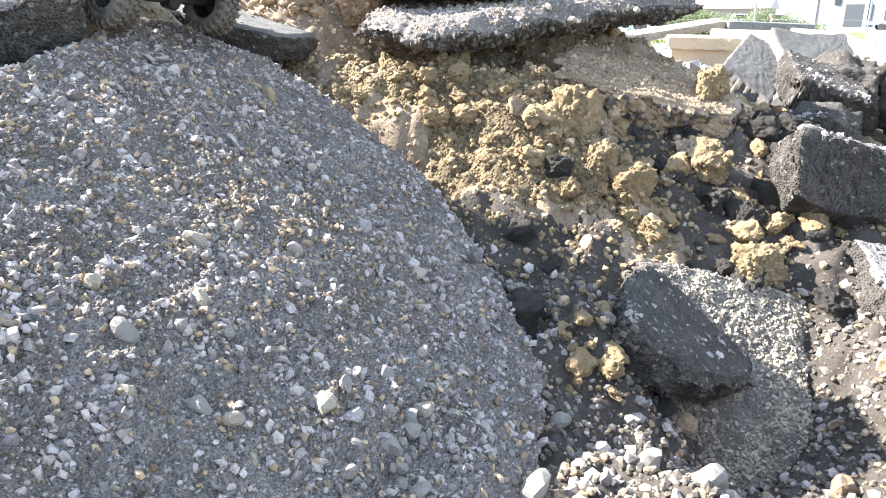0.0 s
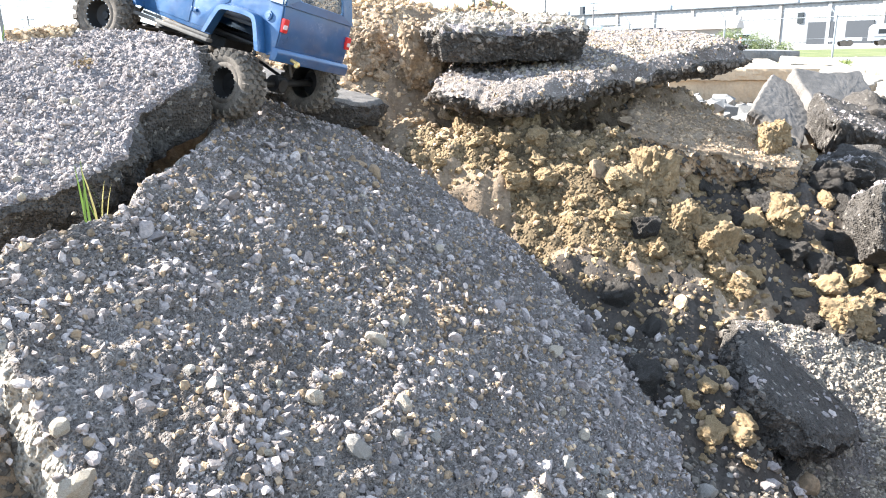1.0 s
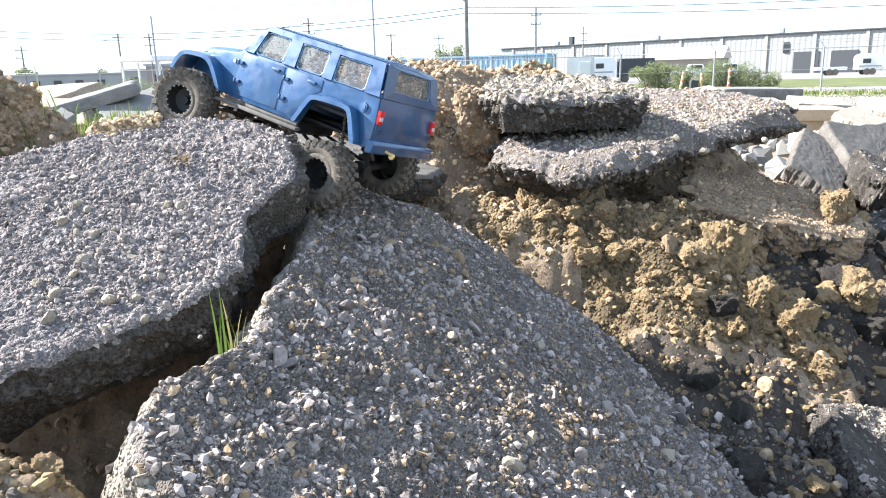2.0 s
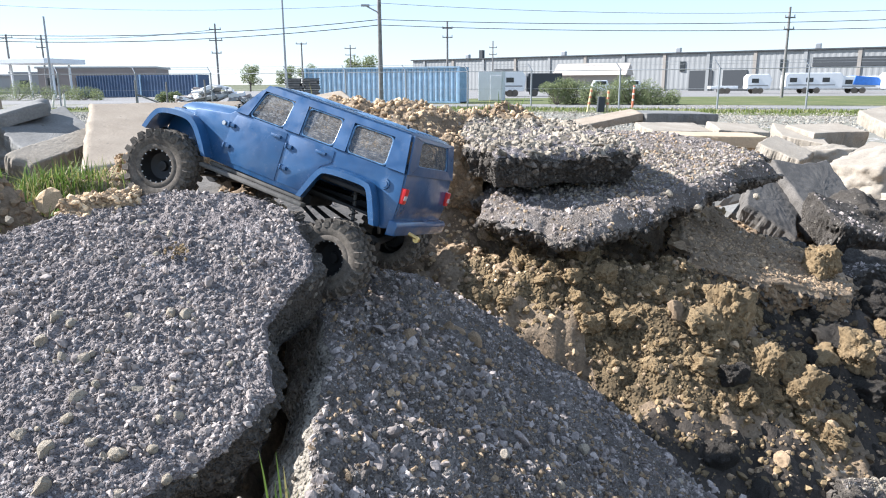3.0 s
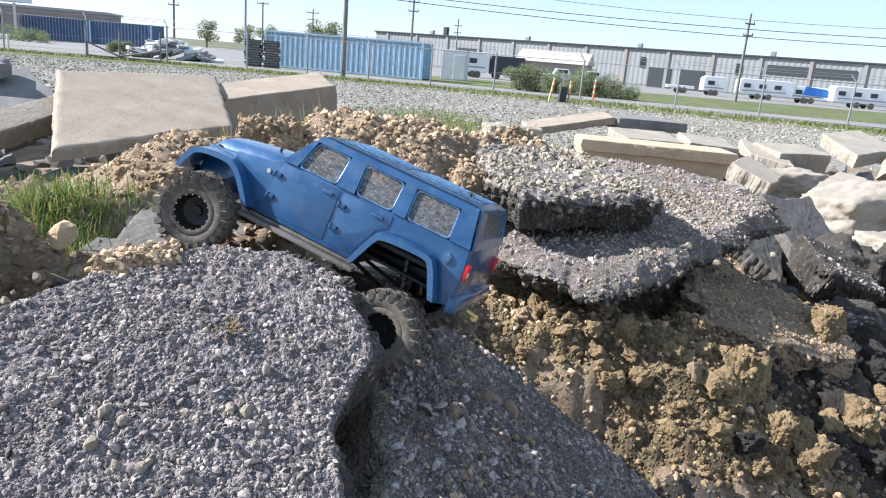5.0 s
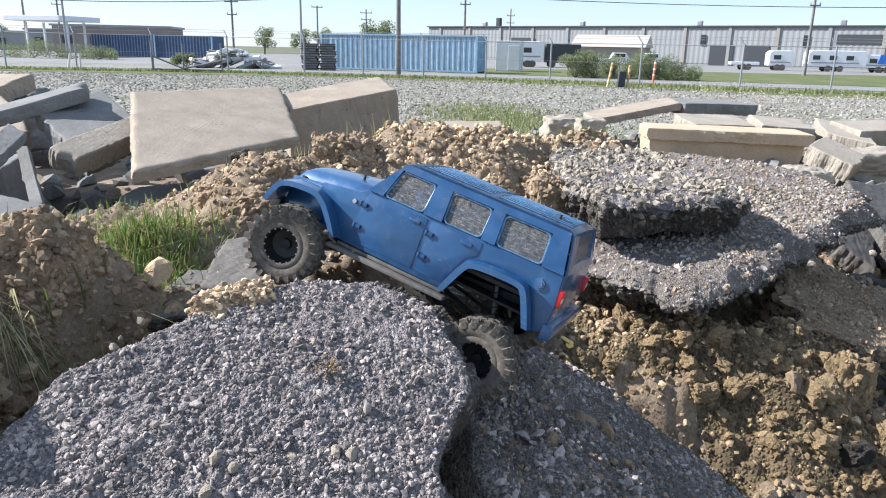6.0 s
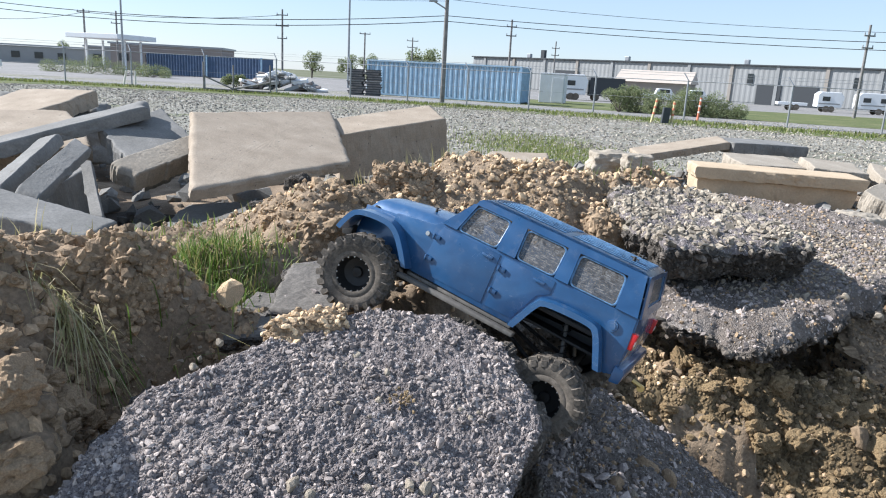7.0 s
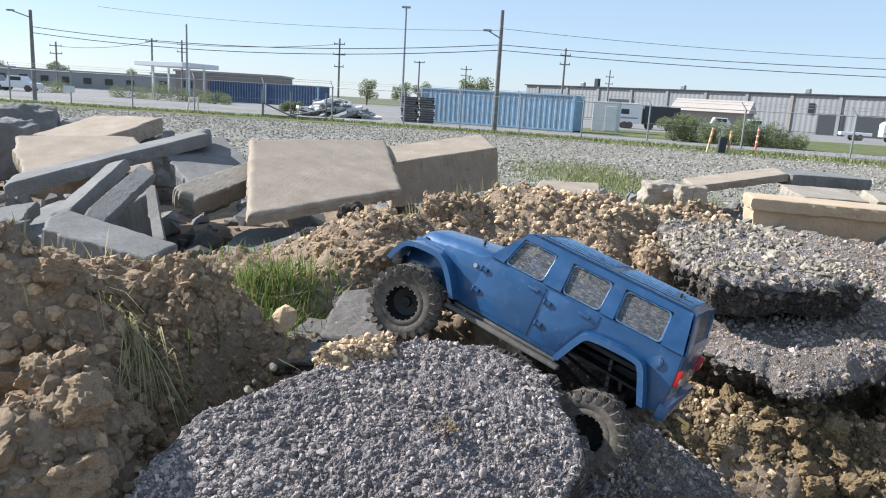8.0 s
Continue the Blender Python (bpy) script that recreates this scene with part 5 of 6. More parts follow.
# Roof with lengthwise ribs, rolled down at its edges.
bm = bmesh.new()
rows = []
NU, NV = 28, 150
for i in range(NU + 1):
    u = i / NU
    x = -0.022 + u * 0.252
    row = []
    for j in range(NV + 1):
        v = j / NV
        y = -0.0095 + v * (2 * MID + 0.019)
        e = min(v, 1 - v)
        z = 0.0545 + 0.004 * (1 - (2 * v - 1) ** 2) - 0.006 * max(0, 1 - e / 0.05) ** 2 - 0.005 * max(0, 1 - u / 0.05) ** 2 - 0.006 * max(0, (u - 0.93) / 0.07) ** 2
        span = (0.04 < u < 0.46) or (0.5 < u < 0.9)
        if 0.12 < v < 0.88 and span:
            k = (v - 0.12) / 0.76 * 10
            z -= 0.0042 * (1 if (k % 1) < 0.4 else 0)
        row.append(bm.verts.new((x, y, z)))
    rows.append(row)
for a, b in zip(rows, rows[1:]):
    for j in range(NV):
        bm.faces.new((a[j], a[j + 1], b[j + 1], b[j]))
bmesh.ops.solidify(bm, geom=bm.faces[:], thickness=0.002)
tpart("roof", bm, M_BLUE, label="ribbed blue roof")
# Thin strips paint a highlight along each rib.
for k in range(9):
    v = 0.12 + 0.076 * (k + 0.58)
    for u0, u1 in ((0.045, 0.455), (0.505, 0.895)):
        tpart("rib_edge", box_bm(0.252 * (u1 - u0), 0.0030, 0.0014, 0.0005, (-0.022 + 0.126 * (u0 + u1), -0.0095 + v * (2 * MID + 0.019), 0.0545 + 0.004 * (1 - (2 * v - 1) ** 2) + 0.0002)), M_LIP, label="highlight painted pale along a roof rib")

# Bonnet, narrowing to the nose, with the nose panel.
bm = bmesh.new()
rows = []
for i in range(15):
    u = i / 14
    x = 0.262 + u * 0.140
    half = 0.082 - 0.024 * u
    row = []
    for j in range(25):
        v = j / 24 * 2 - 1
        z = -0.002 - 0.020 * u ** 1.4 + 0.009 * (1 - v * v) - 0.016 * max(0, abs(v) - 0.82) / 0.18 - (0.014 * max(0, (u - 0.86) / 0.14) ** 2)
        row.append(bm.verts.new((x, MID + v * half, z)))
    rows.append(row)
low = [bm.verts.new((0.404, MID + (j / 24 * 2 - 1) * 0.058, -0.078)) for j in range(25)]
rows.append(low)
for a, b in zip(rows, rows[1:]):
    for j in range(24):
        bm.faces.new((a[j], a[j + 1], b[j + 1], b[j]))
tpart("bonnet", bm, M_BLUE)
for s in (1, -1):
    y = MID + s * 0.088
    bm = pillar_quad((0.27, MID + s * 0.086, -0.01), (0.40, MID + s * 0.058, -0.03), (0.402, MID + s * 0.058, -0.078), (0.286, MID + s * 0.084, -0.08), 0.003 * s)
    tpart("inner_wing", bm, M_BLUE)


def flare(path, y_in, y_out, lip):
    """A wheel-arch flare: a strip along the arch that stands out and turns down."""
    bm = bmesh.new()
    c = Vector((sum(p[0] for p in path) / len(path), sum(p[1] for p in path) / len(path) - 0.03))
    rows = []
    for y, off in ((y_in, 0.005), ((y_in + y_out) / 2, 0.0065), (y_out, 0.004), (y_out, -0.004), (y_out - (y_out - y_in) * 0.12, -0.004), (y_in, 0.0)):
        row = []
        for x, z in path:
            d = (Vector((x, z)) - c).normalized() * off
            row.append(bm.verts.new((x + d.x, y, z + d.y)))
        rows.append(row)
    rows.append(rows[0])
    for a, b in zip(rows, rows[1:]):
        for j in range(len(path) - 1):
            bm.faces.new((a[j], a[j + 1], b[j + 1], b[j]))
    for k in (0, len(path) - 1):
        bm.faces.new([r[k] for r in rows[:-1]])
    return bm


def finer(path):
    """More points along a path, with its corners rounded."""
    for _ in range(2):
        path = [path[0]] + [q for a, b in zip(path, path[1:]) for q in ((a[0] * 0.75 + b[0] * 0.25, a[1] * 0.75 + b[1] * 0.25), (a[0] * 0.25 + b[0] * 0.75, a[1] * 0.25 + b[1] * 0.75))] + [path[-1]]
    return path


tpart("rear_flare", flare(finer(REAR_ARCH), -0.002, 0.017, 0.004), M_BLUE)
tpart("rear_flare", flare(finer(REAR_ARCH), 2 * MID + 0.002, 2 * MID - 0.017, 0.004), M_BLUE)
tpart("front_flare", flare(finer(FRONT_ARCH), -0.03, 0.017, 0.004), M_BLUE)
tpart("front_flare", flare(finer(FRONT_ARCH), 2 * MID + 0.03, 2 * MID - 0.017, 0.004), M_BLUE)

# Doors stand a little proud of the sides.
for y, s in ((0.0, 1), (2 * MID, -1)):
    d1 = prism([(0.166, -0.076), (0.166, -0.004), (0.258, -0.004), (0.264, -0.02), (0.27, -0.076)], y + 0.0011 * s, y - 0.002 * s, 0.0008)
    d2 = prism([(0.119, -0.076), (0.099, -0.032), (0.083, -0.022), (0.083, -0.004), (0.160, -0.004), (0.160, -0.076)], y + 0.0011 * s, y - 0.002 * s, 0.0008)
    for nm, d, hx in (("front_door", d1, 0.182), ("rear_door", d2, 0.103)):
        door = tpart(nm, d, M_BLUE)
        h = box_bm(0.017, 0.004, 0.0045, 0.0012, (hx, y + 0.003 * s, -0.0125))
        tpart("door_handle", h, M_BLUE, door)
        for hz in (-0.021, -0.053):
            x = 0.262 if nm == "front_door" else 0.157
            tpart("hinge", merge(box_bm(0.012, 0.0035, 0.006, 0.001, (x, y + 0.0025 * s, hz)), box_bm(0.003, 0.005, 0.008, 0.001, (x + 0.004, y + 0.003 * s, hz))), M_BLUE, door)
    tpart("rock_slider", merge(box_bm(0.19, 0.014, 0.006, 0.002, (0.2, y + 0.004 * s, -0.093)), box_bm(0.17, 0.006, 0.005, 0.001, (0.2, y - 0.004 * s, -0.087))), M_DUSTY, label="scuffed black side step bar")
    lamp = tpart("tail_lamp", box_bm(0.011, 0.012, 0.022, 0.002, (-0.034, y - 0.007 * s, -0.03)), M_RED, label="red tail lamp")
    tpart("lens", box_bm(0.0112, 0.009, 0.007, 0.001, (-0.0346, y - 0.006 * s, -0.032)), M_WHITE, lamp)


def disc(r, h, at, axis, k=20):
    bm = bmesh.new()
    m = Matrix.Translation(at) @ Vector(axis).to_track_quat("Z", "Y").to_matrix().to_4x4()
    bmesh.ops.create_cone(bm, cap_ends=True, segments=k, radius1=r, radius2=r * 0.92, depth=h, matrix=m)
    return bm


def rod(a, b, r, k=10):
    a, b = Vector(a), Vector(b)
    bm = bmesh.new()
    m = Matrix.Translation((a + b) / 2) @ (b - a).to_track_quat("Z", "Y").to_matrix().to_4x4()
    bmesh.ops.create_cone(bm, cap_ends=True, segments=k, radius1=r, radius2=r, depth=(b - a).length, matrix=m)
    return bm


tpart("fuel_cap", merge(disc(0.008, 0.003, (-0.006, 0.001, -0.022), (0, 1, 0)), disc(0.005, 0.005, (-0.006, 0.001, -0.022), (0, 1, 0))), M_BLUE)
tpart("wing_badge", disc(0.0035, 0.003, (0.277, 0.001, -0.022), (0, 1, 0)), M_BOLT)
tpart("rear_bumper", prism([(-0.030, -0.088), (-0.030, -0.066), (-0.042, -0.066), (-0.045, -0.072), (-0.043, -0.086)], 0.004, 2 * MID - 0.004, 0.002), M_BLUE)
tpart("front_bumper", prism([(0.404, -0.086), (0.404, -0.066), (0.420, -0.066), (0.424, -0.074), (0.420, -0.086)], -0.02, 2 * MID + 0.02, 0.002), M_BLACK)
tpart("tow_shackle", merge(rod((-0.055, -0.02, -0.078), (-0.068, -0.02, -0.08), 0.003), disc(0.005, 0.004, (-0.068, -0.02, -0.082), (0, 1, 0))), M_BRASS)
for x, y, z in ((0.302, MID + 0.035, 0.0), (0.302, MID - 0.035, 0.0), (0.012, MID + 0.035, 0.056), (0.012, MID - 0.035, 0.056)):
    tpart("body_pin", merge(rod((x, y, z - 0.006), (x, y, z + 0.008), 0.0022), rod((x - 0.006, y + 0.003, z + 0.006), (x + 0.006, y - 0.003, z + 0.006), 0.0009)), M_BLACK)
tpart("bonnet_latch", merge(box_bm(0.007, 0.004, 0.010, 0.001, (0.384, MID + 0.059, -0.03))), M_BLACK)

# Wheels.
R, WID = 0.056, 0.046


def tyre_bm():
    """The carcass of a chunky off-road tyre about the y axis."""
    prof = [(0.030, -0.40), (0.034, -0.47), (0.042, -0.5), (0.0485, -0.47), (0.0515, -0.38), (0.0522, 0.0), (0.0515, 0.38), (0.0485, 0.47), (0.042, 0.5), (0.034, 0.47), (0.030, 0.40)]
    bm = bmesh.new()
    K = 60
    rows = [[bm.verts.new((r * math.cos(2 * math.pi * k / K), w * WID, r * math.sin(2 * math.pi * k / K))) for r, w in prof] for k in range(K)]
    for k in range(K):
        a, b = rows[k], rows[(k + 1) % K]
        for j in range(len(prof) - 1):
            bm.faces.new((a[j], a[j + 1], b[j + 1], b[j]))
    return bm


TREAD = []
for w, shift, ln, wd, top in ((0.33, 0.0, 0.0095, 0.30, R), (-0.33, 0.5, 0.0095, 0.30, R), (0.10, 0.5, 0.0085, 0.17, R - 0.0005), (-0.10, 0.0, 0.0085, 0.17, R - 0.0005), (0.47, 0.0, 0.008, 0.10, R - 0.004), (-0.47, 0.5, 0.008, 0.10, R - 0.004)):
    bm = box_bm(0.008, wd * WID, ln)
    for v in bm.verts:
        if v.co.x > 0:
            v.co.y, v.co.z = v.co.y * 0.88, v.co.z * 0.82
    me = bpy.data.meshes.new("tread_block")
    bm.to_mesh(me)
    bm.free()
    me.materials.append(M_TYRE)
    for k in range(22):
        TREAD.append((me, pose(0, 0, 0, 0, -360 * (k + shift) / 22, 0) @ Matrix.Translation((top - 0.004, w * WID, 0)) @ pose(0, 0, 0, 12 if w > 0 else -12)))


def rim_bm(side):
    """A dished rim: barrel, deep centre with spokes, facing +y for side 1."""
    bm = bmesh.new()
    K = 40
    prof = [(0.031, -0.42), (0.0285, -0.30), (0.0285, 0.18), (0.0305, 0.40), (0.0255, 0.42), (0.0245, 0.30), (0.020, 0.05), (0.008, 0.0), (0.007, 0.10), (0.0005, 0.11)]
    rows = [[bm.verts.new((r * math.cos(2 * math.pi * k / K), w * WID * side, r * math.sin(2 * math.pi * k / K))) for r, w in prof] for k in range(K)]
    for k in range(K):
        a, b = rows[k], rows[(k + 1) % K]
        for j in range(len(prof) - 1):
            bm.faces.new((a[j], a[j + 1], b[j + 1], b[j]))
    return bm


def ring_bm(side):
    bm = bmesh.new()
    K = 40
    prof = [(0.0255, 0.40), (0.0255, 0.455), (0.0270, 0.47), (0.0325, 0.47), (0.034, 0.45), (0.034, 0.40)]
    rows = [[bm.verts.new((r * math.cos(2 * math.pi * k / K), w * WID * side, r * math.sin(2 * math.pi * k / K))) for r, w in prof] for k in range(K)]
    for k in range(K):
        a, b = rows[k], rows[(k + 1) % K]
        for j in range(len(prof)):
            bm.faces.new((a[j], a[(j + 1) % len(prof)], b[(j + 1) % len(prof)], b[j]))
    return bm


TYRE_ME, RIM_ME = {}, {}
WHEELS = [(0.032, 0.005, -0.146, 0, 1), (0.044, 2 * MID - 0.020, -0.122, 0, -1), (0.347, 0.022, -0.115, 12, 1), (0.347, 2 * MID - 0.022, -0.125, 12, -1)]
for x, y, z, steer, side in WHEELS:
    rim = tpart("wheel", rim_bm(side), M_RIM, label="black dished wheel")
    rim.matrix_basis = pose(x, y, z, 0, random.uniform(0, 90), 0) if not steer else pose(x, y, z, 0, 0, steer) @ pose(0, 0, 0, 0, random.uniform(0, 90), 0)
    tpart("tyre", tyre_bm(), M_TYRE, rim, "dusty knobbly rubber tyre")
    for me, m in TREAD:
        child("tread_block", me, rim).matrix_basis = m
    tpart("beadlock_ring", ring_bm(side), M_TYRE, rim, "dust-covered bead ring")
    for k in range(16):
        an = 2 * math.pi * k / 16
        tpart("screw", disc(0.0011, 0.002, (0.0245 * math.cos(an), 0.43 * WID * side, 0.0245 * math.sin(an)), (0, side, 0), 6), M_BOLT, rim)

# Chassis, axles, links and dampers.
for s in (1, -1):
    tpart("chassis_rail", prism([(-0.03, -0.075), (-0.03, -0.06), (0.15, -0.07), (0.40, -0.06), (0.40, -0.075), (0.16, -0.088)], MID + s * 0.028, MID + s * 0.024, 0.001), M_BLACK)
tpart("skid_plate", prism([(0.13, -0.10), (0.15, -0.108), (0.22, -0.108), (0.24, -0.10), (0.24, -0.085), (0.13, -0.085)], MID + 0.035, MID - 0.035, 0.003), M_BLACK)
tpart("belly_plate", prism([(-0.03, -0.079), (0.39, -0.071), (0.39, -0.067), (-0.03, -0.075)], MID + 0.058, MID - 0.058, 0.001), M_BLACK)
for i in (0, 2):
    a, b = WHEELS[i], WHEELS[i + 1]
    tpart("axle", merge(rod(a[:3], b[:3], 0.0065, 12), disc(0.016, 0.022, ((a[0] + b[0]) / 2, MID - 0.015, (a[2] + b[2]) / 2), (0, 1, 0)), disc(0.011, 0.03, ((a[0] + b[0]) / 2, MID - 0.015, (a[2] + b[2]) / 2), (1, 0, 0))), M_BLACK)
    for s, wh in ((1, a), (-1, b)):
        top = Vector((wh[0] + (0.03 if i == 0 else -0.03), MID + s * 0.04, -0.035))
        low_end = Vector((wh[0], MID + s * 0.055, wh[2] + 0.004))
        damper = tpart("damper", rod(low_end, top, 0.0028), M_DUSTY, label="slim dusty grey damper")
        cu = bmesh.new()
        axis = (top - low_end)
        q = axis.to_track_quat("Z", "Y")
        prev = None
        turns, seg = 8, 10
        for k in range(turns * seg + 1):
            an = 2 * math.pi * k / seg
            rr = []
            for e in range(5):
                ea = 2 * math.pi * e / 5
                r = 0.0062 + 0.0009 * math.cos(ea)
                pnt = Vector((r * math.cos(an), r * math.sin(an), axis.length * (0.25 + 0.7 * k / (turns * seg)) + 0.0009 * math.sin(ea)))
                rr.append(cu.verts.new(low_end + q @ pnt))
            if prev:
                for e in range(5):
                    cu.faces.new((prev[e], prev[(e + 1) % 5], rr[(e + 1) % 5], rr[e]))
            prev = rr
        tpart("spring", cu, M_BLACK, damper)
        tpart("link_arm", rod((wh[0], MID + s * 0.045, wh[2] - 0.004), (0.19 + (-0.03 if i == 0 else 0.03), MID + s * 0.03, -0.098), 0.003), M_BLACK)
    tpart("drive_shaft", rod((WHEELS[i][0], MID - 0.015, WHEELS[i][2]), (0.19, MID, -0.09), 0.0035), M_BLACK)

# ---- the yard beyond the heap ----


def sheet(name, label, corners, z, mat, category):
    bm = bmesh.new()
    bm.faces.new([bm.verts.new((x, y, z)) for x, y in corners])
    me = bpy.data.meshes.new(name)
    bm.to_mesh(me)
    bm.free()
    me.materials.append(mat)
    return tagged(new(name, me), label, category, kind="structure")


M_ROAD = grainy("pale_worn_road", [(0.3, (0.20, 0.195, 0.185)), (0.7, (0.27, 0.26, 0.25))], 0.2, 4, relief=0.002)
M_TURF = grainy("short_turf", [(0.3, (0.075, 0.10, 0.03)), (0.55, (0.12, 0.135, 0.05)), (0.75, (0.2, 0.19, 0.10))], 0.35, 6, relief=0.01)
M_STEEL = plain("galvanised_steel", (0.32, 0.33, 0.34), 0.5, 0.6)
# Timber colour shifted to grey to include the haze over the poles.
M_POLE = plain("hazed_weathered_timber", (0.2, 0.19, 0.18), 0.9, wear=0.3, scale=3)
M_WALL = plain("grey_metal_wall", (0.28, 0.285, 0.28), 0.7, wear=0.08, scale=0.3)
M_BOX = plain("pale_grey_box_paint", (0.6, 0.61, 0.62), 0.6, wear=0.08, scale=1.0)
M_WALL_DARK = plain("dark_opening", (0.05, 0.055, 0.06), 0.7)
M_ROOF_TAN = plain("tan_metal_roof", (0.46, 0.40, 0.34), 0.6, wear=0.06, scale=0.5)
M_TAN_WALL = plain("tan_metal_wall", (0.30, 0.27, 0.235), 0.7, wear=0.06, scale=0.5)
M_WHITEP = plain("white_vehicle_paint", (0.72, 0.73, 0.73), 0.4, wear=0.05, scale=1)
M_GLASS_DARK = plain("dark_vehicle_glass", (0.02, 0.025, 0.03), 0.1, wear=0.1, spec=0.6)
# Blue greyed so that distance haze is part of the colour.
M_NAVY = plain("hazed_dark_blue_paint", (0.07, 0.11, 0.185), 0.7, wear=0.2, scale=1)
M_TARP = plain("blue_tarpaulin", (0.04, 0.16, 0.5), 0.5, wear=0.15, scale=4)
M_BRICK = plain("dull_brown_wall", (0.25, 0.215, 0.195), 0.85, wear=0.1, scale=0.4)
M_YEL = plain("faded_yellow_paint", (0.6, 0.51, 0.27), 0.6, wear=0.2, scale=12)
M_ORANGE = plain("orange_plastic", (0.6, 0.2, 0.11), 0.6, wear=0.1, scale=12)
M_CREAM = plain("pale_band_paint", (0.7, 0.66, 0.58), 0.6, wear=0.1, scale=12)
M_WIRE = plain("black_cable", (0.03, 0.03, 0.032), 0.7)

sheet("grass_verge", "rough grass verge along the fence", [(-60, 47), (-2.4, 41.5), (9, 36), (17, 29.5), (45, 12), (60, 12), (24, 33), (12, 40.5), (-2.4, 46), (-60, 52)], 0.012, M_TURF, "grass verge")
sheet("road", "pale worn road beyond the fence", [(-120, 52.5), (-2, 46.6), (12, 41.2), (24, 34), (70, 10), (74, 14), (28, 39), (14, 47), (0, 52), (-120, 62)], 0.016, M_ROAD, "road")
sheet("grass_field", "rough grass field between road and lot", [(4, 54), (14, 48), (30, 39), (90, 8), (120, 30), (60, 62), (30, 68), (8, 66)], 0.014, M_TURF, "grass")
sheet("lot", "pale paved lot in front of the warehouse", [(-100, 63), (4, 60), (8, 68), (60, 64), (140, 30), (220, 60), (90, 110), (15, 170), (-100, 140)], 0.008, M_ROAD, "lot")
sheet("grass_far", "distant grass beside the road", [(-120, 40), (-24, 36), (-18, 45), (-60, 54), (-120, 56)], 0.01, M_TURF, "grass")

# Container with its corrugation, corner posts, rails and doors.
cont = thing("shipping_container", "faded light blue corrugated steel shipping container behind the fence", "container", pose(9.3, 51.5, 0.0, 0, 0, 153.5))


def tube(pts, r, k=5):
    """One unbroken thin tube through the points."""
    bm = bmesh.new()
    rings = []
    for i, p in enumerate(pts):
        d = (Vector(pts[min(i + 1, len(pts) - 1)]) - Vector(pts[max(i - 1, 0)])).normalized()
        u = d.cross(Vector((0, 0, 1))).normalized()
        v = u.cross(d)
        rings.append([bm.verts.new(Vector(p) + r * (math.cos(2 * math.pi * e / k) * u + math.sin(2 * math.pi * e / k) * v)) for e in range(k)])
    for a, b in zip(rings, rings[1:]):
        for e in range(k):
            bm.faces.new((a[e], a[(e + 1) % k], b[(e + 1) % k], b[e]))
    return bm


def corrugated(length, height, pitch, depth):
    """A ribbed steel wall in the xz plane, from the origin."""
    bm = bmesh.new()
    n = int(length / pitch)
    pts = []
    for k in range(n):
        x = k * length / n
        p = length / n
        pts += [(x, 0), (x + 0.28 * p, 0), (x + 0.5 * p, depth), (x + 0.78 * p, depth)]
    pts.append((length, 0))
    lo = [bm.verts.new((x, y, 0)) for x, y in pts]
    hi = [bm.verts.new((x, y, height)) for x, y in pts]
    for i in range(len(pts) - 1):
        bm.faces.new((lo[i], lo[i + 1], hi[i + 1], hi[i]))
    return bm


def moved(bm, m):
    bmesh.ops.transform(bm, matrix=m, verts=bm.verts[:])
    return bm


M_CONT_LIGHT = plain("pale_blue_container_paint", (0.25, 0.375, 0.49), 0.6, wear=0.22, scale=2)
M_CONT_PALE = plain("pale_rib_container_paint", (0.48, 0.55, 0.61), 0.65, wear=0.15, scale=3)


def pale_ribs(ob, depth):
    """The ribs that stand proud get the paler paint."""
    ob.data.materials.append(M_CONT_PALE)
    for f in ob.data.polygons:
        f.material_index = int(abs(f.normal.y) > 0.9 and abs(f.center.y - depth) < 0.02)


pale_ribs(part("side_wall", moved(corrugated(12.0, 2.4, 0.4, -0.09), pose(0.1, -0.04, 0.1)), M_CONT_LIGHT, cont), -0.13)
pale_ribs(part("side_wall", moved(corrugated(12.0, 2.4, 0.4, 0.09), pose(0.1, -2.4, 0.1)), M_CONT_LIGHT, cont), -2.4)
part("end_wall", moved(corrugated(2.3, 2.4, 0.28, 0.05), pose(0.05, -2.37, 0.1, 0, 0, 90)), M_CONT_LIGHT, cont)
part("end_wall", moved(corrugated(2.3, 2.4, 0.28, -0.05), pose(12.15, -2.37, 0.1, 0, 0, 90)), M_CONT_LIGHT, cont)
part("roof", box_bm(12.1, 2.36, 0.05, 0.0, (6.1, -1.22, 2.54)), M_CONT_LIGHT, cont)
part("floor", box_bm(12.1, 2.36, 0.12, 0.0, (6.1, -1.22, 0.1)), M_WALL_DARK, cont)
for x in (0.05, 12.15):
    for y in (-0.05, -2.39):
        part("corner_post", box_bm(0.16, 0.16, 2.59, 0.02, (x, y, 1.295)), M_CONT_LIGHT, cont)
for y in (-0.05, -2.39):
    for z in (0.09, 2.53):
        part("rail", box_bm(12.0, 0.1, 0.13, 0.01, (6.1, y, z)), M_CONT_LIGHT, cont)

box2 = thing("storage_box", "pale grey steel storage box beside a container", "storage box", pose(12.3, 58.5, 0, 0, 0, -20))
part("body", box_bm(2.0, 2.2, 2.35, 0.03, (0.9, 1.1, 1.2)), M_BOX, box2)
part("door", box_bm(0.9, 0.03, 1.9, 0.01, (1.35, -0.012, 1.05)), M_BOX, box2)

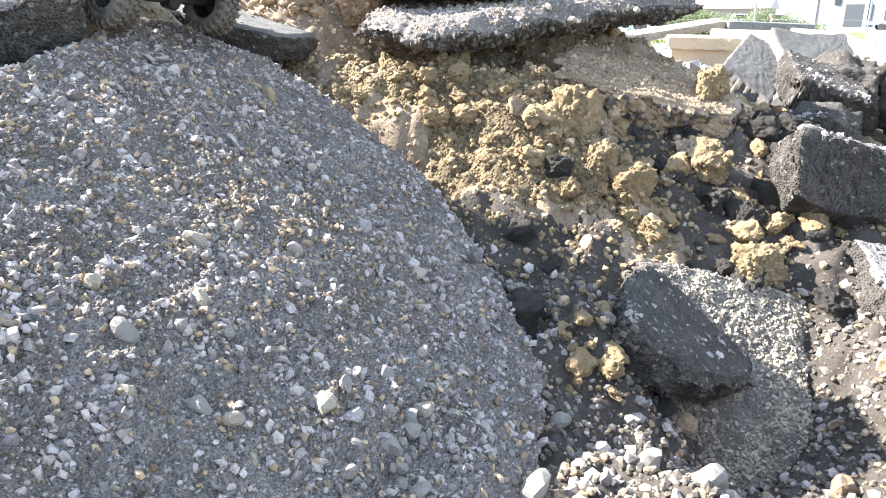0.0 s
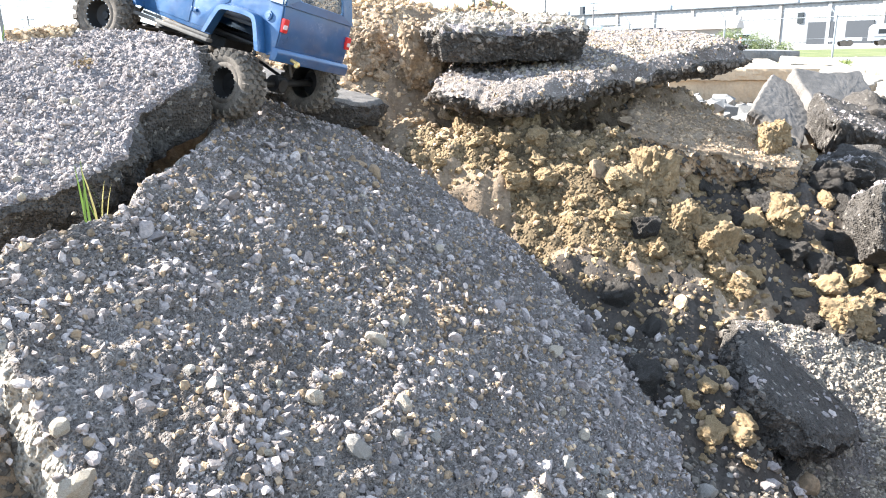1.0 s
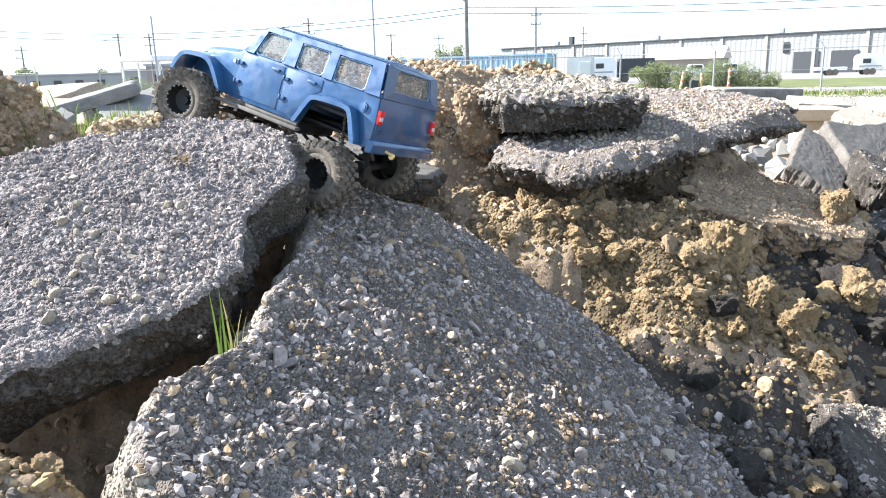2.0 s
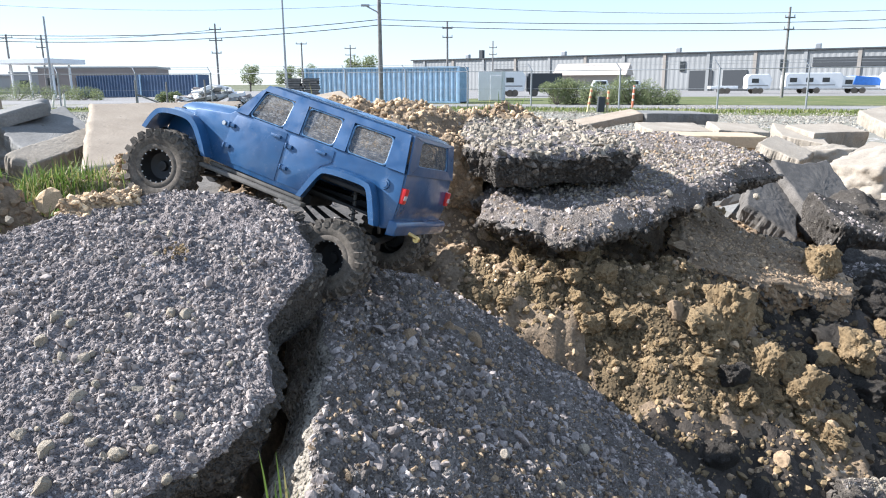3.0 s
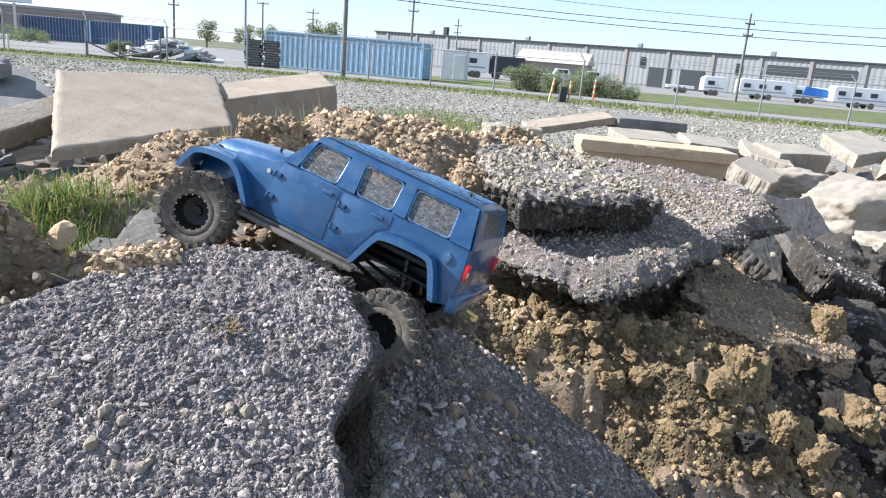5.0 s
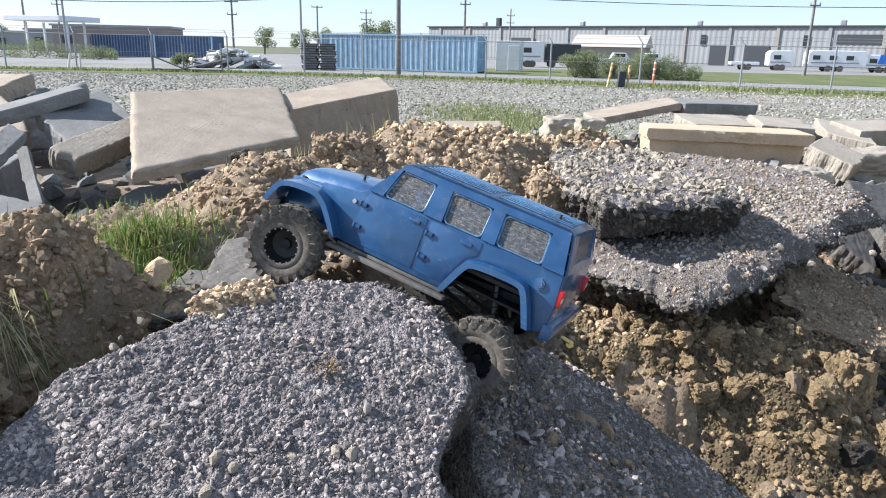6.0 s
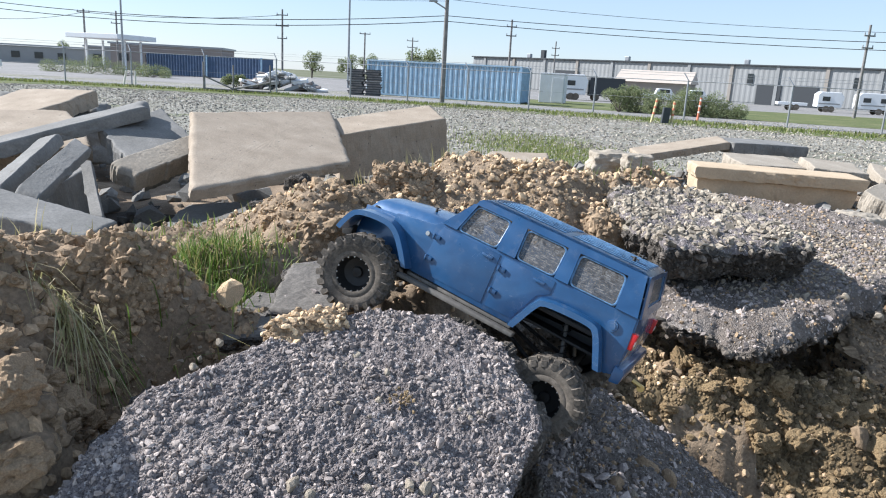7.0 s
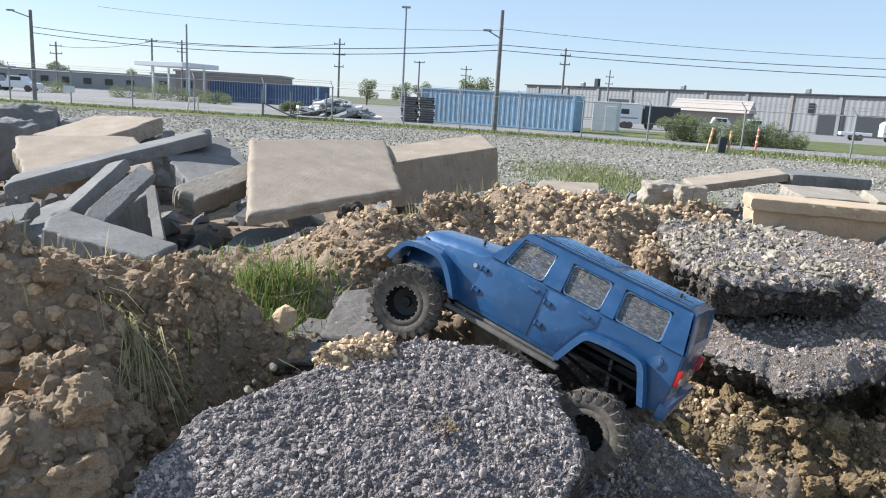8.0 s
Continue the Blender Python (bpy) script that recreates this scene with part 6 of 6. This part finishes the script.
for k, (x, y, rz, ln) in enumerate([(-29.5, 95, -25, 9.0), (-21.2, 91.2, -25, 7.5)]):
    b = thing("shipping_container", "dark blue steel container beside the road", "container", pose(x, y, 0, 0, 0, rz), "dark blue containers")
    part("wall", moved(corrugated(ln, 2.5, 0.4, 0.1), pose(0, 0, 0.05)), M_NAVY, b)
    part("body", box_bm(ln - 0.05, 2.3, 2.55, 0.02, (ln / 2, 1.35, 1.28)), M_NAVY, b)
    part("corner_post", box_bm(0.16, 0.16, 2.6, 0.02, (ln, 0.0, 1.3)), M_CONT_LIGHT, b)

# Warehouse.
A, B2 = Vector((18.4, 150, 0)), Vector((64.2, 105, 0))
far_end = A + (B2 - A) * 2.1
ang = math.degrees(math.atan2((B2 - A).y, (B2 - A).x))
LEN = (far_end - A).length
wh = thing("warehouse", "long low grey metal warehouse with loading doors", "warehouse", pose(*A, 0, 0, ang))
part("wall", box_bm(LEN, 40, 5.9, 0.02, (LEN / 2, 20.2, 2.95)), M_WALL, wh)
part("cladding", moved(corrugated(LEN, 5.5, 0.8, -0.03), pose(0, 0.16, 0.3)), M_WALL, wh)
part("roof", box_bm(LEN + 0.6, 40.6, 0.2, 0.02, (LEN / 2, 20.1, 6.0)), M_WALL_DARK, wh, "dark roof edge")
for k in range(int(LEN / 7)):
    part("pilaster", box_bm(0.5, 0.3, 5.9, 0.02, (k * 7 + 3, 0.1, 2.95)), M_TAN_WALL if k % 2 else M_WALL, wh)
    if k % 3 == 1:
        part("roof_vent", box_bm(0.8, 0.8, 0.8, 0.1, (k * 7 + 4, 4, 6.6)), M_STEEL, wh)
for x, w, h, z in ((22, 5, 1.6, 3.2), (36, 4, 1.8, 3.3), (58, 3.6, 3.2, 1.6), (63.2, 3.6, 3.2, 1.6), (80, 12, 1.3, 4.2), (96, 12, 1.3, 4.2), (112, 12, 1.3, 4.2)):
    part("loading_door", box_bm(w, 0.3, h, 0.02, (x, 0.15, z)), M_WALL_DARK, wh)
for x in (55, 70):
    part("window", box_bm(0.8, 0.3, 1.6, 0.02, (x, 0.12, 3.9)), M_GLASS_DARK, wh)
part("chimney", box_bm(0.9, 0.9, 2.3, 0.05, (8.0, 14, 7.1)), M_WALL_DARK, wh, "dark metal stack")

shed = thing("shed", "tan metal shed with a pitched roof", "shed", pose(30.2, 93.5, 0, 0, 0, -32))
part("wall", box_bm(9.0, 6, 2.4, 0.02, (4.5, 3, 1.2)), M_TAN_WALL, shed)
part("roof", moved(prism([(-0.3, 2.35), (3.3, 3.9), (6.9, 2.35)], 0, -9.6), Matrix(((0, -1, 0, -0.3), (1, 0, 0, -0.3), (0, 0, 1, 0), (0, 0, 0, 1)))), M_ROOF_TAN, shed)

# Low buildings and filling-station canopy to the west.
for x, y, w, h, m, lab in [(-42.5, 120, 17, 3.9, M_BRICK, "low brown building beyond the road"), (-84, 140, 30, 3.0, M_WALL, "low grey building on the skyline"), (-125, 150, 34, 3.4, M_BRICK, "low brown building on the skyline"), (-52, 135, 14, 3.4, M_WALL, "low grey building on the skyline")]:
    b = thing("low_building", lab, "building", pose(x, y, 0))
    part("wall", box_bm(w, 10, h, 0.02, (w / 2, 5, h / 2)), m, b)
    part("roof", box_bm(w + 0.6, 10.6, 0.3, 0.02, (w / 2, 5, h + 0.15)), M_STEEL, b)
    for k in range(int(w / 4)):
        part("window", box_bm(1.4, 0.2, 1.1, 0.01, (2 + k * 4, -0.05, h * 0.5)), M_GLASS_DARK, b)
can = thing("canopy", "pale flat station canopy on thin posts", "canopy", pose(-37, 90, 0, 0, 0, -26))
part("roof", box_bm(7.8, 6, 0.55, 0.05, (3.9, 3, 4.05)), M_WHITEP, can)
for x in (1.0, 6.8):
    part("post", box_bm(0.2, 0.2, 3.7, 0.02, (x, 2.0, 1.85)), M_WHITEP, can)
    part("post", box_bm(0.2, 0.2, 3.7, 0.02, (x, 4.5, 1.85)), M_WHITEP, can)

# Fence with leaning barbed-wire arms.
FENCE = [(-75, 50.5), (-15.6, 46.2), (-7, 46.2), (-2.4, 44.1), (11, 39.3), (18.9, 33.6), (50, 16)]
post = thing("fence_post", "galvanised steel fence post with a leaning barbed-wire arm", "fence post", group="posts of the yard fence")
part("upright", rod((0, 0, 0), (0, 0, 2.1), 0.045), M_STEEL, post)
part("arm", rod((0, 0, 2.1), (-0.18, 0.2, 2.45), 0.03), M_STEEL, post)
tops = []
first = True
for (x0, y0), (x1, y1) in zip(FENCE, FENCE[1:]):
    L = math.hypot(x1 - x0, y1 - y0)
    n = max(1, round(L / 4.0))
    for k in range(n):
        x, y = x0 + (x1 - x0) * k / n, y0 + (y1 - y0) * k / n
        tops.append((x, y))
        if first:
            post.matrix_world = pose(x, y, 0)
            first = False
        else:
            copy_thing(post, pose(x, y, 0))
wires = thing("fence_wire", "thin steel strands of the yard fence", "fence wire")
for z, dx, dy, r in ((2.05, 0, 0, 0.022), (2.43, -0.17, 0.19, 0.009), (2.3, -0.1, 0.12, 0.009), (0.15, 0, 0, 0.012), (1.1, 0, 0, 0.006)):
    part("strand", tube([(a[0] + dx, a[1] + dy, z) for a in tops], r), M_STEEL, wires)
gate = thing("gate", "open tubular steel gate with a diagonal brace", "gate")
for a, b in (((-11.2, 45.5, 0.15), (-7.2, 45.0, 0.15)), ((-11.2, 45.5, 0.9), (-9.4, 45.2, 0.2)), ((-9.4, 45.2, 0.15), (-9.4, 45.2, 1.6)), ((-9.4, 45.2, 0.2), (-7.2, 45.0, 0.7)), ((-11.2, 45.5, 0.1), (-11.2, 45.5, 1.7)), ((-7.2, 45.0, 0.1), (-7.2, 45.0, 1.7))):
    part("tube", rod(a, b, 0.05, 8), M_POLE, gate)

# Poles and overhead lines.


def utility_pole(label, x, y, h, r=0.13, arms=(), lamp=None, lean=0.0, wood=True):
    t = thing("utility_pole", label, "utility pole", pose(x, y, 0, 0, lean, 0), "poles round the yard")
    bm = bmesh.new()
    bmesh.ops.create_cone(bm, cap_ends=True, segments=10, radius1=r, radius2=r * 0.7, depth=h, matrix=Matrix.Translation((0, 0, h / 2)))
    part("pole", bm, M_POLE if wood else M_STEEL, t)
    for z, w in arms:
        part("crossarm", box_bm(w, 0.12, 0.12, 0.01, (0, -0.1, z)), M_POLE, t)
        for s in (-0.45, 0.45):
            part("insulator", rod((s * w, -0.1, z + 0.05), (s * w, -0.1, z + 0.25), 0.05, 8), M_STEEL, t)
    if lamp:
        part("lamp_arm", rod((0, 0, lamp[1] - 0.4), (lamp[0], -0.1, lamp[1]), 0.04, 8), M_STEEL, t)
        part("lamp_head", box_bm(0.5, 0.2, 0.12, 0.04, (lamp[0], -0.1, lamp[1])), M_STEEL, t)
    return t


TALL = "weathered timber utility pole with cross-arms"
utility_pole("weathered timber pole with a street lamp arm at the fence", 3.0, 43, 6.9, 0.15, lamp=(-0.8, 5.75))
utility_pole("timber pole with a street lamp arm at the roadside", -28.6, 52, 6.1, 0.15, lamp=(-1.3, 6.0))
for x, y, h, arms in ((-56.4, 110, 6.9, ((6.3, 1.8), (5.2, 1.8))), (-36.7, 95, 7.3, ((6.9, 1.5),)), (-38, 110, 8.2, ((7.6, 1.4), (6.5, 1.4))), (-12.9, 95, 8.7, ((8.0, 1.4), (6.7, 1.6), (5.2, 1.2))), (-2.9, 110, 7.3, ((7.1, 1.6),)),
                      (5.0, 130, 8.0, ((7.4, 2.0), (6.3, 1.8))), (14.3, 85, 8.4, ((7.6, 1.2), (6.6, 1.2))), (30.5, 130, 8.8, ((7.6, 1.4), (6.4, 1.4))), (40.5, 60, 7.8, ((6.9, 1.0), (5.9, 1.0)))):
    utility_pole(TALL, x, y, h, 0.15, arms)
utility_pole("plain steel mast behind the low buildings", -27.3, 80, 8.1, 0.13, wood=False)
mast = utility_pole("tall thin steel light mast with lamp heads on top", -3.8, 75, 10.6, 0.13, wood=False)
part("lamp_head", box_bm(0.9, 0.25, 0.2, 0.05, (0, 0, 10.6)), M_STEEL, mast)


def cable(a, b, sag, r=0.022):
    a, b = Vector(a), Vector(b)
    pts = [a.lerp(b, k / 14) - Vector((0, 0, sag * 4 * (k / 14) * (1 - k / 14))) for k in range(15)]
    return tube(pts, r)


lines = thing("power_line", "black overhead cables strung between the poles", "power line")
for a, b, sag, r in (((3.0, 43, 5.0), (-28.6, 52, 5.0), 0.7, 0.022), ((3.0, 43, 4.7), (-28.6, 52, 4.6), 0.7, 0.022), ((3.0, 43, 5.0), (45, 33, 5.3), 0.55, 0.019), ((3.0, 43, 4.7), (45, 33, 4.8), 0.55, 0.019),
                     ((3.0, 43, 5.9), (48, 33, 6.2), 0.9, 0.012), ((3.0, 43, 5.8), (-24, 52, 6.6), 0.4, 0.010), ((-12.9, 95, 8.0), (-36.7, 95, 6.9), 0.5, 0.03), ((-36.7, 95, 6.9), (-56.4, 110, 6.3), 0.5, 0.03)):
    part("cable", cable(a, b, sag, r), M_WIRE, lines)


def vehicle_wheels(t, xs, w):
    for x in xs:
        for y in (0.1, w - 0.1):
            part("wheel", disc(0.36, 0.24, (x, y, 0.36), (0, 1, 0), 16), M_TYRE, t)


def caravan(x, y, rz, ln, label, h=2.4, tarp=False):
    t = thing("camper", label, "camper", pose(x, y, 0, 0, 0, rz), "parked campers and trailers")
    bm = prism([(0, 0.55), (0, h - 0.3), (0.35, h), (ln - 0.4, h), (ln, h - 0.6), (ln - 0.2, 0.55)], 0, 2.2, 0.08)
    part("body", bm, M_WHITEP, t)
    for k in range(max(1, int(ln / 2.0))):
        part("window", box_bm(0.8, 0.04, 0.5, 0.02, (0.9 + k * 1.8, -0.02, h * 0.66)), M_GLASS_DARK, t)
    part("stripe", box_bm(ln * 0.8, 0.03, 0.14, 0.0, (ln * 0.45, -0.015, h * 0.42)), M_WALL, t)
    if tarp:
        part("cover", prism([(ln * 0.3, h * 0.5), (ln * 0.35, h + 0.05), (ln * 0.9, h * 0.9), (ln * 1.1, h * 0.45)], -0.08, 2.25, 0.05), M_TARP, t, "blue tarpaulin draped over")
    vehicle_wheels(t, (ln * 0.35, ln * 0.55), 2.2)
    return t


caravan(63.5, 74.5, -20, 8.0, "long white camper trailer with dark windows")
caravan(54.2, 79.5, -20, 6.5, "white camper with a cab-over front")
caravan(60.0, 77.5, -20, 4.5, "white trailer half under a blue tarpaulin", 2.0, True)
caravan(49.9, 80.5, -20, 2.8, "small white box trailer", 2.3)
caravan(18.3, 75.0, -10, 2.6, "white box truck parked by a dark trailer", 2.6)
dark = thing("trailer", "dark flat-sided trailer parked on the lot", "trailer", pose(21.2, 75, 0, 0, 0, -10), "parked campers and trailers")
part("body", box_bm(3.6, 2.2, 1.9, 0.06, (1.8, 1.1, 1.45)), M_WALL_DARK, dark)
vehicle_wheels(dark, (0.7, 2.8), 2.2)


def pickup(x, y, rz, label, mat):
    t = thing("car", label, "car", pose(x, y, 0, 0, 0, rz), "parked cars")
    part("body", prism([(0, 0.4), (0, 0.95), (1.6, 1.0), (1.9, 1.65), (3.3, 1.65), (3.7, 1.05), (4.8, 0.95), (4.9, 0.4)], 0, 1.75, 0.06), mat, t)
    part("window", box_bm(1.2, 1.78, 0.42, 0.05, (2.65, 0.875, 1.36)), M_GLASS_DARK, t)
    vehicle_wheels(t, (0.9, 3.9), 1.75)
    return t


pickup(34.4, 84.5, -15, "white pickup truck parked before the shed", M_WHITEP)
pickup(29.5, 82.5, -15, "white van-bodied pickup on the lot", M_WHITEP)
pickup(-48.5, 80, 5, "white car parked by the far road", M_WHITEP)
pickup(-53.5, 84, 5, "grey car parked by the far road", M_WALL)
trl = thing("trailer", "low white flatbed trailer on the lot", "trailer", pose(46.0, 82, 0, 0, 0, -20), "parked campers and trailers")
part("bed", box_bm(3.2, 1.8, 0.35, 0.04, (1.6, 0.9, 0.75)), M_WHITEP, trl)
vehicle_wheels(trl, (1.4, 2.0), 1.8)

# Scrap, pallets and bollards near the fence.
g = random.Random(5)
for k in range(70):
    x = -10.4 + 5.4 * g.random()
    z = 0.1 + 1.25 * max(0.0, math.sin(math.pi * (x + 10.6) / 5.4)) * g.random()
    b = thing("scrap_panel", "bent pale metal panel in a scrap pile" if k % 3 == 0 else "dark scrap board in a pile", "scrap panel", pose(x, 55 + g.uniform(-0.7, 0.7), z, g.uniform(-25, 25), g.uniform(-25, 25), g.uniform(0, 180)), "scrap pile by the fence")
    part("panel", box_bm(g.uniform(0.5, 1.5), g.uniform(0.3, 0.8), g.uniform(0.06, 0.3), 0.03), M_WHITEP if k % 3 == 0 else (M_WALL if k % 3 == 1 else M_BRICK), b)
for k in range(11):
    for j in range(2):
        b = thing("pallet", "dark stacked pallet beside the container", "pallet", pose(-2.3 + j * 1.2 + g.uniform(-0.1, 0.1), 53, 0.06 + k * 0.165, 0, 0, g.uniform(-12, 12)), "stacked pallets")
        part("deck", box_bm(1.1, 1.0, 0.05, 0.01, (0, 0, 0.08)), M_WALL_DARK, b)
        part("block", box_bm(1.0, 0.12, 0.12, 0.01, (0, -0.4, 0)), M_POLE, b)
        part("block", box_bm(1.0, 0.12, 0.12, 0.01, (0, 0.4, 0)), M_POLE, b)


def bollard(x, y, h, m, label, bands=True, lean=0.0):
    t = thing("bollard", label, "bollard", pose(x, y, 0, 0, lean, 0), "marker posts by the verge")
    part("post", rod((0, 0, 0), (0, 0, h), 0.06, 12), m, t)
    if bands:
        for z in (0.35, 0.6, 0.85):
            part("band", rod((0, 0, h * z), (0, 0, h * z + 0.1), 0.063, 12), M_CREAM if m is M_ORANGE else M_ORANGE, t)


bollard(12.3, 34, 1.15, M_YEL, "leaning faded yellow marker post", lean=9)
bollard(13.3, 34, 1.05, M_YEL, "faded yellow marker post with orange bands", lean=3)
bollard(16.4, 38, 1.25, M_ORANGE, "orange and white banded marker post", lean=3)
stub = thing("steel_box", "dark steel meter box on the verge", "meter box", pose(12.95, 34, 0, 0, 4, 0))
part("body", box_bm(0.32, 0.3, 0.75, 0.04, (0, 0, 0.37)), M_WALL_DARK, stub)
for x, lean in ((-15.9, 12), (-15.2, 0)):
    bollard(x, 45.6, 0.95, M_CREAM, "pale timber marker post by the gate", False, lean)
sign = thing("sign", "small blank white sign on the fence", "sign", pose(-23.5, 46.5, 1.0))
part("plate", box_bm(0.7, 0.03, 0.4, 0.01), M_WHITEP, sign)

# ---- trees and bushes ----
M_LEAF = grass_material("tree_leaves", (0.15, 0.18, 0.085), (0.24, 0.25, 0.135))
M_BARK = plain("grey_bark", (0.10, 0.085, 0.07), 0.9, wear=0.3, scale=4)


def crown_mesh(blobs, n, size, seed):
    """Many small leaf cards spread through several uneven blobs."""
    g = np.random.RandomState(seed)
    b = np.array(blobs)
    pick = b[g.randint(0, len(b), n)]
    d = g.normal(size=(n, 3))
    d /= np.linalg.norm(d, axis=1)[:, None]
    c = pick[:, :3] + d * (pick[:, 3] * g.uniform(0.35, 1.05, n) ** 0.6)[:, None]
    u = g.normal(size=(n, 3))
    u /= np.linalg.norm(u, axis=1)[:, None]
    v = np.cross(u, g.normal(size=(n, 3)))
    v /= np.linalg.norm(v, axis=1)[:, None]
    s = size * g.uniform(0.5, 1.2, n)[:, None]
    V = np.stack([c - u * s, c + v * s * 0.5, c + u * s, c - v * s * 0.5], 1).reshape(-1, 3)
    return mesh_from("crown", V, np.arange(4 * n).reshape(n, 4), [M_LEAF])


def tree(x, y, h, w, seed, label):
    t = thing("tree", label, "tree", pose(x, y, 0), "distant trees")
    g = random.Random(seed)
    bits = [rod((0, 0, 0), (0.1, 0, h * 0.4), h * 0.03, 8)]
    blobs = []
    for k in range(13):
        a, r = g.uniform(0, 6.28), g.uniform(0.1, 0.4) * w
        p = (r * math.cos(a), r * math.sin(a), h * g.uniform(0.3, 0.86))
        blobs.append((*p, g.uniform(0.14, 0.24) * w))
        bits.append(rod((0.1, 0, h * 0.25), p, h * 0.012, 6))
    part("trunk", merge(*bits), M_BARK, t)
    child("crown", crown_mesh(blobs, 3000, w * 0.032, seed), t)
    return t


for k, (x, y, h, w) in enumerate(((-33, 78, 1.3, 3.5), (-29.5, 77, 1.6, 4.0), (-26, 76.5, 1.2, 3.5), (-23, 75, 1.0, 3.0), (-44, 84, 1.2, 4.0), (-11.5, 57, 0.9, 1.6))):
    t = thing("bush", "dark scrubby bush by the far road", "bush", pose(x, y, 0), "bushes by the road")
    g3 = random.Random(150 + k)
    blobs = [(g3.uniform(-0.5, 0.5) * w, g3.uniform(-0.3, 0.3) * w, h * g3.uniform(0.2, 0.7), 0.22 * w) for _ in range(7)]
    child("crown", crown_mesh(blobs, 3500, 0.06, 160 + k), t)
    part("stem", merge(*[rod((0, 0, 0), q[:3], 0.02, 5) for q in blobs]), M_BARK, t)
tree(-14.1, 150, 5.4, 4.6, 1, "small round leafy tree on the skyline")
tree(7.7, 140, 7.4, 6.6, 2, "leafy green tree behind the container")
for k, x in enumerate((-120, -105, -92, -70, -8, -3)):
    tree(x, 170 + 5 * (k % 3), 4.5 + (k % 3), 5.5, 10 + k, "small leafy tree on the skyline")
for k, (x, y, h, w) in enumerate(((14.7, 46, 2.1, 2.0), (16.0, 46.3, 1.5, 2.6), (17.6, 45.4, 1.6, 2.8), (19.2, 44.6, 1.9, 2.8), (20.6, 44, 1.2, 2.4))):
    t = thing("bush", "scrubby green bush on the far verge", "bush", pose(x, y, 0), "bushes by the road")
    g2 = random.Random(50 + k)
    blobs = [(g2.uniform(-0.55, 0.55) * w, g2.uniform(-0.3, 0.3) * w, h * g2.uniform(0.12, 0.78), g2.uniform(0.14, 0.22) * w) for _ in range(16)]
    child("crown", crown_mesh(blobs, 6500, 0.05, 60 + k), t)
    part("stem", merge(*[rod((0, 0, 0), b[:3], 0.02, 5) for b in blobs]), M_BARK, t)
gr = np.random.RandomState(77)
n = 9000
fx = gr.uniform(-40, 40, n)
line_y = np.interp(fx, [p[0] for p in FENCE], [p[1] for p in FENCE])
fy = line_y - np.abs(gr.normal(size=n)) * np.where(fx > 8, 2.0, 0.8)
blades("grass", "rough grass growing along the foot of the fence", np.c_[fx, fy, np.zeros(n)], 0.22, M_MEADOW, 78, width=0.06)
